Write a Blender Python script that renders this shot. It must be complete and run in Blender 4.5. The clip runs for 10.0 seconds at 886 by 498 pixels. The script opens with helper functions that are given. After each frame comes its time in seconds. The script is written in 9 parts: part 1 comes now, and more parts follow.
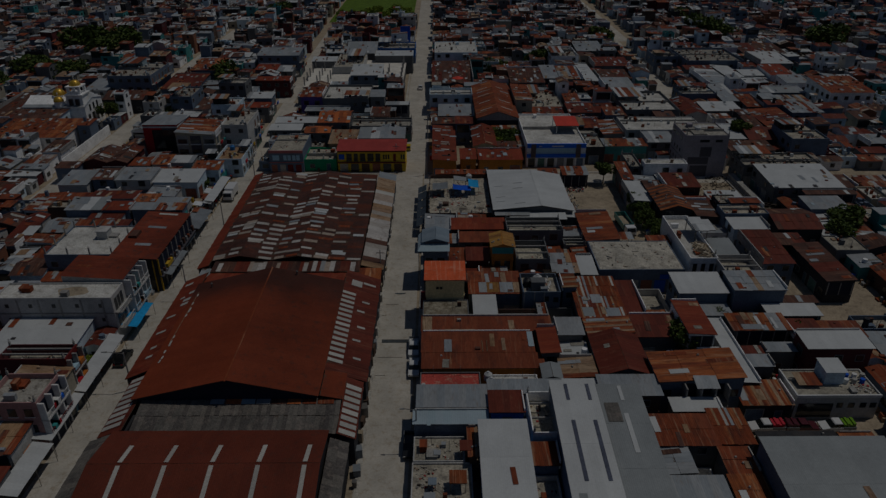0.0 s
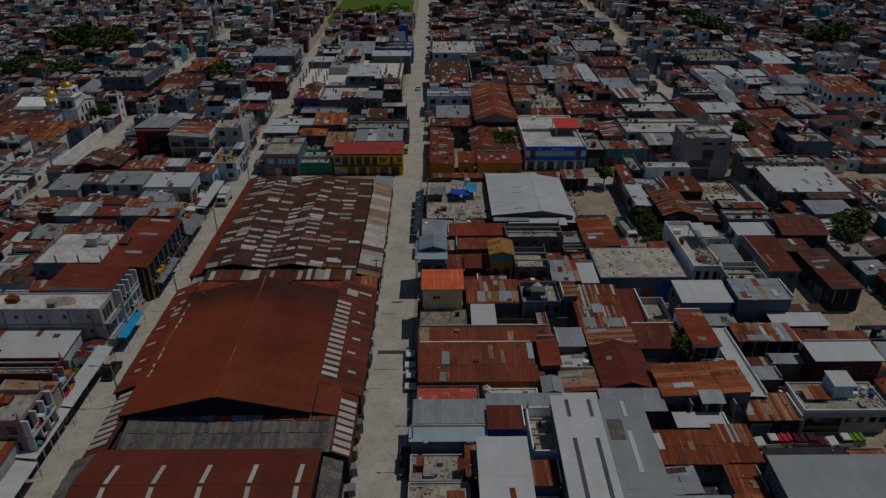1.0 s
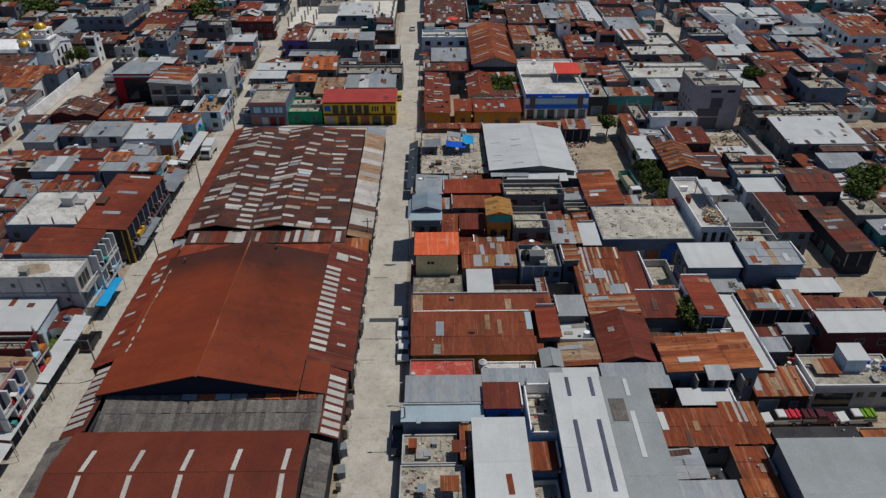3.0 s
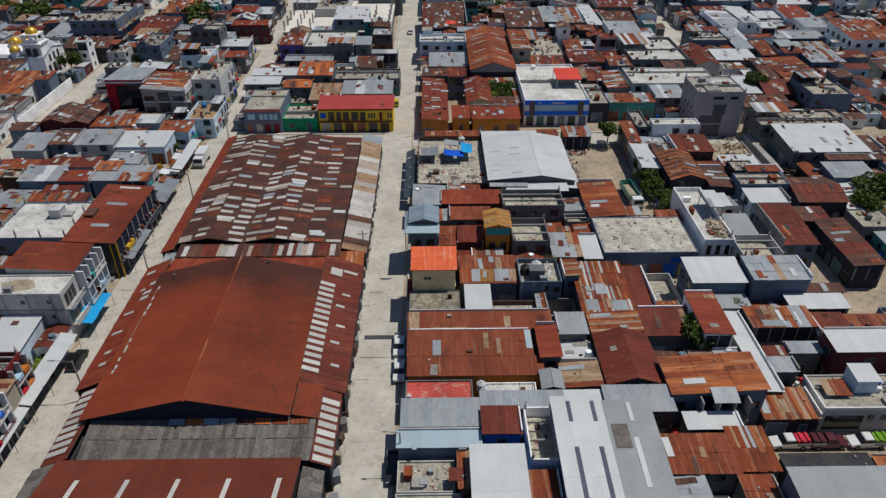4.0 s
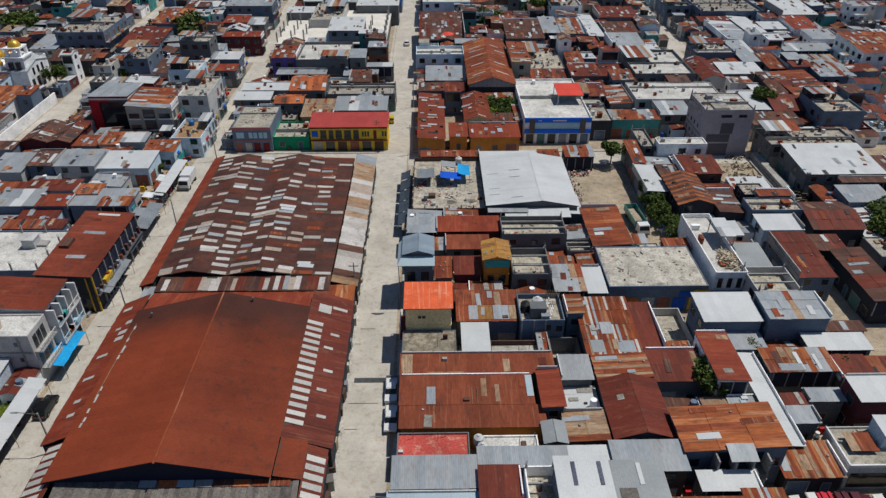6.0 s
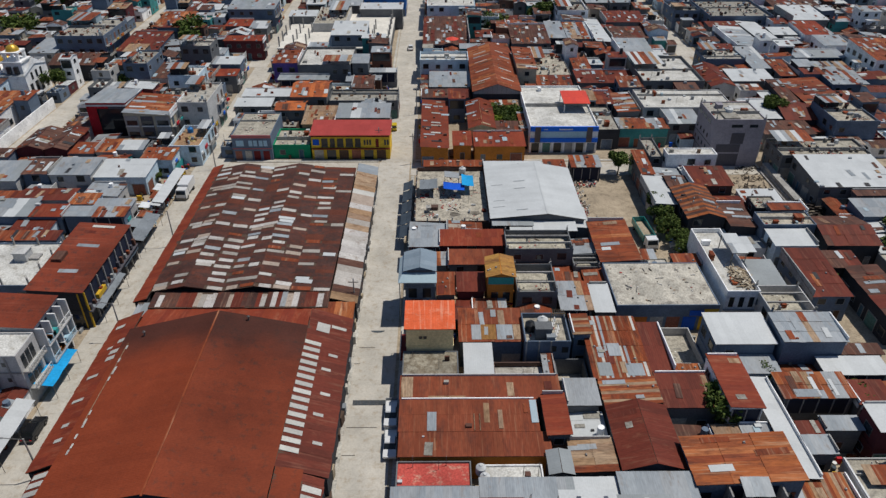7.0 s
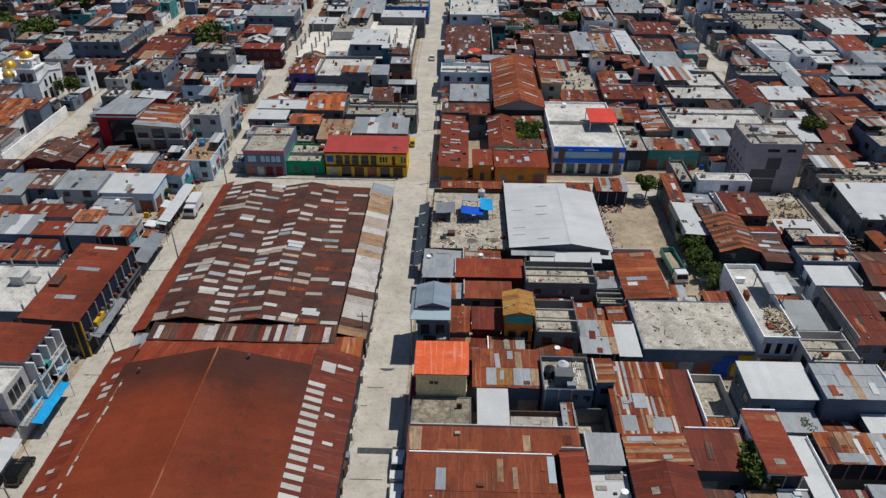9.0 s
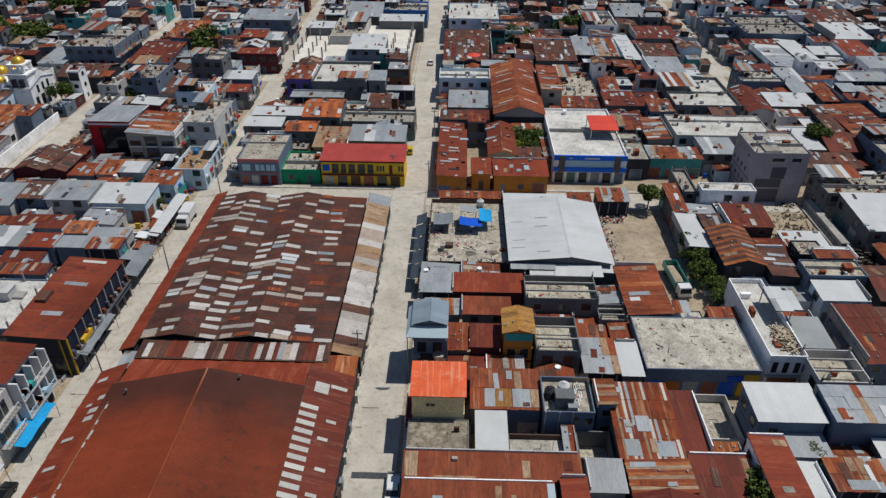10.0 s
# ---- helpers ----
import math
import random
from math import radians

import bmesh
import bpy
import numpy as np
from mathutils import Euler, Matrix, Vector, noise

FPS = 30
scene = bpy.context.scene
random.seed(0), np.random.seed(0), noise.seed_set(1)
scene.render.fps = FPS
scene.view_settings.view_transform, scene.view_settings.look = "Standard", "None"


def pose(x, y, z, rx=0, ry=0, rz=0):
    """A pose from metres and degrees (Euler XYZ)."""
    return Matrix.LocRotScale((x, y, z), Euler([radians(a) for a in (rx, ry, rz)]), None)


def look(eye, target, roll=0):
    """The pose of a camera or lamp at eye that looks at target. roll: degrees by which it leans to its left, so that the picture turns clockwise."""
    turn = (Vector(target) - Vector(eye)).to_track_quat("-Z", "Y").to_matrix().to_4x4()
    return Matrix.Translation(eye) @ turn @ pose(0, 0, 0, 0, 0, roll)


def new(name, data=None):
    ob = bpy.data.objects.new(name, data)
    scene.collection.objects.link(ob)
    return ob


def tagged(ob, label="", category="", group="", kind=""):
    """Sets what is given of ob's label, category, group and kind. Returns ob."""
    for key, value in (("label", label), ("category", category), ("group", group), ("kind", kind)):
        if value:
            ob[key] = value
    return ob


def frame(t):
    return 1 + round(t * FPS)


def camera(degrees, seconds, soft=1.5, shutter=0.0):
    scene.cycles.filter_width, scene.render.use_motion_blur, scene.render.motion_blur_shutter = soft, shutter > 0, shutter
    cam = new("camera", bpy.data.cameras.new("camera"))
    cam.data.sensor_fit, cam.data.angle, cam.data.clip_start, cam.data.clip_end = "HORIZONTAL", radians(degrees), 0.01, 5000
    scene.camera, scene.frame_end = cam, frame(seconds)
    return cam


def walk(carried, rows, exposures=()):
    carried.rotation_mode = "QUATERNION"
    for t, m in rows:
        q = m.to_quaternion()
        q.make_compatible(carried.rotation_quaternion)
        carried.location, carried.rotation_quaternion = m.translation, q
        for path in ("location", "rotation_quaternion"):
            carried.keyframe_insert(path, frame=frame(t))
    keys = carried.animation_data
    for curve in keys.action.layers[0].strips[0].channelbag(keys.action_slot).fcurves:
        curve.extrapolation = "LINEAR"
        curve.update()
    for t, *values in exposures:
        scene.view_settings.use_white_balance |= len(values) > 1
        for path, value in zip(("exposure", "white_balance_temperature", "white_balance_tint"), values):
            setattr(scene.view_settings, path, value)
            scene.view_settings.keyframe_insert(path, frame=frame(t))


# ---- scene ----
cam = camera(65.0, 10.0, soft=1.4)
METRES, EYE, TILT, LEAN, TURN = 39.46, 69.0, 2.5, 0.0, -0.4
ROWS = [
    (0.0, 0.0, 0.0, 0.0, -0.02, -30.4, 0.03),
    (0.5, 0.003, 0.0439, 0.0014, -0.07, -30.39, 0.04),
    (1.0, 0.0057, 0.0877, 0.0012, -0.14, -30.58, 0.04),
    (1.5, 0.009, 0.1305, -0.0015, -0.2, -32.49, 0.03),
    (2.0, 0.0126, 0.1779, 0.0016, -0.26, -35.32, 0.01),
    (2.5, 0.016, 0.2284, 0.0053, -0.31, -35.74, 0.01),
    (4.0, 0.0272, 0.3771, 0.0086, -0.45, -35.75, -0.01),
    (4.5, 0.032, 0.4285, 0.0095, -0.47, -35.75, -0.02),
    (5.0, 0.0358, 0.4807, 0.0112, -0.51, -35.67, -0.02),
    (5.5, 0.0396, 0.5338, 0.0128, -0.53, -35.58, -0.04),
    (7.0, 0.0507, 0.6944, 0.0165, -0.07, -35.56, -0.09),
    (7.5, 0.054, 0.7475, 0.0189, 1.29, -35.56, -0.13),
    (8.0, 0.0606, 0.8, 0.0206, 2.05, -35.55, -0.13),
    (8.5, 0.0632, 0.8529, 0.0217, 2.03, -35.53, -0.15),
    (9.0, 0.0659, 0.9034, 0.0223, 2.0, -35.5, -0.17),
    (9.5, 0.0696, 0.9506, 0.0229, 1.98, -35.49, -0.19),
    (10.0, 0.0716, 0.9966, 0.0247, 2.0, -35.47, -0.21),
]
EXPOSURES = [(t, stops, 6200, 10) for t, stops in ((0.0, -2.5), (0.5, -2.05), (1.0, -1.63), (1.5, -1.27), (2.0, -0.95), (2.5, -0.63), (3.0, -0.35), (3.5, -0.2), (4.0, -0.1), (4.5, -0.04), (5.0, 0.0), (10.0, 0.0))]
walk(cam, [(t, pose(0, 0, EYE, TILT, LEAN, TURN) @ pose(METRES * x, METRES * y, METRES * z, 90 + pitch, roll, yaw)) for t, x, y, z, yaw, pitch, roll in ROWS],
     EXPOSURES)

# ---- sky and sun ----
SUN_AZ, SUN_EL = radians(68.0), radians(67.5)          # azimuth from +y towards +x
world = bpy.data.worlds.new("sky")
scene.world = world
world.use_nodes = True
wt = world.node_tree
sky = wt.nodes.new("ShaderNodeTexSky")
sky.sky_type, sky.sun_disc = "NISHITA", False
sky.dust_density, sky.ozone_density = 0.3, 3.2
sky.sun_elevation, sky.sun_rotation = SUN_EL, SUN_AZ
wt.links.new(sky.outputs[0], wt.nodes["Background"].inputs[0])
wt.nodes["Background"].inputs[1].default_value = 0.058
sun = new("sun", bpy.data.lights.new("sun", "SUN"))
sun.data.energy, sun.data.angle, sun.data.color = 3.5, radians(0.53), (1.0, 0.935, 0.82)
to_sun = Vector((math.sin(SUN_AZ) * math.cos(SUN_EL), math.cos(SUN_AZ) * math.cos(SUN_EL), math.sin(SUN_EL)))
sun.matrix_world = look(to_sun * 300, (0, 0, 0))


# ---- materials ----
def surface(name, tones, rough=0.7, metal=0.0, spots=None, spot_at=0.55, grain=0.25, broad=0.25, bump=0.15, fine=4.0, wide=0.22, stretch=(1, 1, 1), steps=True, streak=None, soot=None):
    """A weathered surface. tones: base colours, one picked for each piece; spots: a second colour in patches; soot: (from y, to y), a ragged black smoke stain."""
    m = bpy.data.materials.new(name)
    m.use_nodes = True
    t = m.node_tree
    n, link = t.nodes, t.links.new
    bsdf = n["Principled BSDF"]
    bsdf.inputs["Roughness"].default_value, bsdf.inputs["Metallic"].default_value = rough, metal
    bsdf.inputs["Specular IOR Level"].default_value = 0.5 if rough < 0.5 else 0.15
    info, geo = n.new("ShaderNodeObjectInfo"), n.new("ShaderNodeNewGeometry")
    add = n.new("ShaderNodeMath")
    link(info.outputs["Random"], add.inputs[0])
    link(geo.outputs["Random Per Island"], add.inputs[1])
    part_of = n.new("ShaderNodeMath")
    part_of.operation = "FRACT"
    link(add.outputs[0], part_of.inputs[0])
    ramp = n.new("ShaderNodeValToRGB")
    ramp.color_ramp.interpolation = "CONSTANT" if steps else "LINEAR"
    while len(ramp.color_ramp.elements) < len(tones):
        ramp.color_ramp.elements.new(0.5)
    while len(ramp.color_ramp.elements) > max(1, len(tones)):
        ramp.color_ramp.elements.remove(ramp.color_ramp.elements[-1])
    for i, c in enumerate(tones):
        e = ramp.color_ramp.elements[i]
        e.position, e.color = i / len(tones), (*c, 1)
    link(part_of.outputs[0], ramp.inputs[0])
    place = n.new("ShaderNodeMapping")
    place.inputs["Scale"].default_value = stretch
    link(geo.outputs["Position"], place.inputs[0])
    big, small = n.new("ShaderNodeTexNoise"), n.new("ShaderNodeTexNoise")
    big.inputs["Scale"].default_value, small.inputs["Scale"].default_value = wide, fine
    big.inputs["Detail"].default_value, small.inputs["Detail"].default_value = 5, 3
    big.inputs["Roughness"].default_value = 0.65
    for q in (big, small):
        link(place.outputs[0], q.inputs["Vector"])
    colour = ramp.outputs[0]
    if spots:
        mid = n.new("ShaderNodeTexNoise")
        mid.inputs["Scale"].default_value, mid.inputs["Detail"].default_value, mid.inputs["Roughness"].default_value = 0.9, 6, 0.7
        link(place.outputs[0], mid.inputs["Vector"])
        edge = n.new("ShaderNodeMapRange")
        edge.inputs[1].default_value, edge.inputs[2].default_value = spot_at - 0.06, spot_at + 0.1
        link(mid.outputs[0], edge.inputs[0])
        mix = n.new("ShaderNodeMix")
        mix.data_type = "RGBA"
        link(edge.outputs[0], mix.inputs[0])
        link(colour, mix.inputs[6])
        mix.inputs[7].default_value = (*spots, 1)
        colour = mix.outputs[2]
    if streak:
        # thin pale lines that run down the slope
        lines, run = n.new("ShaderNodeTexNoise"), n.new("ShaderNodeMapping")
        run.inputs["Scale"].default_value = (2.6, 0.13, 0.6)
        lines.inputs["Scale"].default_value, lines.inputs["Detail"].default_value = 1.0, 4
        link(geo.outputs["Position"], run.inputs[0])
        link(run.outputs[0], lines.inputs["Vector"])
        edge = n.new("ShaderNodeMapRange")
        edge.inputs[1].default_value, edge.inputs[2].default_value, edge.inputs[4].default_value = 0.56, 0.72, 0.75
        link(lines.outputs[0], edge.inputs[0])
        mix = n.new("ShaderNodeMix")
        mix.data_type = "RGBA"
        link(edge.outputs[0], mix.inputs[0])
        link(colour, mix.inputs[6])
        mix.inputs[7].default_value = (*streak, 1)
        colour = mix.outputs[2]
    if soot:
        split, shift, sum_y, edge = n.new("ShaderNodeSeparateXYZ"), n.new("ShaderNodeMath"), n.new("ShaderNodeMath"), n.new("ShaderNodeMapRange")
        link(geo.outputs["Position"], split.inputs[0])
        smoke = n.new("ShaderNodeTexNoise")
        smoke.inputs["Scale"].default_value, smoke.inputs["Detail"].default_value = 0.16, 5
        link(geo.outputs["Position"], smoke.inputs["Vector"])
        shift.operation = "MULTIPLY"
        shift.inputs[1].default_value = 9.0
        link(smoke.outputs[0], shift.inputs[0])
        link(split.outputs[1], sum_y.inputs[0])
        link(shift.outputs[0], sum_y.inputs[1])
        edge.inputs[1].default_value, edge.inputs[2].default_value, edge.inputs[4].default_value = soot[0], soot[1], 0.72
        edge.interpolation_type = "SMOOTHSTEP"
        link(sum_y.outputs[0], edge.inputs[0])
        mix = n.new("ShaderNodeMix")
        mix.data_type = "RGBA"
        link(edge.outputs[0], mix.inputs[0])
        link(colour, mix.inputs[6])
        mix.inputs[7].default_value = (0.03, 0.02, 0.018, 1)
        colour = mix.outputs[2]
    for tex, amount in ((big, broad), (small, grain)):
        span = n.new("ShaderNodeMapRange")
        span.inputs[1].default_value, span.inputs[2].default_value = 0.3, 0.7
        span.inputs[3].default_value, span.inputs[4].default_value = 1 - amount, 1 + amount
        span.clamp = False
        link(tex.outputs[0], span.inputs[0])
        mul = n.new("ShaderNodeMix")
        mul.data_type, mul.blend_type = "RGBA", "MULTIPLY"
        mul.inputs[0].default_value = 1
        link(colour, mul.inputs[6])
        link(span.outputs[0], mul.inputs[7])
        colour = mul.outputs[2]
    link(colour, bsdf.inputs["Base Color"])
    if bump:
        b = n.new("ShaderNodeBump")
        b.inputs["Strength"].default_value, b.inputs["Distance"].default_value = bump, 0.05
        link(small.outputs[0], b.inputs["Height"])
        link(b.outputs[0], bsdf.inputs["Normal"])
    return m


def plain(name, colour, rough=0.6, metal=0.0):
    return surface(name, [colour], rough, metal, grain=0.12, broad=0.12, bump=0.05)


STREAK = (1.0, 0.3, 1.0)
ROOF = {
    "rust": surface("rusted tin", [(0.215, 0.05, 0.02), (0.225, 0.054, 0.021), (0.205, 0.048, 0.019), (0.22, 0.053, 0.021), (0.24, 0.062, 0.025)], 0.75, 0.0, (0.125, 0.036, 0.02), 0.54, grain=0.16, broad=0.26, stretch=STREAK, streak=(0.36, 0.2, 0.12)),
    "rustorange": surface("orange rusted tin", [(0.31, 0.092, 0.03), (0.28, 0.08, 0.026), (0.34, 0.115, 0.043), (0.24, 0.068, 0.025)], 0.75, 0.0, (0.16, 0.05, 0.024), 0.55, grain=0.16, broad=0.26, stretch=STREAK, streak=(0.44, 0.27, 0.16)),
    "red": surface("red oxide tin", [(0.2, 0.036, 0.017), (0.22, 0.042, 0.019), (0.18, 0.033, 0.017), (0.21, 0.04, 0.018)], 0.65, 0.0, (0.27, 0.09, 0.048), 0.62, grain=0.12, broad=0.2, stretch=STREAK, streak=(0.27, 0.075, 0.038)),
    "reddark": surface("dark red tin", [(0.125, 0.026, 0.016), (0.14, 0.03, 0.018), (0.11, 0.025, 0.016)], 0.65, 0.0, (0.18, 0.065, 0.038), 0.64, grain=0.12, broad=0.2, stretch=STREAK, streak=(0.19, 0.07, 0.045)),
    "shopred": surface("smooth pinkish red tin", [(0.34, 0.052, 0.045), (0.36, 0.056, 0.048)], 0.6, 0.0, (0.4, 0.1, 0.08), 0.66, grain=0.1, broad=0.14),
    "brown": surface("brown weathered tin", [(0.085, 0.042, 0.032), (0.1, 0.046, 0.034), (0.075, 0.038, 0.03), (0.11, 0.055, 0.042)], 0.75, 0.0, (0.13, 0.052, 0.034), 0.57, grain=0.16, broad=0.26, stretch=STREAK, streak=(0.22, 0.13, 0.09)),
    "mix": surface("patched tin", [(0.21, 0.055, 0.022), (0.15, 0.04, 0.02), (0.33, 0.35, 0.37), (0.24, 0.072, 0.03), (0.2, 0.05, 0.02), (0.33, 0.28, 0.23), (0.17, 0.045, 0.02)], 0.65, 0.05, (0.14, 0.045, 0.024), 0.56, grain=0.16, stretch=STREAK, streak=(0.36, 0.28, 0.22)),
    "galv": surface("galvanised tin", [(0.285, 0.31, 0.335), (0.31, 0.33, 0.35), (0.26, 0.285, 0.31), (0.3, 0.315, 0.33)], 0.55, 0.1, (0.24, 0.21, 0.19), 0.62, grain=0.1, broad=0.18, stretch=STREAK),
    "palegalv": surface("pale blue galvanised tin", [(0.33, 0.42, 0.47), (0.35, 0.43, 0.48)], 0.55, 0.1, None, grain=0.05, broad=0.08),
    "galvgrey": surface("dull grey tin", [(0.26, 0.28, 0.29), (0.27, 0.29, 0.3)], 0.6, 0.1, None, grain=0.06, broad=0.12),
    "greytin": surface("slate grey tin", [(0.2, 0.25, 0.3), (0.23, 0.28, 0.33)], 0.55, 0.1, None, grain=0.08, broad=0.12),
    "white": surface("bright new tin", [(0.51, 0.525, 0.53), (0.495, 0.51, 0.515), (0.525, 0.54, 0.545)], 0.5, 0.05, (0.45, 0.45, 0.44), 0.66, grain=0.05, broad=0.08),
    "tan": surface("tan faded tin", [(0.3, 0.19, 0.11), (0.27, 0.18, 0.12), (0.33, 0.23, 0.15)], 0.75, 0.0, (0.2, 0.11, 0.06), 0.58, stretch=STREAK),
    "gold": surface("golden brown tin", [(0.32, 0.16, 0.045), (0.26, 0.13, 0.04), (0.36, 0.19, 0.05)], 0.6, 0.0, (0.15, 0.06, 0.03), 0.6, stretch=STREAK),
    "orange": surface("orange tile tin", [(0.46, 0.13, 0.04), (0.38, 0.1, 0.035), (0.3, 0.08, 0.03)], 0.7, 0.0, (0.22, 0.08, 0.045), 0.58),
    "orangenew": surface("bright orange tin", [(0.68, 0.125, 0.045), (0.64, 0.115, 0.04)], 0.5, 0.0, (0.66, 0.25, 0.15), 0.6, grain=0.1, broad=0.12, streak=(0.72, 0.3, 0.19)),
    "patched": surface("dark brown fibre sheet", [(0.07, 0.032, 0.026), (0.082, 0.036, 0.029), (0.06, 0.032, 0.028), (0.09, 0.036, 0.027), (0.064, 0.034, 0.029), (0.115, 0.036, 0.022), (0.072, 0.035, 0.029)], 0.8, 0.0, (0.12, 0.038, 0.024), 0.56, grain=0.18, broad=0.3),
    "palepatch": surface("weathered pale fibre sheet", [(0.42, 0.39, 0.36), (0.33, 0.3, 0.27), (0.5, 0.475, 0.45), (0.36, 0.29, 0.24), (0.46, 0.43, 0.41)], 0.7, 0.0, (0.26, 0.2, 0.16), 0.6, grain=0.15, broad=0.2),
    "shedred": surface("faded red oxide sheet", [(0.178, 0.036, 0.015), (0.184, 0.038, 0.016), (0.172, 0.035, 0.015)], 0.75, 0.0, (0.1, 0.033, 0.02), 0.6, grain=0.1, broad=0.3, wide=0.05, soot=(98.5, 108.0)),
    "shedfront": surface("dull dark red sheet", [(0.132, 0.03, 0.017), (0.138, 0.032, 0.018), (0.126, 0.029, 0.017)], 0.75, 0.0, (0.1, 0.033, 0.022), 0.6, grain=0.1, broad=0.3, wide=0.06),
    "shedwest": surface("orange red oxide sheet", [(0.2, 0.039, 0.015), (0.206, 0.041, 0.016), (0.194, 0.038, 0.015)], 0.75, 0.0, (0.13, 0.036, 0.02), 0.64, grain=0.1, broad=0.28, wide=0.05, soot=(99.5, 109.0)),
    "oxide": surface("weathered red oxide roof", [(0.165, 0.034, 0.017), (0.172, 0.036, 0.018), (0.158, 0.033, 0.017)], 0.75, 0.0, (0.085, 0.032, 0.024), 0.58, grain=0.12, broad=0.34, wide=0.09, streak=(0.2, 0.055, 0.032)),
    "rustred": surface("rusted red tin", [(0.195, 0.049, 0.023), (0.205, 0.053, 0.025), (0.185, 0.046, 0.022), (0.21, 0.057, 0.027)], 0.75, 0.0, (0.13, 0.038, 0.022), 0.56, grain=0.14, broad=0.26, stretch=STREAK, streak=(0.27, 0.11, 0.06)),
    "corrgrey": surface("grey weathered fibre sheet", [(0.13, 0.12, 0.11), (0.16, 0.145, 0.13), (0.1, 0.09, 0.085)], 0.85, 0.0, (0.2, 0.17, 0.15), 0.58),
    "skylight": surface("translucent white sheet", [(0.46, 0.445, 0.41), (0.5, 0.485, 0.45), (0.4, 0.385, 0.36)], 0.5, 0.0, None, grain=0.12, broad=0.12),
    "canopyred": surface("bright red tin", [(0.62, 0.07, 0.045), (0.58, 0.065, 0.045)], 0.55, 0.0, None, grain=0.06, broad=0.08),
    "conc": surface("bare roof concrete", [(0.32, 0.3, 0.26), (0.38, 0.36, 0.32), (0.27, 0.255, 0.225)], 0.9, 0.0, (0.19, 0.17, 0.145), 0.54, grain=0.2, broad=0.25),
    "debris": surface("dusty roof slab", [(0.42, 0.38, 0.31), (0.37, 0.34, 0.28)], 0.92, 0.0, (0.22, 0.2, 0.17), 0.53, grain=0.25, broad=0.25),
    "darkpane": surface("smoked skylight sheet", [(0.09, 0.1, 0.14), (0.11, 0.12, 0.16)], 0.4),
    "rubble": surface("rubble strewn slab", [(0.46, 0.43, 0.37)], 0.95, 0.0, (0.3, 0.27, 0.23), 0.55, grain=0.25, broad=0.25),
    "open": surface("unfinished floor slab", [(0.4, 0.37, 0.3)], 0.92, 0.0, (0.24, 0.22, 0.18), 0.53),
    "redfloor": surface("red painted floor", [(0.42, 0.07, 0.055)], 0.7, 0.0, (0.5, 0.3, 0.22), 0.6),
}
ROOF["court"] = ROOF["debris"]
ROOF["leanmix"] = ROOF["tan"]
ROOF["stripe"], ROOF["ribbed"], ROOF["paleribs"] = ROOF["rustorange"], ROOF["rust"], ROOF["rust"]
ROOF["darktin"] = surface("black tarred tin", [(0.035, 0.035, 0.04), (0.045, 0.043, 0.045)], 0.7, 0.0, (0.07, 0.06, 0.055), 0.6, grain=0.15, broad=0.25)
ROOF["galvrust"] = ROOF["galv"]
ROOF["slab"] = surface("stained brown concrete", [(0.3, 0.27, 0.21)], 0.9, 0.0, (0.17, 0.14, 0.1), 0.5, grain=0.2, broad=0.3)
ROOF["whiteflat"] = surface("white roof paint", [(0.5, 0.49, 0.46), (0.54, 0.53, 0.5)], 0.85, 0.0, (0.36, 0.34, 0.3), 0.56)
WALL_TONES = {
    "grey": (0.165, 0.172, 0.18), "lightgrey": (0.47, 0.465, 0.455), "bluegrey": (0.15, 0.195, 0.265), "dark": (0.045, 0.047, 0.055), "white": (0.84, 0.84, 0.84),
    "cream": (0.88, 0.72, 0.4), "beige": (0.46, 0.41, 0.32), "lightblue": (0.55, 0.67, 0.76), "blue": (0.05, 0.2, 0.58), "teal": (0.08, 0.32, 0.32),
    "green": (0.02, 0.3, 0.15), "pink": (0.48, 0.28, 0.27), "maroon": (0.13, 0.035, 0.04), "yellow": (0.78, 0.52, 0.045), "orange": (0.62, 0.24, 0.045),
    "purple": (0.15, 0.1, 0.38), "redglass": (0.45, 0.02, 0.03), "purplegrey": (0.36, 0.335, 0.375), "brown": (0.12, 0.075, 0.06), "brick": (0.3, 0.13, 0.08), "tan": (0.36, 0.28, 0.18),
}
WALL = {k: surface("wall plaster " + k, [tuple((1.0 if min(c) > 0.4 else 0.85) * v for v in c)], 0.88, 0.0, tuple(0.7 * v + 0.015 for v in c), 0.6, grain=0.14, broad=0.2) for k, c in WALL_TONES.items()}
# window panes, and dark sheets that stand in for the shade of openings
GLASS_AND_SHADE = plain("dark window glass", (0.02, 0.025, 0.03), 0.12)
FRAME = plain("grey window frame", (0.26, 0.26, 0.26), 0.5)
SHUTTER = surface("rolled steel shutter", [(0.3, 0.31, 0.32), (0.12, 0.16, 0.22), (0.4, 0.38, 0.34), (0.25, 0.1, 0.07), (0.1, 0.2, 0.18)], 0.5, 0.2)
DOOR = surface("painted door", [(0.1, 0.06, 0.04), (0.2, 0.2, 0.2), (0.06, 0.12, 0.16), (0.25, 0.1, 0.06)], 0.6)
DECK = plain("roof timber", (0.09, 0.06, 0.045), 0.85)
CONCRETE = surface("grey block concrete", [(0.35, 0.34, 0.32), (0.3, 0.29, 0.28)], 0.9, 0.0, (0.22, 0.21, 0.2), 0.58)
RUBBLE = surface("broken masonry", [(0.46, 0.42, 0.36), (0.4, 0.36, 0.3), (0.5, 0.46, 0.4), (0.34, 0.25, 0.18), (0.3, 0.28, 0.26), (0.05, 0.045, 0.04), (0.42, 0.4, 0.36), (0.36, 0.05, 0.045), (0.6, 0.58, 0.54)], 0.95)
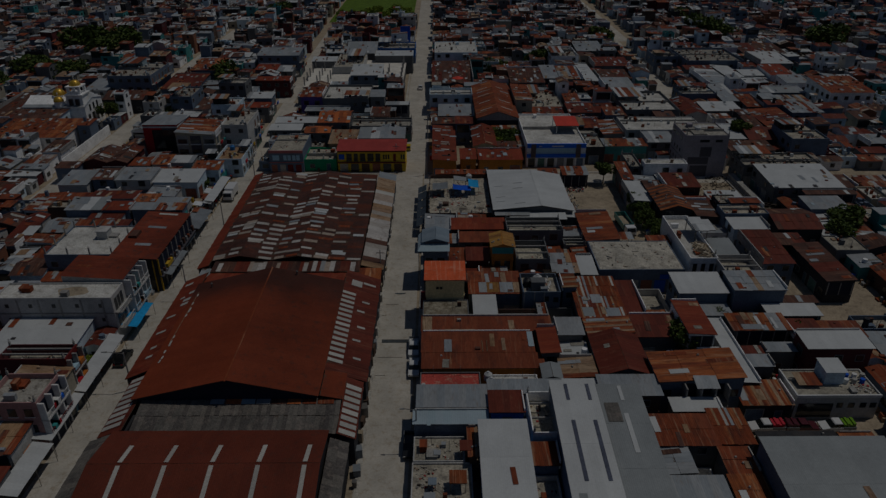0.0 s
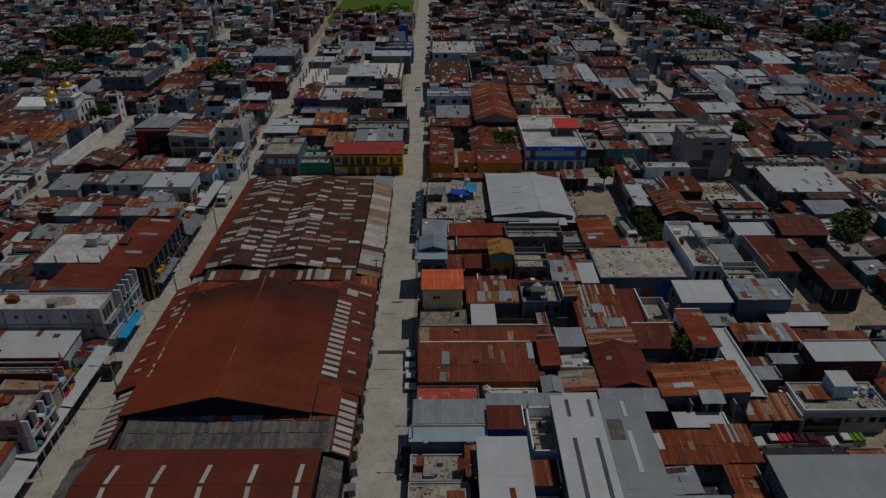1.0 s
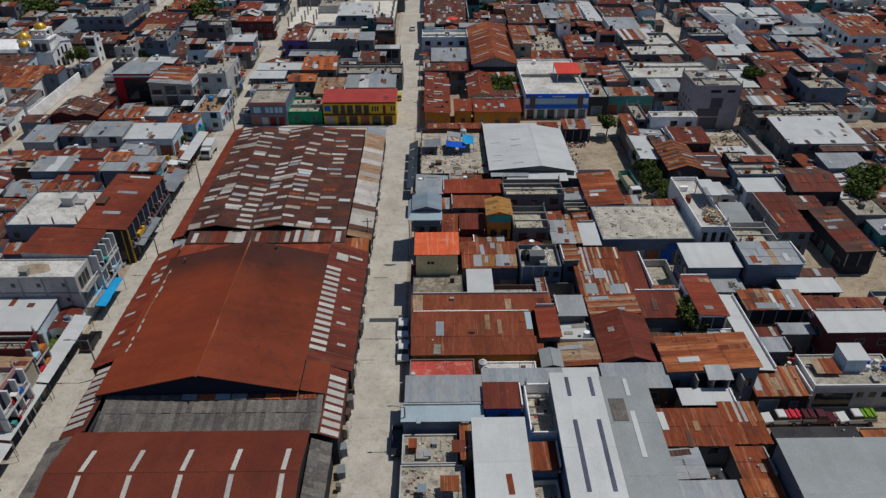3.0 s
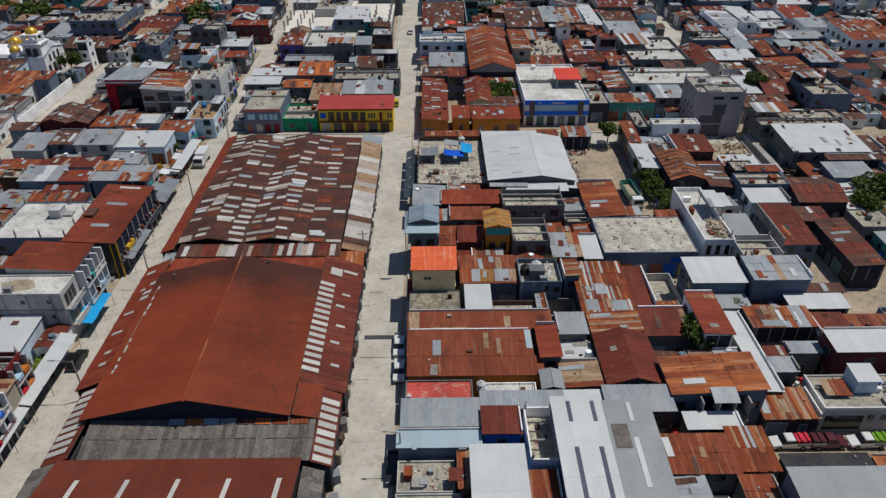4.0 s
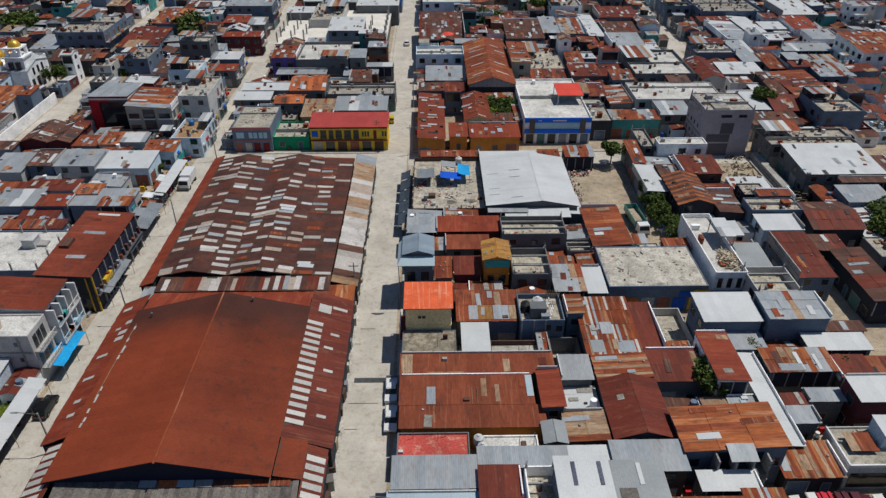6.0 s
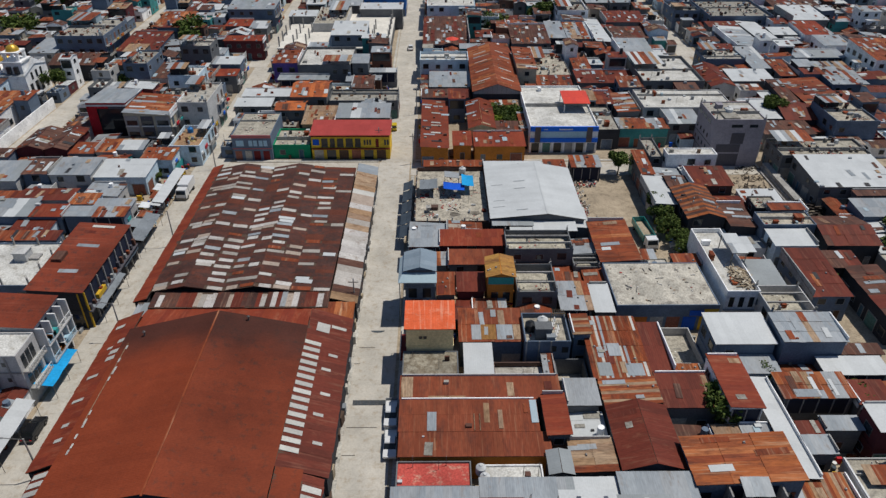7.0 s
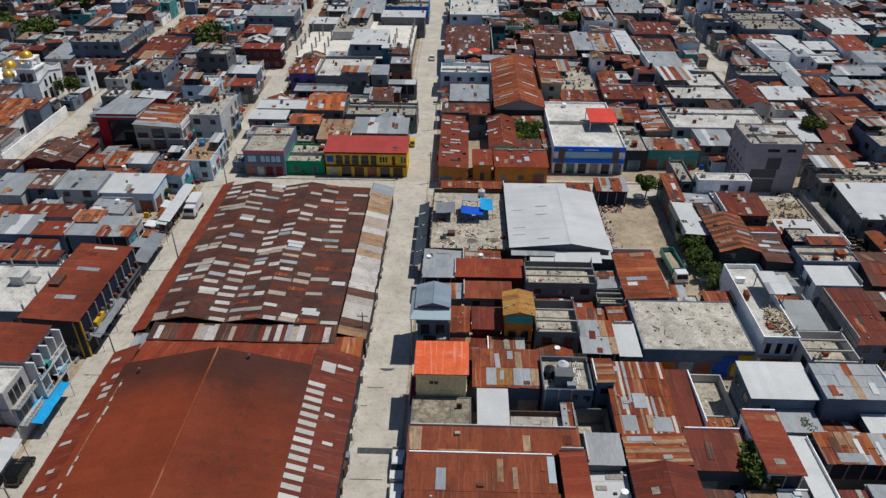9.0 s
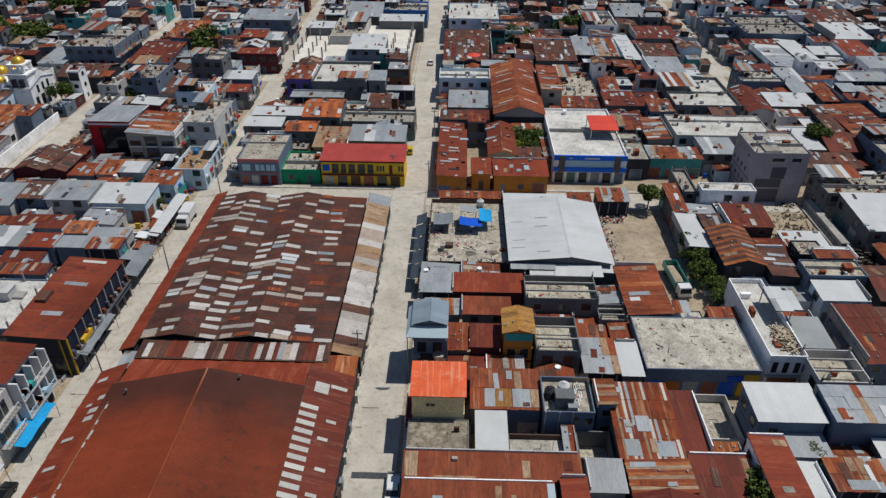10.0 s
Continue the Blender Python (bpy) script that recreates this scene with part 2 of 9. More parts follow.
STEEL = plain("weathered steel", (0.18, 0.17, 0.16), 0.5, 0.5)
EARTH = surface("dusty earth", [(0.36, 0.295, 0.215)], 0.95, 0.0, (0.25, 0.2, 0.145), 0.55, grain=0.2, broad=0.25)
ROAD = surface("worn concrete road", [(0.465, 0.435, 0.385), (0.48, 0.45, 0.4), (0.45, 0.42, 0.37)], 0.92, 0.0, (0.38, 0.33, 0.265), 0.56, grain=0.08, broad=0.16, steps=False)
KERB = surface("kerb concrete", [(0.46, 0.43, 0.38), (0.42, 0.4, 0.36)], 0.9, 0.0, (0.3, 0.28, 0.25), 0.6)
LEAF = surface("foliage", [(0.055, 0.085, 0.016), (0.075, 0.11, 0.022), (0.1, 0.13, 0.028), (0.04, 0.065, 0.016)], 0.7, 0.0, None, grain=0.2, broad=0.2, bump=0)
LEAF_LIGHT = surface("bright foliage", [(0.17, 0.23, 0.025), (0.21, 0.27, 0.03), (0.14, 0.19, 0.022)], 0.7, 0.0, None, grain=0.2, broad=0.2, bump=0)
BARK = plain("bark", (0.1, 0.075, 0.05), 0.95)


# ---- builders ----
def mesh_of(name, verts, faces, mats, which=None):
    me = bpy.data.meshes.new(name)
    me.from_pydata([tuple(v) for v in verts], [], faces)
    for m in mats:
        me.materials.append(m)
    if which:
        me.polygons.foreach_set("material_index", which)
    me.update()
    return me


class Soup:
    """Gathers boxes and plates into one mesh."""

    def __init__(self):
        self.v, self.f, self.m = [], [], []

    def quad(self, a, b, c, d, m=0):
        i = len(self.v)
        self.v += [a, b, c, d]
        self.f.append((i, i + 1, i + 2, i + 3))
        self.m.append(m)

    def poly(self, points, m=0):
        i = len(self.v)
        self.v += points
        self.f.append(tuple(range(i, i + len(points))))
        self.m.append(m)

    def box(self, x0, y0, z0, x1, y1, z1, m=0):
        i = len(self.v)
        self.v += [(x0, y0, z0), (x1, y0, z0), (x1, y1, z0), (x0, y1, z0), (x0, y0, z1), (x1, y0, z1), (x1, y1, z1), (x0, y1, z1)]
        self.f += [(i, i + 3, i + 2, i + 1), (i + 4, i + 5, i + 6, i + 7), (i, i + 1, i + 5, i + 4), (i + 1, i + 2, i + 6, i + 5), (i + 2, i + 3, i + 7, i + 6), (i + 3, i, i + 4, i + 7)]
        self.m += [m] * 6

    def rod(self, a, b, r, n=6, r2=None, m=0):
        a, b = Vector(a), Vector(b)
        turn = (b - a).to_track_quat("Z", "Y")
        i = len(self.v)
        for end, rad in ((a, r), (b, r if r2 is None else r2)):
            for k in range(n):
                self.v.append(tuple(end + turn @ Vector((rad * math.cos(math.tau * k / n), rad * math.sin(math.tau * k / n), 0))))
        for k in range(n):
            j = (k + 1) % n
            self.f.append((i + k, i + j, i + n + j, i + n + k))
        self.f += [tuple(range(i + n - 1, i - 1, -1)), tuple(range(i + n, i + 2 * n))]
        self.m += [m] * (n + 2)

    def mesh(self, name, *mats):
        return mesh_of(name, self.v, self.f, mats, self.m if len(mats) > 1 else None)


def thing(name, x, y, z=0.0, label="", category="", group="", kind=""):
    ob = new(name)
    ob.location = (x, y, z)
    ob.empty_display_size = 0.3
    return tagged(ob, label, category, group, kind)


def part(name, me, parent, m=None, label=""):
    ob = new(name, me)
    ob.parent = parent
    if m is not None:
        ob.matrix_basis = m
    return tagged(ob, label)


def solid(name, me, label, category, kind="", group="", m=None):
    ob = new(name, me)
    if m is not None:
        ob.matrix_basis = m
    return tagged(ob, label, category, group, kind)


RUNS = {"leanmix": ("palepatch", "brown", "palepatch", "tan", "galv", "palepatch", "brown", "skylight", "rustred", "tan"), "galvrust": ("galv", "rust", "galv", "tan", "rust", "galv"), "mix": ("rust", "rust", "rustorange", "galv", "galv", "rust", "tan", "galv", "rust"), "rust": ("rust", "rust", "rust", "rustorange", "rust", "rustred", "rust", "reddark", "rust", "rustorange", "rust", "rustred", "rust", "tan"),
        "rustorange": ("rustorange", "rustorange", "rust"), "brown": ("brown", "brown", "brown", "brown", "reddark"), "galv": ("galv", "galv", "galv", "galv", "galv", "white", "galvgrey"), "tan": ("tan", "tan", "rust")}
NEAT = ("shopred", "white", "galv", "palegalv", "galvgrey", "orangenew", "greytin", "red", "reddark", "oxide", "rustred")
PATTERN = {"stripe": ("rustorange", "brown"), "paleribs": ("rust", "rustorange", "tan"), "ribbed": ("rust", "rust", "tan", "rust", "rustorange", "skylight", "rust", "galv")}
LENGTH = {"ribbed": 3.4, "stripe": 9.0, "paleribs": 9.0, "rust": 4.2, "rustorange": 4.2, "mix": 3.6, "brown": 4.2, "white": 12.0, "galv": 7.0, "palegalv": 8.0, "galvgrey": 9.0, "red": 6.0, "reddark": 6.0, "oxide": 10.0, "rustred": 4.6, "orangenew": 4.0}



def turned(key):
    """The same tin with its streaks running along x, for slopes that face east or west."""
    name = key + " along x"
    if name not in ROOF:
        m = ROOF[key].copy()
        for q in m.node_tree.nodes:
            if q.bl_idname == "ShaderNodeMapping":
                a = tuple(q.inputs["Scale"].default_value)
                q.inputs["Scale"].default_value = (a[1], a[0], a[2])
        ROOF[name] = m
    return name


# one ribbed sheet, a metre by a metre, scaled to size; one mesh for each roof material
SHEETS = {}


def sheet_mesh(key):
    if key not in SHEETS:
        s = Soup()
        rib = 0.004 if key.removesuffix(" along x") == "white" else 0.008 if key.removesuffix(" along x") in NEAT or key.removesuffix(" along x") in ("shedred", "shedwest", "shedfront", "skylight") else 0.022
        xs = [(i / 8, rib if i % 2 else 0.0) for i in range(9)]
        i0 = len(s.v)
        for y in (0, 1):
            for x, z in xs:
                s.v.append((x, y, z))
        for k in range(8):
            s.f.append((k, k + 1, k + 10, k + 9))
            s.m.append(0)
        s.quad((0, 0, -0.02), (1, 0, -0.02), (1, 0, 0), (0, 0, 0))
        SHEETS[key] = s.mesh("sheet", ROOF[key])
    return SHEETS[key]


def sheets(parent, a, u, v, key, rnd, wide=1.0, long=3.0, single=True, loose=1.0):
    """Cover the slope that starts at a, u across and v up the slope, with overlapping sheets."""
    u, v, a = Vector(u), Vector(v), Vector(a)
    wide = {"stripe": 0.8, "paleribs": 0.5, "ribbed": 0.36}.get(key, wide)
    nu, nv = max(1, round(u.length / wide)), max(1, math.ceil(v.length / long))
    eu, ev = u.normalized(), v.normalized()
    n = eu.cross(ev)
    du, dv = u.length / nu, v.length / nv
    s = Soup()
    kind, kinds = key, []
    for i in range(nu):
        for j in range(nv):
            if key in RUNS and rnd.random() < (0.12 if j else 0.6 if key in ("mix", "leanmix", "galvrust") else 0.26):
                kind = rnd.choice(RUNS[key])
            if key in PATTERN:
                kind = PATTERN[key][i % len(PATTERN[key])] if key in ("stripe", "paleribs") or rnd.random() < 0.75 else "rust"
            laid = turned(kind) if abs(ev.x) > abs(ev.y) else kind
            lift = 0.03 + (rnd.uniform(0, 0.03) + 0.015 * (i % 2)) * loose
            sink = rnd.uniform(-0.06, 0.06) * loose
            lap = 0.12 if j < nv - 1 else 0.0
            tip = 0.05 if loose > 0.5 else 0.015
            p = a + eu * (du * i - 0.02) + ev * (dv * j - (0.0 if j else rnd.uniform(0, 0.12) * loose) + sink * 0.3) + n * (lift + 0.04)
            if single:
                ey = (ev * (dv + lap) - n * tip).normalized()
                ez = eu.cross(ey)
                m = Matrix.Identity(4)
                m.col[0][:3], m.col[1][:3], m.col[2][:3], m.col[3][:3] = eu * (du + 0.05), ey * (dv + lap), ez, p
                part("sheet", sheet_mesh(laid), parent, m)
            else:
                q = p + eu * (du + 0.05)
                e = ev * (dv + lap) - n * tip
                k = len(s.v)
                s.v += [tuple(p), tuple(q), tuple(q + e), tuple(p + e)]
                s.f.append((k, k + 1, k + 2, k + 3))
                if laid not in kinds:
                    kinds.append(laid)
                s.m.append(kinds.index(laid))
    if not single:
        tagged(part("tin_roof", s.mesh("tin_roof", *[ROOF[q] for q in kinds]), parent), kind="stuff")


# shared windows, doors and shutters, drawn in the plane x z with the outside at -y
def ring(w, h, rim, mat, name):
    """A frame of one piece round an opening w by h."""
    s = Soup()
    o = [(-w / 2 - rim, -rim), (w / 2 + rim, -rim), (w / 2 + rim, h + rim), (-w / 2 - rim, h + rim)]
    i = [(-w / 2, 0), (w / 2, 0), (w / 2, h), (-w / 2, h)]
    s.v = [(x, -0.1, z) for x, z in o] + [(x, -0.1, z) for x, z in i] + [(x, 0.06, z) for x, z in o] + [(x, 0.06, z) for x, z in i]
    for a in range(4):
        b = (a + 1) % 4
        s.f += [(a, b, b + 4, a + 4), (b, a, a + 8, b + 8), (a + 4, b + 4, b + 12, a + 12), (a + 8, a + 12, b + 12, b + 8)]
    return s.mesh(name, mat)


def plate(w, h, mat, name, y=-0.03):
    s = Soup()
    s.box(-w / 2, y, 0, w / 2, 0.05, h)
    return s.mesh(name, mat)


WINDOW = (ring(1.2, 1.1, 0.05, FRAME, "window"), plate(1.2, 1.1, GLASS_AND_SHADE, "pane"))
WINDOW_DARK = (ring(1.5, 1.3, 0.06, STEEL, "window"), plate(1.5, 1.3, GLASS_AND_SHADE, "pane"))
DOOR_LEAF = (ring(0.95, 2.1, 0.08, FRAME, "door"), plate(0.95, 2.1, DOOR, "door_leaf"))


def shutter_mesh():
    s = Soup()
    n = 25
    for k in range(n):
        z, y = 2.45 * k / (n - 1), -0.03 - 0.03 * (k % 2)
        s.v += [(-1.25, y, z), (1.25, y, z)]
    s.f = [(2 * k, 2 * k + 1, 2 * k + 3, 2 * k + 2) for k in range(n - 1)]
    return s.mesh("shutter", SHUTTER)


ROLLER = (ring(2.5, 2.45, 0.1, CONCRETE, "shutter_frame"), shutter_mesh())

# ---- town plan: what stands where, and how high ----
CELL = 0.5
GX0, GY0, GNX, GNY = -440.0, -60.0, 1760, 1300
HEIGHT = np.zeros((GNX, GNY), dtype=np.float32)
PLANS = []


def cells(x0, y0, x1, y1):
    return (slice(max(0, int((x0 - GX0) / CELL)), max(0, int(math.ceil((x1 - GX0) / CELL)))), slice(max(0, int((y0 - GY0) / CELL)), max(0, int(math.ceil((y1 - GY0) / CELL)))))


def mark(x0, y0, x1, y1, h):
    c = cells(x0, y0, x1, y1)
    HEIGHT[c] = np.maximum(HEIGHT[c], h)


def plan(x, y, w, d, h, shape, roof, wall, far=False, note=""):
    """A house whose roof's front left corner is at x, y."""
    PLANS.append((x, y, w, d, h, shape, roof, wall, far, note))
    mark(x + 0.3, y + 0.3, x + w - 0.3, y + d - 0.3, h)


WALL_WORDS = {"grey": "grey block", "lightgrey": "pale grey plastered", "bluegrey": "blue-grey plastered", "dark": "dark grey", "white": "white plastered", "cream": "cream yellow plastered", "beige": "beige plastered",
              "lightblue": "pale blue plastered", "blue": "blue painted", "teal": "teal painted", "green": "green painted", "pink": "pink plastered", "maroon": "maroon painted", "yellow": "bright yellow", "orange": "orange painted",
              "purple": "purple painted", "redglass": "red panelled", "purplegrey": "purple-grey plastered", "brown": "brown timber", "brick": "brick", "tan": "tan plastered"}
ROOF_WORDS = {"rust": "rusted tin roof", "slab": "bare stained concrete slab", "rustred": "rusted red tin roof", "oxide": "red oxide tin roof", "rustorange": "orange rusted tin roof", "stripe": "striped orange tin roof", "paleribs": "rusted tin roof with pale stripes", "ribbed": "rusted tin roof with pale ribs", "darktin": "black tarred tin roof", "galvrust": "half rusted galvanised roof", "red": "red oxide tin roof", "reddark": "dark red tin roof", "brown": "brown weathered tin roof", "mix": "patched tin roof",
              "galv": "galvanised tin roof", "palegalv": "pale blue tin roof", "galvgrey": "dull grey metal roof", "greytin": "slate grey gable roof", "white": "bright white metal roof", "tan": "faded tan tin roof",
              "gold": "golden brown gable roof", "orange": "orange tiled roof", "orangenew": "bright orange metal roof", "conc": "flat concrete roof", "debris": "flat roof strewn with rubble",
              "open": "unfinished open top floor", "court": "walled concrete yard", "shopred": "smooth red metal roof", "rubble": "flat roof covered in rubble", "redfloor": "red painted roof terrace"}


def storeys(h):
    return "one-storey" if h < 5.4 else "two-storey" if h < 8.2 else "three-storey" if h < 11 else "four-storey"


def slopes(w, d, h, shape, over):
    """The roof's planes as (start, across, up the slope), and the outline of the walls' top as heights at the four corners, front left first."""
    x0, x1, y0, y1 = -over, w + over, -over, d + over
    k = 0.07
    if shape == "gy":
        r = w * 0.17
        return ([((x0, y1, h), (0, y0 - y1, 0), (w / 2 - x0, 0, r)), ((x1, y0, h), (0, y1 - y0, 0), (w / 2 - x1, 0, r))], r)
    if shape == "gx":
        r = d * 0.13
        return ([((x0, y0, h), (x1 - x0, 0, 0), (0, d / 2 - y0, r)), ((x1, y1, h), (x0 - x1, 0, 0), (0, d / 2 - y1, r))], r)
    if shape == "n":
        r = d * k
        return ([((x1, y1, h), (x0 - x1, 0, 0), (0, y0 - y1, r))], r)
    if shape == "e":
        r = w * k
        return ([((x1, y0, h), (0, y1 - y0, 0), (x0 - x1, 0, r))], r)
    if shape == "w":
        r = w * k
        return ([((x0, y1, h), (0, y0 - y1, 0), (x1 - x0, 0, r))], r)
    r = d * k
    return ([((x0, y0, h), (x1 - x0, 0, 0), (0, y1 - y0, r))], r)


def shell(s, w, d, h, shape, r, m=0):
    """Closed walls under a sloping roof."""
    top = {"s": (0, 0, r, r), "n": (r, r, 0, 0), "e": (r, 0, 0, r), "w": (0, r, r, 0)}.get(shape, (0, 0, 0, 0))
    c = [(0, 0), (w, 0), (w, d), (0, d)]
    b = [(x, y, 0) for x, y in c]
    t = [(x, y, h + q - 0.03) for (x, y), q in zip(c, top)]
    if shape == "gy":
        f, g = (w / 2, 0, h + r - 0.03), (w / 2, d, h + r - 0.03)
        s.poly([b[0], b[1], t[1], f, t[0]], m)
        s.poly([b[2], b[3], t[3], g, t[2]], m)
        s.quad(b[1], b[2], t[2], t[1], m)
        s.quad(b[3], b[0], t[0], t[3], m)
        s.quad(t[0], f, g, t[3], m)
        s.quad(f, t[1], t[2], g, m)
    elif shape == "gx":
        f, g = (0, d / 2, h + r - 0.03), (w, d / 2, h + r - 0.03)
        s.quad(b[0], b[1], t[1], t[0], m)
        s.quad(b[2], b[3], t[3], t[2], m)
        s.poly([b[1], b[2], t[2], g, t[1]], m)
        s.poly([b[3], b[0], t[0], f, t[3]], m)
        s.quad(t[0], t[1], g, f, m)
        s.quad(f, g, t[2], t[3], m)
    else:
        for i in range(4):
            j = (i + 1) % 4
            s.quad(b[i], b[j], t[j], t[i], m)
        s.quad(*t, m)


def parapet(s, w, d, h, deep, thick=0.16, m=0):
    """Walls that stand above a flat roof, open at the top."""
    out = [(0, 0), (w, 0), (w, d), (0, d)]
    inn = [(thick, thick), (w - thick, thick), (w - thick, d - thick), (thick, d - thick)]
    for i in range(4):
        j = (i + 1) % 4
        (ax, ay), (bx, by), (cx, cy), (ex, ey) = out[i], out[j], inn[j], inn[i]
        s.quad((ax, ay, 0), (bx, by, 0), (bx, by, h), (ax, ay, h), m)
        s.quad((cx, cy, 0), (ex, ey, 0), (ex, ey, h), (cx, cy, h), m)
        s.quad((ax, ay, h), (bx, by, h), (cx, cy, h), (ex, ey, h), m)
        s.quad((bx, by, 0), (ax, ay, 0), (ex, ey, 0), (cx, cy, 0), m)


s = Soup()
s.box(-0.025, -0.025, 0, 0.025, 0.025, 0.9)
BALUSTER = s.mesh("baluster", STEEL)


def openings(root, x, y, w, d, h, wall, rnd, joined=None, porch_ok=True):
    """Windows on walls that stand clear of their neighbours; doors and shutters where the wall meets open ground."""
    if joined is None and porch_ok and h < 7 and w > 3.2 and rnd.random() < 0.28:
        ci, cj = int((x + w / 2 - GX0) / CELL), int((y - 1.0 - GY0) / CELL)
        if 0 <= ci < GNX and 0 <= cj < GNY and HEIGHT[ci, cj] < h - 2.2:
            # an open front under the eave, with posts: a near-black box stands in for its shade
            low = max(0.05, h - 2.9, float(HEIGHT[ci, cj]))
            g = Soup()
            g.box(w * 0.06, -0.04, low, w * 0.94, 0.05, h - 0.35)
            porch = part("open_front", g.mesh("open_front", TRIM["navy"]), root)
            for k in range(2 + int(w / 3)):
                u = w * (0.06 + 0.88 * k / (1 + int(w / 3)))
                g = Soup()
                g.box(u - 0.07, -0.14, low, u + 0.07, 0.0, h - 0.35)
                part("post", g.mesh("post", CONCRETE), porch)
            sides = []
        else:
            sides = [("s", w)]
    else:
        sides = [("s", w)]
    sides.append(("w", d) if x > 0 else ("e", d))
    floors = max(1, round((h - 0.3) / 3.05))
    for side, run in sides:
        n = max(1, int(run / 2.9))
        for i in range(n):
            q = run * (i + 0.5) / n
            px, py = {"s": (x + q, y - 1.0), "w": (x - 1.0, y + q), "e": (x + w + 1.0, y + q)}[side]
            ci, cj = int((px - GX0) / CELL), int((py - GY0) / CELL)
            if not (0 <= ci < GNX and 0 <= cj < GNY):
                continue
            near = HEIGHT[ci, cj]
            at = {"s": pose(q, 0, 0), "w": pose(0, q, 0, 0, 0, -90), "e": pose(w, q, 0, 0, 0, 90)}[side]
            for k in range(floors):
                z = k * (h - 0.2) / floors
                if z + 0.6 < near:
                    continue
                if k == 0 and near < 0.05:
                    kind = "shutter" if (run > 5 and rnd.random() < 0.6) else ("door" if rnd.random() < 0.45 else "window")
                else:
                    kind = "window" if rnd.random() < 0.8 else ""
                if not kind or z + 2.3 > h + 0.4:
                    continue
                if joined is None and side == "e" and k > 0 and near < 0.05 and kind == "window" and x < -50:
                    rail = Soup()
                    rail.box(-run / n / 2 + 0.05, -1.0, -0.12, run / n / 2 - 0.05, 0.0, 0.05)
                    shelf = part("balcony", rail.mesh("balcony", CONCRETE), root, at @ pose(0, 0, z + 0.05))
                    for e in range(6):
                        part("baluster", BALUSTER, shelf, pose((run / n - 0.3) * (e / 5 - 0.5), -0.96, 0.05))
                    rail = Soup()
                    rail.box(-run / n / 2 + 0.1, -0.99, 0.93, run / n / 2 - 0.1, -0.92, 1.0)
                    part("railing", rail.mesh("railing", rnd.choice((STEEL, FRAME))), shelf)
                    kind = "door"
                if joined is None and side == "e" and near < 0.05 and x < -50 and rnd.random() < 0.5:
                    g = Soup()
                    a, b = rnd.uniform(0.4, 1.1), rnd.uniform(0.4, 0.9)
                    g.box(-a, -0.16, 0, a, 0.05, b)
                    part("sign", g.mesh("sign", rnd.choice([TRIM[q] for q in ("yellow", "white", "red", "blue", "teal", "orange", "white")])), root, at @ pose(rnd.uniform(-0.5, 0.5), -1.0 if k else 0, z + (0.15 if k else 2.55)))
                pair, lift = {"shutter": (ROLLER, 0.0), "door": (DOOR_LEAF, 0.02), "window": (WINDOW_DARK if rnd.random() < 0.4 else WINDOW, 1.0)}[kind]
                if joined is not None:
                    m = at @ pose(0, 0, z + 0.95)
                    a, b = 0.6, 1.1
                    joined.poly([tuple(m @ Vector(p)) for p in ((-a, -0.03, 0), (a, -0.03, 0), (a, -0.03, b), (-a, -0.03, b))], 1)
                else:
                    part({"shutter": "shutter"}.get(kind, pair[1].name.split(".")[0]), pair[1], part(kind if kind != "shutter" else "shopfront", pair[0], root, at @ pose(0, 0, z + lift)))


PALE = ("white", "galv", "galvgrey", "palegalv", "greytin", "orangenew", "shopred")
PATCH = {"pale": ("galv", "white", "galvgrey"), "neat": ("galv", "rust", "reddark", "tan", "rust"), "rough": ("galv", "tan", "rust", "rustorange", "white", "reddark", "brown", "galv")}
s = Soup()
s.poly([(-0.18, -0.12, 0), (0.16, -0.15, 0), (0.19, 0.13, 0), (-0.14, 0.16, 0)])
s.poly([(-0.12, -0.08, 0.2), (0.1, -0.1, 0.17), (0.13, 0.08, 0.21), (-0.1, 0.1, 0.18)])
for i in range(4):
    s.f.append((i, (i + 1) % 4, 4 + (i + 1) % 4, 4 + i))
    s.m.append(0)
STONE = s.mesh("weight_stone", CONCRETE)


CLUTTER = [("galv", 4), ("white", 2), ("tan", 2), ("rust", 3), ("brown", 3), ("darktin", 2), ("conc", 3), ("reddark", 2), ("palegalv", 1)]
CLUTTER_KEYS = [k for k, c in CLUTTER for _ in range(c)]
CLUTTER_MATS = [k for k, _ in CLUTTER]


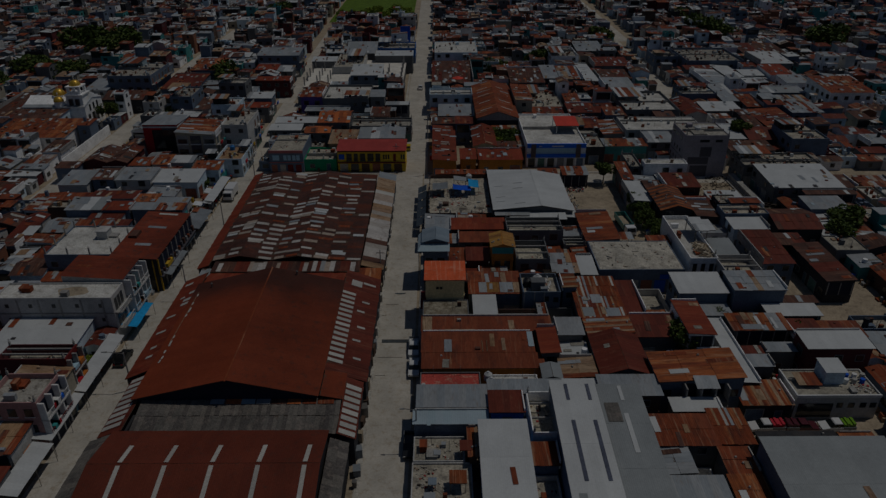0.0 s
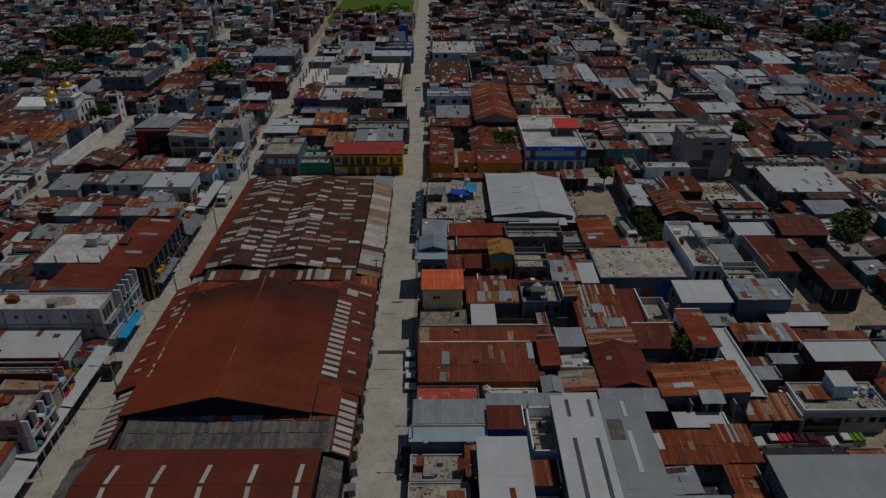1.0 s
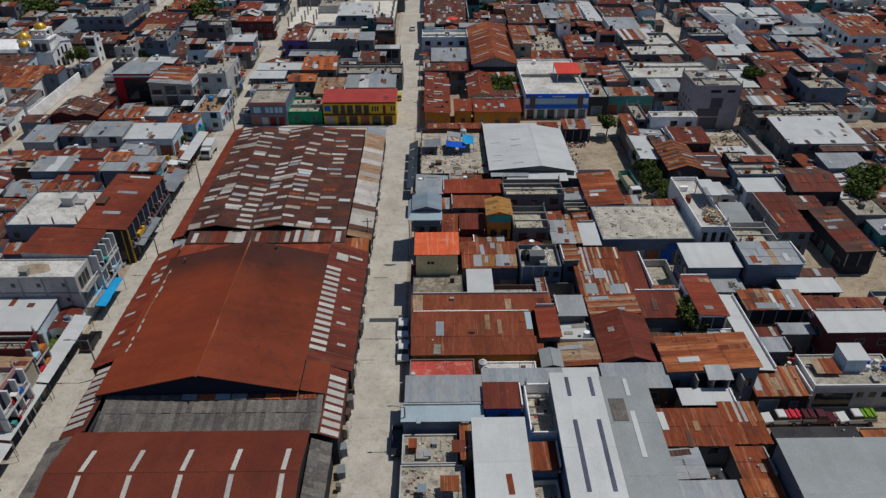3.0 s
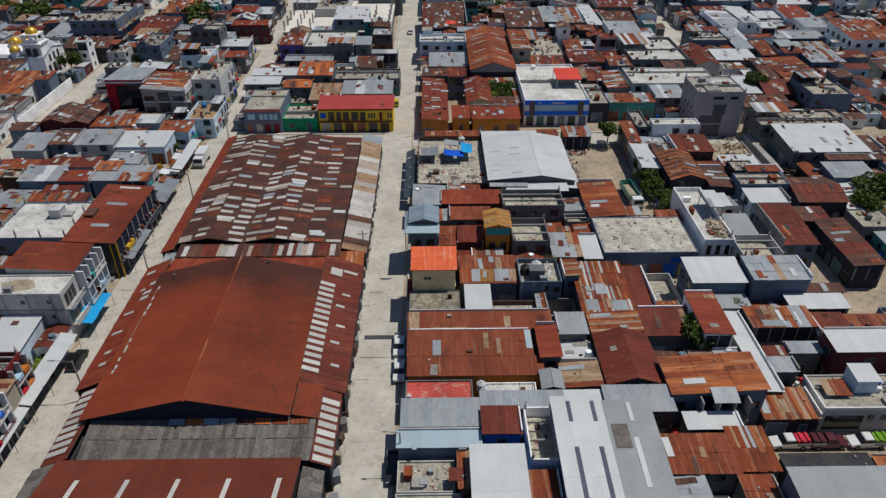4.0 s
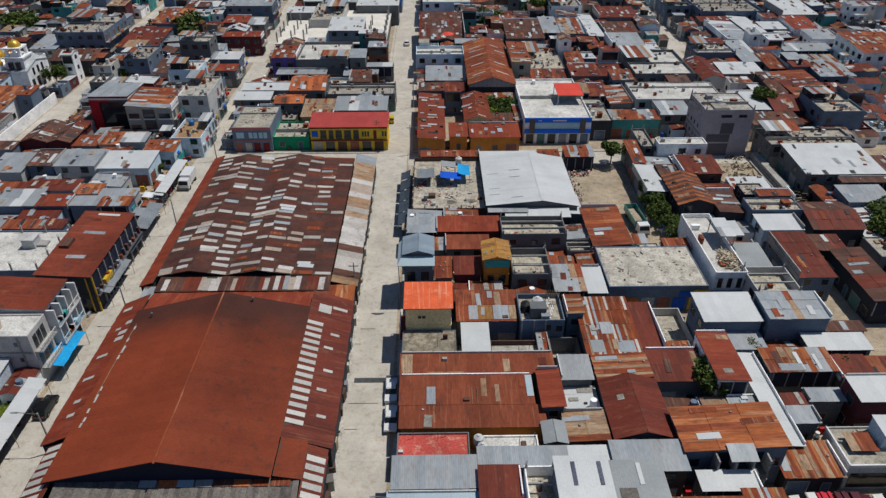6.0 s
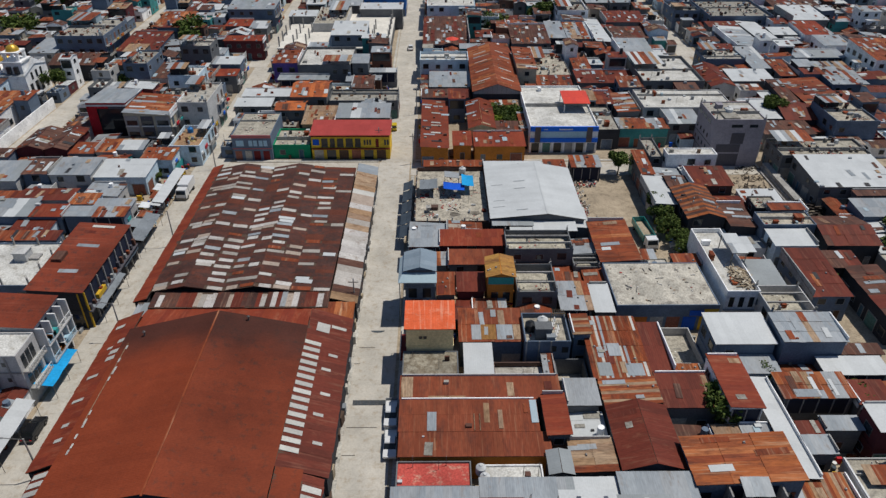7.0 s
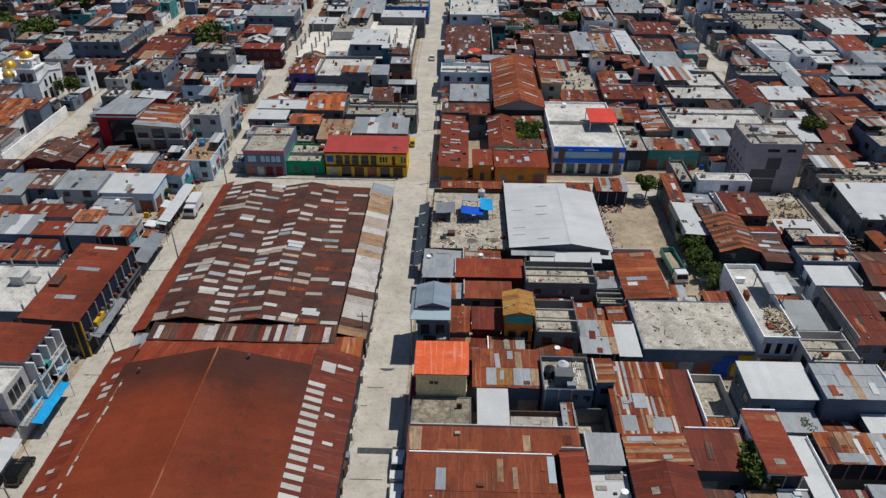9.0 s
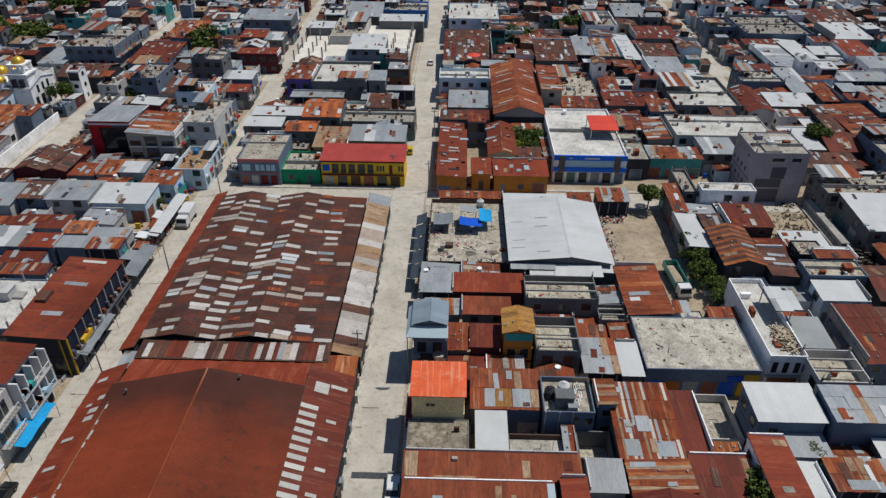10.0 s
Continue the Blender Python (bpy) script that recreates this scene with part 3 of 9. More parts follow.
def clutter(t, w, d, z, flat, planes, rnd, dense, index_of):
    """Loose sheets, lean-tos, low walls, boxes, drums and rods on a roof; index_of: the material's slot for a key."""
    if flat:
        for _ in range(int(w * d * 0.09 * dense) + 1):
            a, b, c = rnd.uniform(0.15, 0.9), rnd.uniform(0.15, 0.9), rnd.uniform(0.15, 1.1)
            px, py = rnd.uniform(0.2, max(0.3, w - 1.2)), rnd.uniform(0.2, max(0.3, d - 1.2))
            t.box(px, py, z, min(px + a, w - 0.2), min(py + b, d - 0.2), z + c, index_of(rnd.choice(CLUTTER_KEYS)))
        if dense > 0.4 and w > 4 and d > 4 and rnd.random() < 0.7:
            # part of the roof under a tin shelter
            a, b, up = w * rnd.uniform(0.3, 0.6), d * rnd.uniform(0.3, 0.6), rnd.uniform(1.9, 2.5)
            px, py = rnd.choice((0.1, w - a - 0.1)), rnd.choice((0.1, d - b - 0.1))
            if rnd.random() < 0.5:
                t.box(px + 0.1, py + b * 0.5, z, px + a - 0.1, py + b - 0.1, z + up - 0.1, index_of(rnd.choice(("conc", "palegalv", "darktin"))))
            else:
                for qx in (px + 0.1, px + a - 0.2):
                    for qy in (py + 0.1, py + b - 0.2):
                        t.box(qx, qy, z, qx + 0.1, qy + 0.1, z + up, index_of("conc"))
            n, tip = max(2, int(a / 1.0)), rnd.uniform(-0.3, 0.3)
            for k in range(n):
                u0, u1 = px - 0.2 + (a + 0.4) * k / n, px - 0.2 + (a + 0.4) * (k + 1) / n
                e = rnd.uniform(-0.2, 0.2)
                t.quad((u0, py - 0.2 + e, z + up), (u1, py - 0.2 + e, z + up), (u1, py + b + 0.2, z + up + tip + 0.1), (u0, py + b + 0.2, z + up + tip + 0.1), index_of(rnd.choice(CLUTTER_KEYS[:11])))
        for _ in range(rnd.randint(1, 3)):
            px, py = rnd.uniform(0.2, w - 0.4), rnd.uniform(0.2, d - 0.4)
            t.box(px, py, z, px + 0.06, py + 0.06, z + rnd.uniform(1.2, 2.4), index_of("conc"))
        return
    for a, u, v in planes:
        a, u, v = Vector(a), Vector(u), Vector(v)
        n, eu, ev = u.cross(v).normalized(), u.normalized(), v.normalized()
        if u.length < 2 or v.length < 1.6:
            continue
        for _ in range(int(u.length * v.length * 0.055 * dense + rnd.random())):
            pw, pl = rnd.uniform(0.5, 1.1), min(rnd.uniform(0.8, 2.6), v.length * 0.8)
            tilt = Matrix.Rotation(rnd.gauss(0, 0.06), 3, n)
            p = a + eu * rnd.uniform(0.0, u.length - 0.9) + ev * rnd.uniform(-0.35, max(0.0, v.length - pl)) + n * rnd.uniform(0.13, 0.17)
            x, y = tilt @ eu * pw, tilt @ ev * pl
            t.quad(tuple(p), tuple(p + x), tuple(p + x + y), tuple(p + y), index_of(rnd.choice(CLUTTER_KEYS)))
        for _ in range(int(u.length * v.length * 0.03 * dense + rnd.random() * 0.8)):
            p = a + eu * rnd.uniform(0.2, u.length - 0.5) + ev * rnd.uniform(0.1, v.length - 0.4)
            b, c = rnd.uniform(0.12, 0.45), rnd.uniform(0.2, 0.5)
            t.box(p.x - b, p.y - b * 0.7, p.z - 0.1, p.x + b, p.y + b * 0.7, p.z + c, index_of(rnd.choice(CLUTTER_KEYS)))


HOUSES = []


def house_at(x, y):
    """The house over a point of the plan."""
    for q in HOUSES:
        if q[0] <= x <= q[0] + q[2] and q[1] <= y <= q[1] + q[3]:
            return q
    return min(HOUSES, key=lambda q: abs(q[0] + q[2] / 2 - x) + abs(q[1] + q[3] / 2 - y))


def house(x, y, w, d, h, shape, roof, wall, far, note, index):
    rnd = random.Random(index * 7 + 3)
    deep = 0.0
    flat = shape == "f"
    label = note or f"{storeys(h)} {WALL_WORDS[wall]} house with a {ROOF_WORDS[roof]}"
    over = 0.0 if flat else 0.25
    wx, wy, ww, wd = x + over, y + over, w - 2 * over, d - 2 * over
    s = Soup()
    root = thing("house", wx, wy, 0, label, "house")
    if flat:
        deep = h - 0.12 if roof == "court" else 1.6 if roof == "open" else 0.1 if roof == "slab" else 0.14 if roof == "rubble" else rnd.choice((0.25, 0.5, 0.8))
        parapet(s, ww, wd, h, deep)
        if far:
            openings(root, wx, wy, ww, wd, h, wall, rnd, s)
        part("wall", s.mesh("wall", WALL[wall], GLASS_AND_SHADE), root)
        f = Soup()
        f.box(0.16, 0.16, h - deep - 0.25, ww - 0.16, wd - 0.16, h - deep)
        if roof == "rubble":
            nx, ny = max(4, int(ww / 0.35)), max(4, int(wd / 0.35))
            r = Soup()
            for i in range(nx + 1):
                for j in range(ny + 1):
                    px, py = 0.17 + (ww - 0.34) * i / nx, 0.17 + (wd - 0.34) * j / ny
                    heap = noise.noise(Vector((px * 0.45 + x, py * 0.45 + y, 3.0)))
                    rim = 0.05 if i in (0, nx) or j in (0, ny) else 1.0
                    r.v.append((px, py, h - deep + 0.03 + rim * (max(0.0, heap * 0.5 + 0.1) + rnd.uniform(0, 0.07))))
            for i in range(nx):
                for j in range(ny):
                    k = i * (ny + 1) + j
                    r.f.append((k, k + ny + 1, k + ny + 2, k + 1))
            tagged(part("rubble_bed", mesh_of("rubble_bed", r.v, r.f, [ROOF["rubble"]]), root), kind="stuff")
        slab = part("roof_slab", f.mesh("roof_slab", ROOF["whiteflat" if roof == "white" else roof]), root)
        if roof in ("debris", "open", "rubble", "court") or (roof == "conc" and rnd.random() < 0.6):
            g = Soup()
            heaps = [(rnd.uniform(0.6, max(0.7, ww - 0.6)), rnd.uniform(0.6, max(0.7, wd - 0.6))) for _ in range(2 + int(ww * wd / 25))]
            for _ in range(int(ww * wd * {"rubble": 0.5, "debris": 1.1, "open": 1.0}.get(roof, 0.4))):
                hx, hy = rnd.choice(heaps)
                px, py = hx + rnd.gauss(0, 0.8), hy + rnd.gauss(0, 0.8)
                if roof == "rubble" and rnd.random() < 0.6:
                    px, py = rnd.uniform(0.4, ww - 0.4), rnd.uniform(0.4, wd - 0.4)
                if not (0.35 < px < ww - 0.35 and 0.35 < py < wd - 0.35):
                    continue
                a, b, c = rnd.uniform(0.06, 0.24), rnd.uniform(0.06, 0.18), rnd.uniform(0.03, 0.2) + (0.14 if roof == "rubble" else 0.0)
                if rnd.random() < 0.12:
                    a, b = rnd.uniform(0.4, 0.9), 0.05
                q = rnd.uniform(0, math.pi)
                k = len(g.v)
                for z in (h - deep - 0.02, h - deep + c):
                    f = 1.0 if z < h - deep else rnd.uniform(0.6, 1.0)
                    for sx, sy in ((-a, -b), (a, -b), (a, b), (-a, b)):
                        g.v.append((min(max(px + f * (sx * math.cos(q) - sy * math.sin(q)), 0.17), ww - 0.17), min(max(py + f * (sx * math.sin(q) + sy * math.cos(q)), 0.17), wd - 0.17), z))
                g.f += [(k + 4, k + 5, k + 6, k + 7), (k, k + 1, k + 5, k + 4), (k + 1, k + 2, k + 6, k + 5), (k + 2, k + 3, k + 7, k + 6), (k + 3, k, k + 4, k + 7)]
            if g.v:
                tagged(part("rubble", mesh_of("rubble", g.v, g.f, [RUBBLE]), root), kind="stuff")
        if roof in ("open", "conc") and not far:
            k = Soup()
            for px in (0.08, ww - 0.33):
                for py in (0.08, wd - 0.33):
                    c = Soup()
                    c.box(px, py, h, px + 0.25, py + 0.25, h + 0.6)
                    for q in ((0.06, 0.06), (0.19, 0.06), (0.06, 0.19), (0.19, 0.19)):
                        c.box(px + q[0] - 0.015, py + q[1] - 0.015, h + 0.6, px + q[0] + 0.015, py + q[1] + 0.015, h + 1.1)
                    part("column_stub", c.mesh("column_stub", CONCRETE), root)
        if roof in ("conc", "debris", "white") and not far and ww > 4.5 and wd > 4:
            z = h - deep
            for _ in range(rnd.randint(1, 3)):
                a, b, c = rnd.uniform(0.5, 1.6), rnd.uniform(0.5, 1.6), rnd.uniform(0.3, 1.2)
                px, py = rnd.uniform(0.4, ww - 2.2), rnd.uniform(0.4, wd - 2.2)
                g = Soup()
                g.box(px, py, z, px + a, py + b, z + c)
                g.box(px - 0.06, py - 0.06, z + c, px + a + 0.06, py + b + 0.06, z + c + 0.06)
                part("roof_box", g.mesh("roof_box", rnd.choice((CONCRETE, WALL[wall], ROOF["galv"], ROOF["rust"]))), root)
            if rnd.random() < 0.5:
                q = rnd.uniform(0.3, 0.7)
                g = Soup()
                g.box(0.16, wd * q, z, ww - 0.16, wd * q + 0.12, z + rnd.uniform(0.3, 0.9))
                part("dividing_wall", g.mesh("dividing_wall", CONCRETE), root)
        if roof == "open":
            for q in (0.35, 0.7):
                c = Soup()
                c.box(0.16, wd * q, h - 0.3, ww - 0.16, wd * q + 0.2, h - 0.02)
                part("beam", c.mesh("beam", CONCRETE), root)
    else:
        planes, r = slopes(ww, wd, h, shape, over)
        shell(s, ww, wd, h, shape, r)
        if h > 5.4:
            for k in range(1, round((h - 0.3) / 3.05)):
                z = k * (h - 0.2) / round((h - 0.3) / 3.05)
                band = s if far else Soup()
                band.box(-0.07, -0.07, z - 0.1, ww + 0.07, wd + 0.07, z + 0.1)
                if not far:
                    part("storey_band", band.mesh("storey_band", WALL[wall]), root)
        if far:
            openings(root, wx, wy, ww, wd, h, wall, rnd, s)
        part("wall", s.mesh("wall", WALL[wall], GLASS_AND_SHADE), root)
        single = not far and wy < SINGLE_TO and abs(wx) < 60
        base = root
        if single:
            g = Soup()
            for a, u, v in planes:
                a, u, v = Vector(a), Vector(u), Vector(v)
                n = u.cross(v).normalized()
                c = [a, a + u, a + u + v, a + v]
                t = [tuple(p + n * 0.03) for p in c]
                b = [tuple(p - n * 0.06) for p in c]
                g.poly(t)
                g.poly(b[::-1])
                for i in range(4):
                    j = (i + 1) % 4
                    g.quad(b[i], b[j], t[j], t[i])
            base = part("roof", g.mesh("roof", DECK), root)
        for a, u, v in planes:
            sheets(base, a, u, v, roof, rnd, 1.0 if single else 1.2, LENGTH.get(roof, 3.0) if single else 3.6, single, 0.25 if roof in NEAT else 1.0)
        if not far:
            for a, u, v in planes:
                a, u, v = Vector(a), Vector(u), Vector(v)
                eu, ev = u.normalized(), v.normalized()
                n = eu.cross(ev)
                for _ in range(int(u.length * v.length / (160 if roof in PALE else 60 if roof in NEAT else 34) + rnd.random() * (0.4 if roof in PALE else 1))):
                    pw, pl = rnd.uniform(0.7, 1.0), min(rnd.uniform(1.4, 4.0), v.length * 0.8)
                    if u.length < 1.6:
                        continue
                    tilt = Matrix.Rotation(rnd.gauss(0, 0.03), 3, n)
                    m = Matrix.Identity(4)
                    m.col[0][:3], m.col[1][:3], m.col[2][:3] = tilt @ eu * pw, tilt @ ev * pl, n
                    m.col[3][:3] = a + eu * rnd.uniform(0.1, u.length - 1.1) + ev * rnd.uniform(0.05, max(0.06, v.length - pl - 0.1)) + n * (0.085 if roof in NEAT else 0.125)
                    part("patch_sheet", sheet_mesh(rnd.choice(PATCH["pale" if roof in PALE else "neat" if roof in NEAT else "rough"])), base, m)
                if roof not in NEAT:
                    for _ in range(rnd.randint(0, 3)):
                        q = a + eu * rnd.uniform(0.3, u.length - 0.3) + ev * rnd.uniform(0.3, max(0.4, v.length - 0.5)) + n * 0.1
                        part("weight_stone", STONE, base, Matrix.Translation(q) @ pose(0, 0, 0, 0, 0, rnd.uniform(0, 90)))
    if not flat and not note and shape in ("s", "n", "w", "e") and rnd.random() < 0.5:
        # a firewall that stands a little above the tin
        g = Soup()
        up = rnd.uniform(0.2, 0.5)
        if rnd.random() < 0.6:
            g.box(-0.2, 0, h - 0.8, -0.05, wd, h + r + up) if rnd.random() < 0.5 else g.box(ww + 0.05, 0, h - 0.8, ww + 0.2, wd, h + r + up)
        else:
            g.box(0, wd + 0.05, h - 0.8, ww, wd + 0.2, h + r + up)
        part("firewall", g.mesh("firewall", rnd.choice((CONCRETE, WALL["lightgrey"], WALL["white"]))), root)
    if not note and roof != "court":
        t = Soup()
        clutter(t, ww, wd, h - deep, flat, None if flat else planes, rnd, (1.5 if wy > 150 or wx < -54 else 0.25) * (0.35 if roof in PALE else 1), CLUTTER_MATS.index)
        if t.v:
            tagged(part("roof_clutter", t.mesh("roof_clutter", *[ROOF[q] for q in CLUTTER_MATS]), root), kind="stuff")
    HOUSES.append((wx, wy, ww, wd, h, h - deep, root))
    if note in FRONTS:
        FRONTS[note](root, ww, wd, h)
    elif not far:
        openings(root, wx, wy, ww, wd, h, wall, rnd, None, not flat)
    return root


SINGLE_TO = 114.0

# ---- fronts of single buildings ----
# navy: near-black colour that stands in for the shade of open rooms
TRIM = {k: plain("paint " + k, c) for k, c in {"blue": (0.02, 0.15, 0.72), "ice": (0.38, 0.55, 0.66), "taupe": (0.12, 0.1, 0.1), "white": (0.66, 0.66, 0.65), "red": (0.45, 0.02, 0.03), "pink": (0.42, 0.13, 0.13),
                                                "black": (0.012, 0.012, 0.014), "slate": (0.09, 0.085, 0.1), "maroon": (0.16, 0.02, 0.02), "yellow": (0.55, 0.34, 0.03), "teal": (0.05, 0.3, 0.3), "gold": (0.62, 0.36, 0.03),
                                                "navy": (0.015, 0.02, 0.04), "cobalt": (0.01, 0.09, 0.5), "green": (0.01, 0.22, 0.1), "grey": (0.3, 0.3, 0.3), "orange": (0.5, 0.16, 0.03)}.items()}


def panel(root, name, u0, z0, u1, z1, mat, proud=0.08, at=None, label=""):
    """A flat piece on a wall: u along the wall, z up; at: the wall's pose, the south wall by default."""
    s = Soup()
    s.box(u0, -proud, z0, u1, 0.05, z1)
    return part(name, s.mesh(name, mat), root, at, label)


def front_yellow(root, w, d, h):
    for k in range(6):
        panel(root, "shopfront", w * (0.03 + 0.16 * k), 0.05, w * (0.03 + 0.16 * k) + 2.1, 2.35, [SHUTTER, GLASS_AND_SHADE, DOOR][k % 3], 0.05)
    panel(root, "ledge", 0, 2.6, w, 2.85, TRIM["maroon"], 0.35)
    panel(root, "eave_board", 0, h - 0.35, w, h - 0.1, TRIM["maroon"], 0.2)
    panel(root, "sign", w * 0.02, 3.6, w * 0.1, 5.0, TRIM["cobalt"], 0.12)
    for a, b in ((0.13, 0.21), (0.24, 0.3), (0.33, 0.41), (0.44, 0.53), (0.56, 0.63)):
        panel(root, "balcony_door", w * a, 2.95, w * b, 5.2, GLASS_AND_SHADE, 0.04)
        rail = Soup()
        for k in range(6):
            x = w * (a + (b - a) * k / 5)
            rail.box(x - 0.02, -0.32, 2.85, x + 0.02, -0.28, 3.75)
        rail.box(w * a - 0.05, -0.33, 3.72, w * b + 0.05, -0.27, 3.8)
        part("railing", rail.mesh("railing", TRIM["black"]), root)
    for a in (0.67, 0.705, 0.74, 0.93, 0.965):
        panel(root, "window", w * a, 3.6, w * a + 0.42, 4.9, GLASS_AND_SHADE, 0.04)
    panel(root, "balcony_door", w * 0.82, 2.95, w * 0.86, 5.1, TRIM["maroon"], 0.04)


def front_bank(root, w, d, h):
    panel(root, "fascia", 0.0, h - 1.1, w, h + 0.05, TRIM["blue"], 0.3, label="bright blue fascia board")
    panel(root, "sign", w * 0.42, h - 0.75, w * 0.62, h - 0.45, TRIM["white"], 0.34)
    panel(root, "sign", w * 0.2, h - 0.7, w * 0.25, h - 0.5, TRIM["white"], 0.34)
    panel(root, "window_band", w * 0.1, 3.7, w * 0.9, h - 1.1, TRIM["ice"], 0.04, label="pale blue glazed band")
    panel(root, "fascia", 0.0, 2.75, w, 3.7, TRIM["blue"], 0.3, label="bright blue fascia board")
    for a in (0.07, 0.83):
        panel(root, "pillar", w * a, 2.75, w * a + 1.3, h, TRIM["taupe"], 0.36)
    for k in range(6):
        panel(root, "shopfront", w * (0.03 + 0.165 * k), 0.05, w * (0.03 + 0.165 * k) + 1.8, 2.5, (GLASS_AND_SHADE, SHUTTER)[k % 2], 0.03)
        panel(root, "column", w * (0.145 + 0.165 * k), 0.05, w * (0.145 + 0.165 * k) + 0.35, 2.75, TRIM["white"], 0.3)


def front_red(root, w, d, h):
    panel(root, "glass_front", w * 0.3, 0.3, w * 0.97, h - 0.7, GLASS_AND_SHADE, 0.1)
    panel(root, "fascia", w * 0.05, h - 0.5, w * 0.55, h - 0.1, TRIM["red"], 0.2)
    panel(root, "dark_panel", w * 0.55, 0.2, w, h - 0.1, TRIM["slate"], 0.04)
    panel(root, "roof_rim", 0, h - 0.1, w, h + 0.3, TRIM["white"], 0.1)
    panel(root, "roof_rim", 0, h - 0.1, d, h + 0.3, TRIM["white"], 0.1, pose(w, 0, 0, 0, 0, 90))
    panel(root, "rim", w * 0.26, 0.1, w * 0.3, h - 0.7, TRIM["black"], 0.16)
    panel(root, "rim", w * 0.6, 0.3, w * 0.9, 5.8, TRIM["black"], 0.16)


def front_tower(root, w, d, h):
    for a, b in ((0.34, 0.56), (0.7, 0.86)):
        panel(root, "window", w * a, h - 1.9, w * b, h - 1.2, GLASS_AND_SHADE, 0.03)
    panel(root, "dark_panel", w * 0.38, 5.6, w * 0.64, 8.2, TRIM["slate"], 0.05)
    panel(root, "dark_panel", w * 0.12, 3.6, w * 0.6, 5.5, TRIM["slate"], 0.06)
    panel(root, "dark_panel", w * 0.2, 0.2, w * 0.6, 3.2, TRIM["slate"], 0.05)
    west = pose(0, d, 0, 0, 0, -90)
    for k in range(3):
        panel(root, "window", 0.5 + 2.9 * k, h - 2.0, 2.6 + 2.9 * k, h - 1.1, GLASS_AND_SHADE, 0.03, west)
    for z in (6.0, 3.2):
        for k in range(4):
            panel(root, "window", 0.9 + 2.2 * k, z, 1.5 + 2.2 * k, z + 0.9, GLASS_AND_SHADE, 0.03, west)
        panel(root, "ledge", 0, z - 0.9, d, z - 0.75, TRIM["slate"], 0.06, west)
    s = Soup()
    s.box(w * 0.2, d * 0.05, h - 0.6, w * 0.5, d * 0.55, h + 0.15)
    part("stair_house", s.mesh("stair_house", ROOF["conc"]), root)
    s = Soup()
    s.box(w * 0.5, d * 0.62, h - 0.6, w * 0.96, d * 0.8, h - 0.1)
    part("roof_ledge", s.mesh("roof_ledge", WALL["lightgrey"]), root)


def front_orange(root, w, d, h):
    for a in (0.27, 0.36):
        panel(root, "window", w * a, h - 1.9, w * a + 0.5, h - 1.4, GLASS_AND_SHADE, 0.04)
    west = pose(0, d, 0, 0, 0, -90)
    panel(root, "balcony_slab", 0, 3.1, d, 3.3, TRIM["maroon"], 1.0, west)
    panel(root, "balcony_door", 1.5, 3.35, 3.6, 5.6, GLASS_AND_SHADE, 0.04, west)
    panel(root, "door", 1.8, 0.05, 3.8, 2.5, DOOR, 0.04, west)
    s = Soup()
    for k in range(9):
        s.box(-1.0, d * k / 8 - 0.03, 3.3, -0.94, d * k / 8 + 0.03, 4.2)
    s.box(-1.01, 0, 4.2, -0.93, d, 4.28)
    part("railing", s.mesh("railing", TRIM["white"]), root)


def front_corner(root, w, d, h):
    panel(root, "parapet_band", 0, h - 0.7, w, h + 0.02, TRIM["pink"], 0.12, label="pink painted parapet band")
    for a in (0.1, 0.2, 0.42, 0.54, 0.68, 0.8):
        panel(root, "window", w * a, 3.5, w * a + 0.85, 4.9, TRIM["ice"], 0.05)
    panel(root, "ledge", 0, 2.8, w, 3.0, TRIM["pink"], 0.1)
    for a in (0.05, 0.3, 0.52, 0.76):
        panel(root, "shopfront", w * a, 0.05, w * a + 1.5, 2.3, (SHUTTER, TRIM["maroon"])[a > 0.4], 0.05)


def strips(root, h, items, key, lift=0.11):
    """Narrow skylight sheets on a roof that rises 7 in 100 towards the back: x, y, width, length."""
    base = [o for o in root.children if o.name.startswith("roof")][0]
    up = Vector((0, 1, 0.07)).normalized()
    for x, y, w, long in items:
        m = Matrix.Identity(4)
        m.col[0][:3], m.col[1][:3], m.col[2][:3], m.col[3][:3] = Vector((w, 0, 0)), up * long, Vector((0, -0.07, 1)), Vector((x, y, h + 0.07 * (y + 0.25) + lift))
        part("skylight_sheet", sheet_mesh(key), base, m)


def front_white_shop(root, w, d, h):
    strips(root, h, ((1.6, 18.6, 0.45, 3.0), (4.5, 18.6, 0.45, 3.0), (1.6, 5.4, 0.5, 9.6), (4.4, 5.4, 0.5, 9.6)), "darkpane")


def front_grey_shop(root, w, d, h):
    strips(root, h, ((2.8, 18.3, 0.5, 2.8), (2.6, 9.4, 0.6, 6.6)), "white")
    strips(root, h, ((0.4, 14.5, 1.9, 3.4),), "corrgrey")


def front_rubble(root, w, d, h):
    tones = [TRIM["blue"], TRIM["orange"], SHUTTER, SHUTTER, TRIM["cobalt"], TRIM["yellow"]]
    for k in range(6):
        u = 0.4 + k * (w - 0.6) / 6
        panel(root, "shopfront", u, 0.05, u + (w - 0.6) / 6 - 0.5, 2.7, tones[k], 0.05)
    panel(root, "sign", w * 0.72, 2.95, w * 0.86, 3.9, TRIM["cobalt"], 0.1)
    panel(root, "painted_band", w * 0.86, 2.8, w, 4.2, TRIM["yellow"], 0.06)


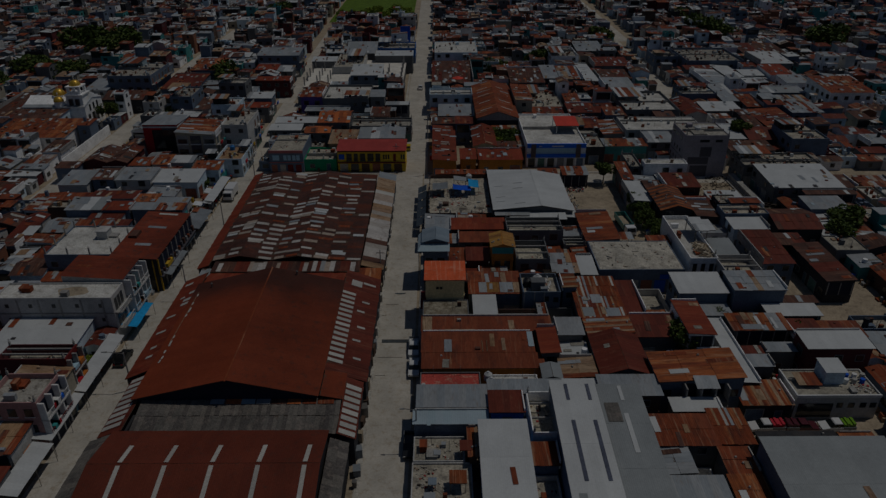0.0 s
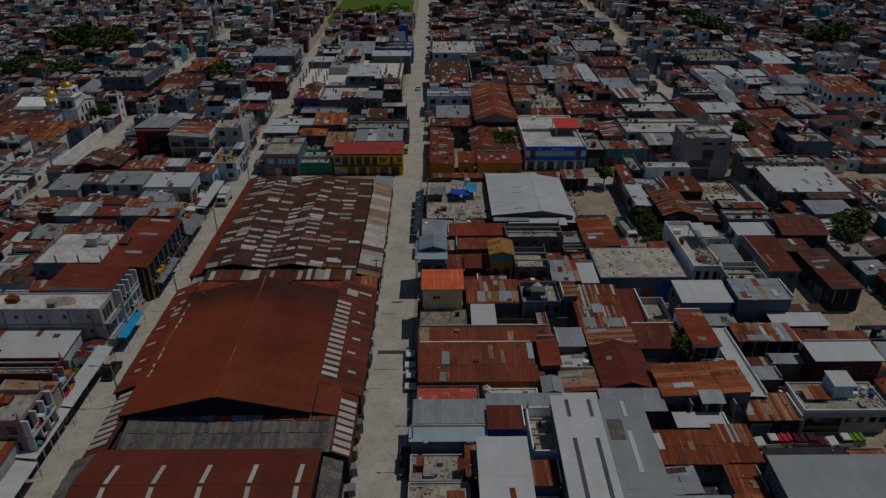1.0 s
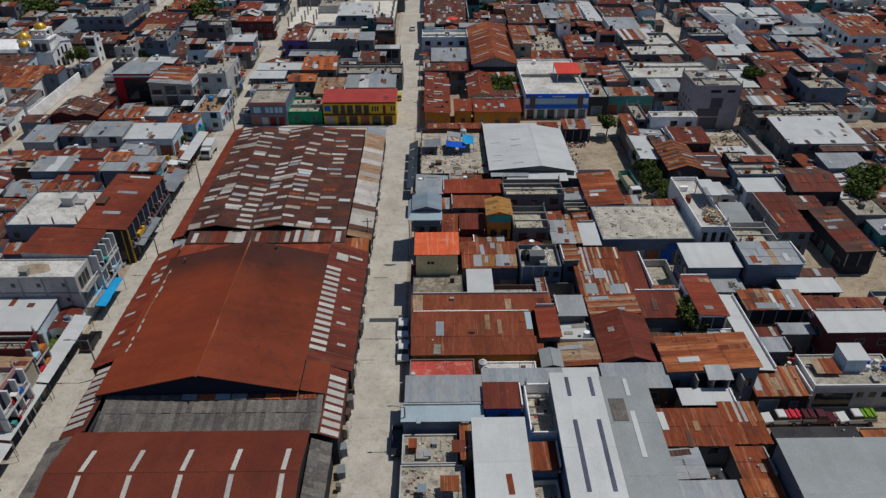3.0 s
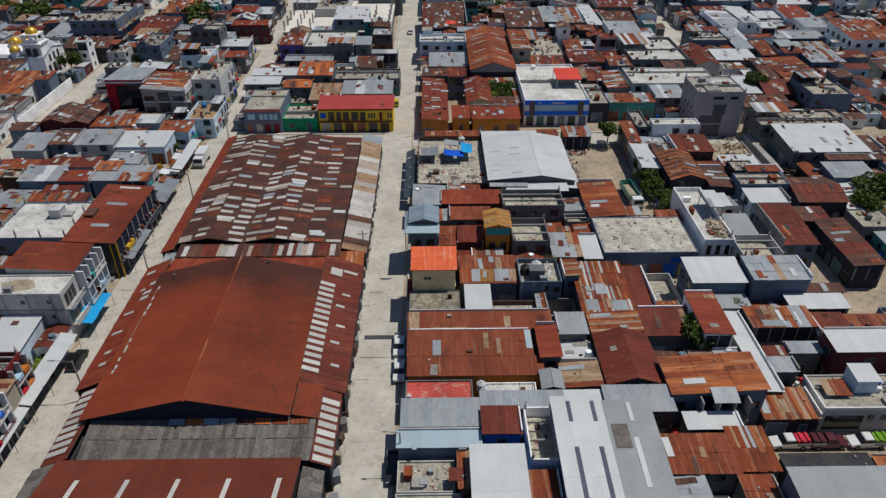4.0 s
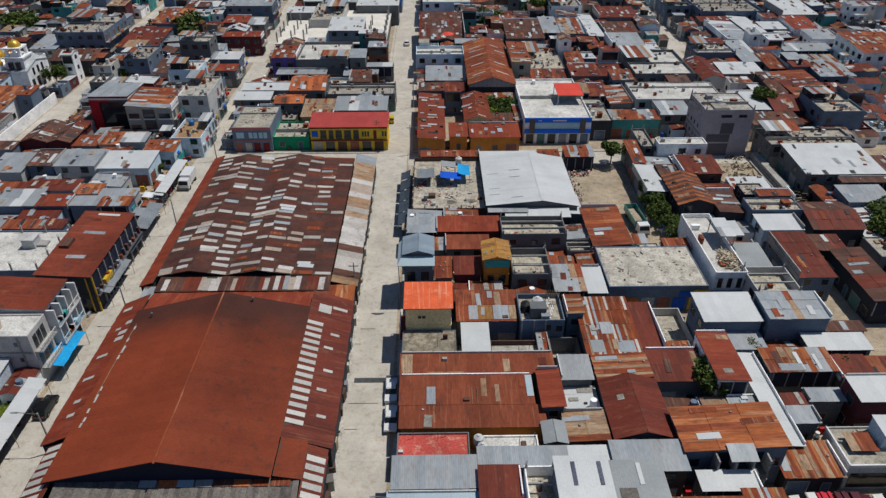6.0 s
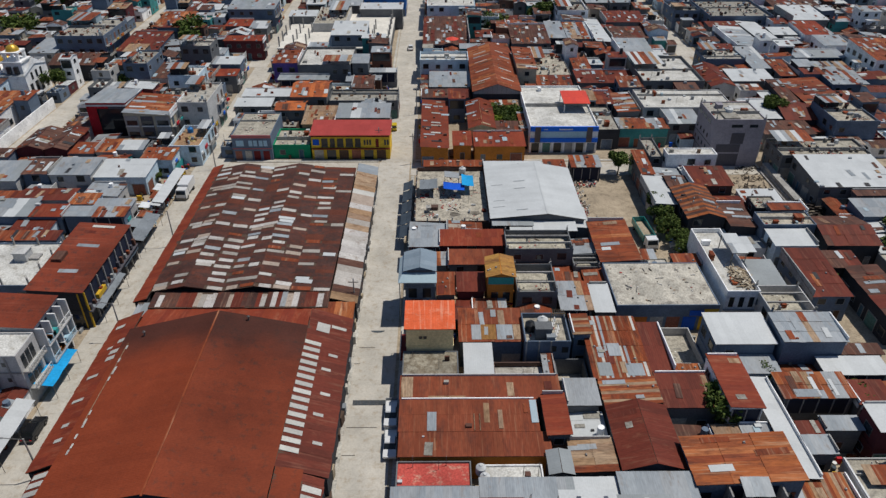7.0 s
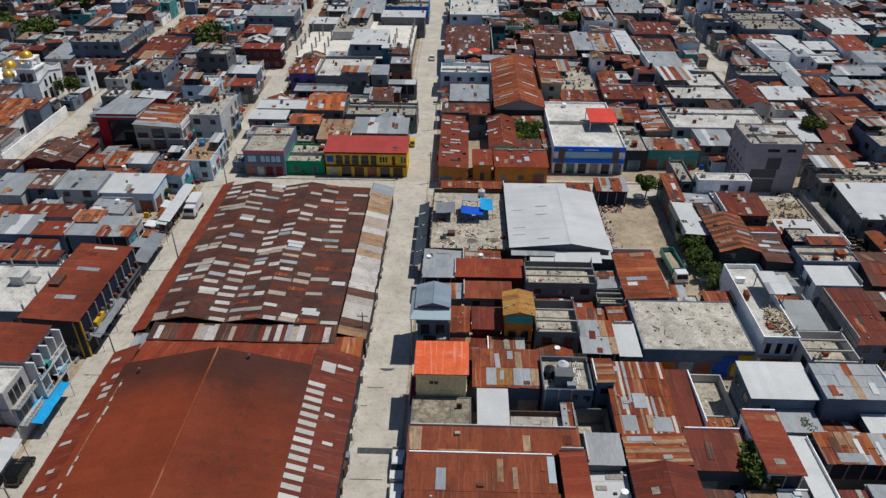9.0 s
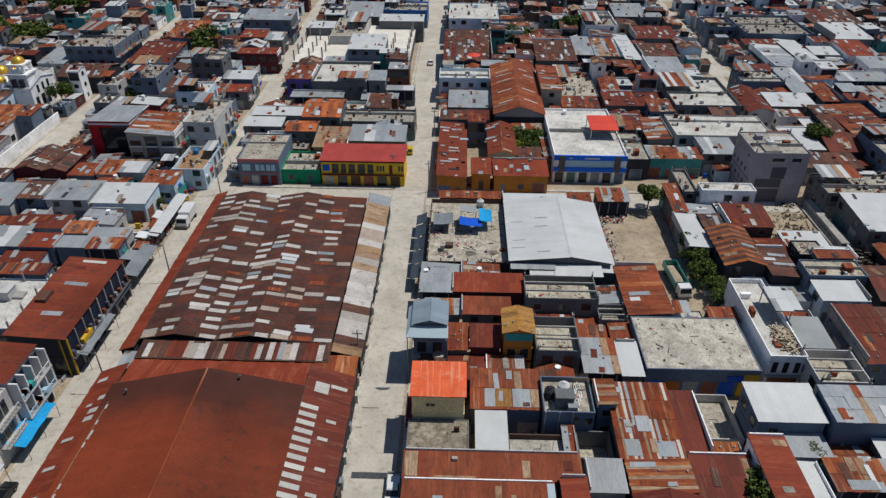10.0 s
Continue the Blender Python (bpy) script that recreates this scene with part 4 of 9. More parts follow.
def front_gold(root, w, d, h):
    panel(root, "painted_band", 0.05, h - 1.4, w - 0.05, h - 0.1, TRIM["teal"], 0.12, label="teal painted band under the gable")
    for k in range(2):
        panel(root, "window", 0.6 + k * w * 0.45, 3.4, 0.6 + k * w * 0.45 + 1.1, 5.2, GLASS_AND_SHADE, 0.05)
        panel(root, "door", 0.6 + k * w * 0.45, 0.05, 0.6 + k * w * 0.45 + 1.2, 2.4, DOOR, 0.05)
    panel(root, "ledge", 0, 2.8, w, 3.0, TRIM["maroon"], 0.3)


def front_slate(root, w, d, h):
    """A skirt roof round the front and the street side, below a dark gable."""
    for corners in (((-1.0, -1.9, h - 0.95), (w + 0.3, -1.9, h - 0.95), (w + 0.3, 0.0, h - 0.3), (-0.3, 0.0, h - 0.3)), ((-1.0, d, h - 0.95), (-1.0, -1.9, h - 0.95), (-0.3, 0.0, h - 0.3), (-0.3, d, h - 0.3))):
        v = [*corners, *((x, y, z - 0.09) for x, y, z in corners)]
        part("skirt_roof", mesh_of("skirt_roof", v, [(0, 1, 2, 3), (7, 6, 5, 4), (0, 4, 5, 1), (1, 5, 6, 2), (3, 7, 4, 0), (2, 6, 7, 3)], [ROOF["palegalv"]]), root)
    for x in (-0.85, w + 0.1):
        q = Soup()
        q.box(x, -1.7, 0, x + 0.14, -1.56, h - 1.0)
        part("post", q.mesh("post", CONCRETE), root)
    panel(root, "gable_panel", 0.4, h - 0.3, w - 0.4, h + 0.1, TRIM["slate"], 0.06)
    for k in range(2):
        panel(root, "window", 0.5 + k * w * 0.48, 3.6, 0.5 + k * w * 0.48 + 1.3, 5.4, GLASS_AND_SHADE, 0.05)
        panel(root, "shopfront", 0.4 + k * w * 0.48, 0.05, 0.4 + k * w * 0.48 + 1.7, 2.5, SHUTTER, 0.05)
    panel(root, "balcony_slab", 0, 3.0, w, 3.2, CONCRETE, 0.7)


def front_timber(root, w, d, h):
    for k in range(3):
        panel(root, "window", w * (0.12 + 0.3 * k), 3.5, w * (0.12 + 0.3 * k) + 0.75, 5.4, GLASS_AND_SHADE, 0.04)
    panel(root, "ledge", 0, 2.9, w, 3.1, TRIM["grey"], 0.4)
    panel(root, "shopfront", w * 0.1, 0.05, w * 0.9, 2.5, DOOR, 0.04)


def front_flats(root, w, d, h):
    for z in (h - 1.9, h - 4.6):
        n = max(3, int(w / 3.6))
        for k in range(n):
            panel(root, "window", w * (k + 0.4) / n, z, w * (k + 0.4) / n + 0.6, z + 0.7, GLASS_AND_SHADE, 0.03)
    for k in range(6):
        panel(root, "pilaster", w * k / 5.5, 0, w * k / 5.5 + 0.3, h - 0.3, CONCRETE, 0.06)
    panel(root, "ledge", 0, h - 3.1, w, h - 2.9, CONCRETE, 0.1)
    east = pose(w, 0, 0, 0, 0, 90)
    for z in (3.0, 6.0):
        panel(root, "balcony", 0.2, z - 0.2, d - 0.2, z, CONCRETE, 1.1, east)
        s = Soup()
        s.box(0.2, -1.1, z + 0.8, d - 0.2, -1.03, z + 0.9)
        for k in range(9):
            u = 0.2 + (d - 0.46) * k / 8
            s.box(u, -1.1, z, u + 0.06, -1.03, z + 0.8)
        part("railing", s.mesh("railing", TRIM["white"]), root, east)
        for k in range(3):
            panel(root, "door", 0.8 + k * (d - 1.6) / 3, z + 0.05, 1.7 + k * (d - 1.6) / 3, z + 2.2, GLASS_AND_SHADE, 0.04, east)


def front_terrace(root, w, d, h):
    panel(root, "parapet_band", -0.05, h - 0.4, w + 0.05, h + 0.05, TRIM["white"], 0.12)
    panel(root, "parapet_band", -0.05, h - 0.4, d, h + 0.05, TRIM["white"], 0.12, pose(0, d, 0, 0, 0, -90))
    # flat dark panel coloured like the shade of a recess under the terrace
    panel(root, "recess", w * 0.04, 0.3, w * 0.46, h - 1.5, GLASS_AND_SHADE, 0.03)
    for a in (0.5, 0.64, 0.78, 0.9):
        panel(root, "window", w * a, 2.0, w * a + 0.9, 2.9, GLASS_AND_SHADE, 0.04)
    s = Soup()
    s.box(w * 0.42, d * 0.45, h - 0.8, w * 0.65, d * 0.95, h + 1.9)
    part("roof_room", s.mesh("roof_room", WALL["lightblue"]), root)
    sheets(root, (w * 0.42 - 0.2, d * 0.45 - 0.2, h + 1.95), (w * 0.23 + 0.4, 0, 0), (0, d * 0.5 + 0.3, 0.25), "white", random.Random(9), 1.0, 4.0, False, 0.4)
    sheets(root, (w * 0.08, d * 0.3, h + 0.3), (w * 0.28, 0, 0), (0, d * 0.45, 0.3), "tan", random.Random(4), 1.0, 3.0, False, 0.6)
    for k in range(6):                                   # drums and boxes standing on the terrace
        s = Soup()
        x = w * (0.7 + 0.05 * k)
        s.rod((x, d * (0.5 + 0.2 * (k % 2)), h - 0.5), (x, d * (0.5 + 0.2 * (k % 2)), h + 0.5), 0.35, 10)
        part("drum", s.mesh("drum", (TRIM["white"], TRIM["cobalt"], CONCRETE)[k % 3]), root)


def front_hall(root, w, d, h):
    """Pale skylight strips across both slopes of a gable and a boarded end."""
    r = w * 0.17
    white = sheet_mesh("skylight")
    for k in range(4):
        y = d * (0.16 + 0.21 * k)
        for sgn, x in ((1, w * 0.1), (-1, w * 0.9)):
            u, up = Vector((0, -1.0 if sgn > 0 else 1.0, 0)), Vector((sgn * w / 2, 0, r)).normalized()
            m = Matrix.Identity(4)
            m.col[0][:3], m.col[1][:3], m.col[2][:3], m.col[3][:3] = u * 0.5, up * w * 0.3, u.cross(up), Vector((x, y, h + r * 0.2 + 0.16))
            part("skylight_sheet", white, root, m)
    n = 10
    for k in range(n):
        a, b = w * k / n, w * (k + 1) / n
        za, zb = (r * (1 - abs(q / (w / 2) - 1)) for q in (a, b))
        s = Soup()
        s.v = [(a + 0.02, -0.06, h - 0.6), (b - 0.02, -0.06, h - 0.6), (b - 0.02, -0.06, h + zb - 0.1), (a + 0.02, -0.06, h + za - 0.1)]
        s.v += [(px, 0.02, pz) for px, _, pz in s.v]
        s.f = [(0, 1, 2, 3), (0, 4, 5, 1), (1, 5, 6, 2), (2, 6, 7, 3), (3, 7, 4, 0)]
        part("board", mesh_of("board", s.v, s.f, [TRIM["grey"]]), root)


def front_balconies(root, w, d, h, posts=5, rails=("white", "ice", "white"), out=1.3):
    """Open balconies on every upper floor of the street side: slabs, posts, near-black panels for the shade of the
    rooms behind, rails with washing.
    """
    rnd = random.Random(int(d * 10 + h))
    east = pose(w, 0, 0, 0, 0, 90)
    floors = max(2, round(h / 3.05))
    for k in range(floors):
        z = k * (h - 0.3) / floors
        panel(root, "recess", 0.25, z + 0.1, d - 0.25, z + (h - 0.3) / floors - 0.35, TRIM["navy"], 0.03, east)
        for e in range(posts):
            u = 0.05 + (d - 0.35) * e / (posts - 1)
            panel(root, "post", u, z, u + 0.25, z + (h - 0.3) / floors, TRIM["white"] if rails[0] == "white" else CONCRETE, out if k else 0.12, east)
        if not k:
            continue
        panel(root, "balcony", 0, z - 0.18, d, z + 0.04, WALL["lightgrey"], out + 0.1, east)
        rail = Soup()
        rail.box(0.05, -out - 0.04, z + 0.85, d - 0.05, -out + 0.04, z + 0.95)
        rail.box(0.05, -out - 0.02, z + 0.1, d - 0.05, -out + 0.02, z + 0.16)
        for e in range(int(d / 0.35)):
            rail.box(0.1 + 0.35 * e, -out - 0.02, z + 0.04, 0.14 + 0.35 * e, -out + 0.02, z + 0.86)
        part("railing", rail.mesh("railing", TRIM[rails[k % len(rails)]]), root, east)
        for e in range(rnd.randint(2, 4)):
            u, long = rnd.uniform(0.2, d - 1.6), rnd.uniform(0.6, 1.4)
            panel(root, "hanging_cloth", u, z + rnd.uniform(0.2, 0.5), u + long, z + 1.0, TRIM[rnd.choice(("red", "ice", "blue", "white", "orange", "teal", "grey"))], out + 0.08, east)


def front_pink(root, w, d, h):
    front_balconies(root, w, d, h, 4, ("white", "maroon", "white"), 0.9)
    for z in (3.4, 6.1):
        for k in range(3):
            panel(root, "window", 0.8 + 2.2 * k, z, 1.9 + 2.2 * k, z + 1.3, GLASS_AND_SHADE, 0.05)
            panel(root, "window_frame", 0.65 + 2.2 * k, z - 0.15, 2.05 + 2.2 * k, z - 0.02, TRIM["white"], 0.1)


def front_maroon(root, w, d, h):
    front_balconies(root, w, d, h, 3, ("maroon", "white", "maroon"), 0.8)
    panel(root, "parapet_band", 0, h - 0.9, d, h + 0.03, TRIM["maroon"], 0.12, pose(w, 0, 0, 0, 0, 90))


def front_long(root, w, d, h):
    """Dark open shops under a wide eave, a boarded upper floor with one narrow sign and two yellow posts; a near-black
    panel gives the recess its shade.
    """
    east = pose(w, 0, 0, 0, 0, 90)
    panel(root, "recess", 0.2, 3.5, d - 0.2, h - 0.5, TRIM["navy"], 0.04, east)
    panel(root, "ledge", 0, 3.1, d, 3.3, TRIM["slate"], 0.7, east)
    for e in range(9):
        u = 0.1 + (d - 0.4) * e / 8
        panel(root, "post", u, 0, u + 0.2, h - 0.2, TRIM["yellow"] if e < 1 else CONCRETE, 0.25, east)
    for e in range(14):
        u = 0.4 + (d - 1.2) * e / 13
        panel(root, "board", u, 3.4, u + 0.5, 4.3 + 0.3 * math.sin(5 * e), (TRIM["slate"], ROOF["brown"], TRIM["grey"], ROOF["rust"])[e % 4], 0.5, east)
    panel(root, "sign", 3.2, 3.4, 6.0, 4.2, TRIM["yellow"], 0.6, east)
    panel(root, "post", w - 0.9, 0, w - 0.7, h - 0.3, TRIM["yellow"], 0.1)
    for k in range(3):
        panel(root, "shopfront", 0.6 + 2.6 * k, 0.05, 2.6 + 2.6 * k, 2.6, (GLASS_AND_SHADE, SHUTTER, GLASS_AND_SHADE)[k], 0.05)


def front_balcony_house(root, w, d, h):
    panel(root, "balcony", 3.2, 2.9, 9.6, 3.15, CONCRETE, 1.7)
    panel(root, "balcony_wall", 5.4, 3.15, 9.4, 4.0, WALL["grey"], 1.7)
    # near-black panel puts the shade of the room behind the balcony into colour
    panel(root, "recess", 3.4, 3.2, 9.2, h - 0.4, TRIM["navy"], 0.05)
    for u in (3.3, 5.4, 7.4, 9.3):
        panel(root, "post", u, 0, u + 0.2, h - 0.1, CONCRETE, 1.65)
    p = ((4.6, -1.9, h + 0.2), (3.2, 0, 0), (0, 2.3, 0.55))
    sheets(root, *p, "galv", random.Random(3), 1.0, 3.0, False, 0.8)
    for u in (0.6, 10.2):
        panel(root, "window", u, 3.6, u + 1.2, 4.8, GLASS_AND_SHADE, 0.05)
    panel(root, "garage", 0.4, 0.05, 3.0, 2.6, SHUTTER, 0.05)


def front_tanks(root, w, d, h):
    for u, z in ((3.6, 4.3), (5.3, 4.1)):
        panel(root, "window", u, z, u + 0.9, z + 1.0, GLASS_AND_SHADE, 0.05)
    for u in (0.1, 1.9, 3.6):
        panel(root, "pilaster", u, 0, u + 0.2, h, CONCRETE, 0.08)
    s = Soup()
    s.box(1.6, 1.3, h - 0.8, 3.9, 2.9, h + 1.1)
    s.box(1.5, 1.2, h + 1.1, 4.0, 3.0, h + 1.2)
    part("stair_house", s.mesh("stair_house", WALL["grey"]), root)
    for k in range(7):
        s = Soup()
        s.box(4.3 + 0.25 * (k % 4), 0.4 + 0.7 * k, h - 0.1, 4.45 + 0.25 * (k % 4), 1.9 + 0.6 * k, h + 0.02)
        part("plank", s.mesh("plank", TRIM["white"]), root)
    s = Soup()
    s.box(4.2, 5.0, h + 0.9, 6.4, 5.2, h + 1.0)
    for k in range(8):
        s.box(4.2 + 0.28 * k, 4.4, h + 1.0, 4.26 + 0.28 * k, 6.0, h + 1.08)
    for px in (4.2, 6.3):
        s.box(px, 5.0, h - 0.8, px + 0.1, 5.1, h + 0.9)
    part("pergola", s.mesh("pergola", BARK), root)


FRONTS = {
    "three-storey house with open balconies under a rusted roof": front_balconies,
    "pink three-storey house with white framed balconies": front_pink,
    "maroon three-storey house with an unfinished roof terrace": front_maroon,
    "long dark two-storey shop house with a red oxide roof": front_long,
    "two-storey blue-grey house with a rusted roof and a balcony": front_balcony_house,
    "blue-grey two-storey house with a cluttered flat roof and tanks": front_tanks,
    "three-storey grey block house with a pale flat roof": front_flats,
    "grey flat-roofed house with an open terrace and roof room": front_terrace,
    "large rusted gable hall with a grey boarded end": front_hall,
    "narrow white two-storey house with three tall front windows": front_timber,
    "narrow orange house with a teal band and golden gable roof": front_gold,
    "slate-roofed narrow house with a dark gable and skirt roof": front_slate,
    "long white metal-roofed workshop with dark skylight strips": front_white_shop,
    "long grey metal-roofed workshop with pale skylight strips": front_grey_shop,
    "painted shop block with a flat roof covered in rubble": front_rubble,
    "bright yellow two-storey shop house with a red tin roof": front_yellow,
    "white flat-roofed bank with blue bands on its front": front_bank,
    "red three-storey shop building with a dark glass front": front_red,
    "purple-grey four-storey concrete block with small windows": front_tower,
    "cream two-storey house with a bright orange metal roof": front_orange,
    "dark two-storey corner house with a pink parapet and terrace": front_corner,
}

# ---- houses: x, y, width, depth, height, roof shape, roof, walls ----
# west side of the left street
plan(-72.6, 96.8, 19.1, 4.9, 9.0, 'f', 'white', 'lightgrey', note='three-storey grey block house with a pale flat roof')
plan(-64.1, 101.9, 10.7, 7.6, 9.4, 'e', 'oxide', 'lightgrey', note='three-storey house with open balconies under a rusted roof')
plan(-70.5, 87.6, 13.6, 9.1, 4.6, 's', 'white', 'lightblue')
plan(-64, 81.7, 9.9, 3.7, 8.0, 'f', 'open', 'maroon', note='maroon three-storey house with an unfinished roof terrace')
plan(-60.4, 78.2, 7.4, 3.4, 6.6, 'e', 'tan', 'beige')
plan(-60.1, 71.6, 7.1, 6.2, 8.5, 'f', 'conc', 'pink', note='pink three-storey house with white framed balconies')
plan(-60.1, 65.8, 6, 6, 5.0, 's', 'mix', 'lightgrey')
plan(-61.1, 113.3, 8.9, 20.2, 7.0, 'e', 'oxide', 'dark', note='long dark two-storey shop house with a red oxide roof')
plan(-74.2, 115.4, 13.0, 12.4, 7.0, 'f', 'white', 'bluegrey', note='two-storey blue-grey house with a pale flat roof and column stubs')
plan(-77.1, 132.4, 11.4, 3.3, 4.5, 's', 'rust', 'bluegrey')
plan(-83.1, 140.8, 8.2, 6.4, 4.5, 's', 'galv', 'bluegrey')
plan(-74.8, 140.7, 6.3, 4.5, 4.5, 's', 'red', 'bluegrey')
plan(-68.4, 140.8, 5.5, 3.7, 4.5, 's', 'galv', 'bluegrey')
plan(-62.8, 140.6, 6.1, 3.7, 4.5, 's', 'mix', 'bluegrey')
plan(-81.3, 147.3, 11.1, 5.7, 4.0, 'n', 'reddark', 'lightgrey')
plan(-70, 146.4, 5.4, 4.2, 4.0, 's', 'rustorange', 'lightblue')
plan(-64.5, 144.6, 7.5, 3.5, 4.2, 's', 'galv', 'lightgrey')
plan(-84.3, 157.3, 5.7, 6.9, 5.0, 's', 'brown', 'bluegrey')
plan(-78.6, 157, 8.9, 7.5, 5.0, 's', 'galv', 'lightgrey')
plan(-69.7, 157.4, 11.1, 7.9, 4.2, 's', 'white', 'lightblue')
plan(-91.7, 155.2, 7.3, 8.6, 4.5, 's', 'galv', 'lightgrey')
plan(-98.2, 167.1, 6, 4.4, 4.2, 's', 'brown', 'bluegrey')
plan(-92.5, 170.6, 6.5, 11.4, 4.4, 'gy', 'brown', 'maroon')
plan(-86.1, 170.2, 5.5, 12.2, 4.4, 'gy', 'brown', 'maroon')
plan(-86.7, 182.5, 5.9, 8.6, 4.0, 'n', 'brown', 'lightgrey')
plan(-80.3, 169.8, 5.8, 5.5, 3.8, 's', 'rust', 'bluegrey')
plan(-74.5, 170.1, 4.6, 6.4, 4.0, 's', 'rust', 'lightgrey')
plan(-63, 165.6, 7.3, 5.9, 4.2, 's', 'rust', 'lightblue')
plan(-69.9, 170.8, 6, 4.9, 4.2, 's', 'galv', 'lightgrey')
plan(-81.1, 183.9, 9.8, 11.9, 9.4, 'n', 'galv', 'redglass', note='red three-storey shop building with a dark glass front')
plan(-71.1, 180.2, 11.2, 12.8, 8.6, 'e', 'mix', 'beige')
plan(-58.1, 171.4, 6.8, 11.6, 5.0, 'f', 'tan', 'lightblue')
plan(-60.2, 185.9, 7.4, 13.9, 9.6, 'f', 'conc', 'lightgrey')
plan(-67.3, 202.4, 7.9, 7.7, 10.5, 'f', 'white', 'lightblue')
plan(-122.3, 238.1, 8.3, 13, 5.2, 's', 'galv', 'lightgrey')
plan(-111.9, 228.5, 13.6, 12.3, 4.6, 'gx', 'brown', 'dark')
plan(-114.8, 241.7, 15, 19.1, 9.4, 'f', 'conc', 'bluegrey')
plan(-97.3, 241.7, 12.9, 17.6, 4.6, 's', 'reddark', 'bluegrey')
plan(-73.2, 231.1, 8.8, 8.2, 9.5, 'f', 'conc', 'grey')
plan(-84.6, 216.6, 6.8, 12.2, 9.0, 'f', 'conc', 'bluegrey')
plan(-77.4, 215.8, 4.8, 11.7, 5.0, 's', 'brown', 'lightgrey')
plan(-62.7, 224.2, 8.4, 6.3, 6.2, 's', 'galv', 'bluegrey')
plan(-60.1, 217.6, 6.1, 5.3, 5.0, 's', 'red', 'grey')
plan(-65.2, 247, 12.6, 5.3, 6.2, 's', 'red', 'maroon')
plan(-71.2, 276.6, 16.8, 11.6, 8.5, 's', 'galv', 'bluegrey')
plan(-70.3, 268.1, 8.8, 7.4, 5.0, 's', 'red', 'grey')
plan(-61.4, 265.3, 6.2, 8, 5.0, 's', 'galv', 'grey')
plan(-64, 214.5, 4, 9.6, 5.0, 'n', 'rust', 'grey')
plan(-92.8, 219.2, 8.3, 11.5, 6.0, 'f', 'conc', 'lightblue')
plan(-95.6, 269.4, 12.1, 16.2, 4.5, 's', 'rustorange', 'bluegrey')
plan(-90.1, 285.5, 4.1, 12.6, 4.5, 's', 'brown', 'grey')
plan(-86.1, 290, 8.7, 7, 5.0, 's', 'white', 'grey')
# block north of the cross street, west of the main street
plan(-44.8, 174.3, 9, 13.5, 6.2, 'f', 'debris', 'bluegrey', note='dark two-storey corner house with a pink parapet and terrace')
plan(-49.4, 194.7, 9.6, 5.4, 5.0, 's', 'white', 'grey')
plan(-35.8, 175.2, 8.6, 9.5, 3.4, 'f', 'debris', 'green')
plan(-27, 174.4, 18.5, 8, 6.0, 's', 'shopred', 'yellow', note='bright yellow two-storey shop house with a red tin roof')
plan(-22.5, 186.2, 13.2, 8.5, 5.4, 's', 'galv', 'grey')
plan(-30.7, 184.7, 8.3, 10.5, 4.4, 's', 'tan', 'tan')
plan(-38.4, 191.6, 7.5, 6.4, 5.2, 'gx', 'orange', 'grey')
plan(-35.5, 198.2, 9.5, 12, 6.2, 'gx', 'orange', 'grey')
plan(-49, 201.7, 13.5, 5.3, 5.0, 's', 'white', 'grey')
plan(-25.9, 198.9, 17.9, 8.1, 5.0, 'f', 'conc', 'grey')
plan(-37.4, 221.4, 15, 17.1, 7.0, 'f', 'white', 'grey')
plan(-44.9, 222.7, 7.5, 10.2, 7.0, 's', 'rust', 'purple')
plan(-22.2, 221.9, 5, 7.3, 7.2, 's', 'galv', 'grey')
plan(-17.2, 221.8, 8, 3.4, 4.6, 's', 'galv', 'grey')
plan(-21, 207.8, 6, 8.8, 5.0, 's', 'brown', 'brick')
plan(-42.7, 217.2, 14.4, 3.9, 4.0, 's', 'galv', 'grey')
plan(-31.3, 246.9, 11.4, 13.5, 8.0, 's', 'white', 'bluegrey')
plan(-39.3, 263.5, 10.8, 22.2, 7.2, 'f', 'debris', 'lightgrey')
plan(-25.4, 281.8, 15.5, 7.5, 7.2, 's', 'white', 'grey')
plan(-37.9, 291.7, 12.6, 21.4, 6.0, 'gx', 'galv', 'grey')
plan(-49.2, 273, 9.8, 6.9, 7.0, 's', 'white', 'grey')
plan(-25.4, 299.8, 15.8, 13, 6.5, 'f', 'conc', 'blue')
# north of the cross street, east of the main street
plan(-1.7, 170.4, 6.6, 29, 4.6, 'e', 'oxide', 'orange')
plan(5.7, 173.2, 4.5, 7.3, 4.0, 's', 'red', 'orange')
plan(9.6, 181.5, 6.6, 17.6, 4.6, 'gy', 'oxide', 'cream')
plan(16.4, 181.2, 5.6, 6.5, 3.6, 's', 'brown', 'grey')
plan(22.2, 181.2, 1.7, 13, 4.2, 'w', 'mix', 'grey')
plan(10.5, 172.2, 11.9, 7.5, 4.2, 's', 'red', 'orange')
plan(15.7, 196.3, 8.2, 4.1, 4.4, 's', 'rust', 'grey')
plan(11.4, 200.6, 12.7, 37.3, 6.6, 'gy', 'rust', 'dark', note='large rusted gable hall with a grey boarded end')
plan(24.1, 213.7, 5.7, 19.4, 8.2, 'e', 'rust', 'beige')
plan(-2.8, 225.8, 14.1, 8.2, 7.0, 'f', 'white', 'lightblue')
plan(0.0, 210.9, 11.4, 10.8, 4.2, 's', 'galv', 'grey')
plan(-2.1, 202.3, 13.1, 5.7, 4.4, 's', 'brown', 'bluegrey')
plan(-2.2, 243.3, 14.7, 26.9, 6.0, 's', 'brown', 'grey')
plan(-1.3, 281.3, 17.1, 21.4, 8.6, 'f', 'white', 'lightblue')
plan(26, 247.9, 12.5, 18, 5.0, 's', 'brown', 'grey')
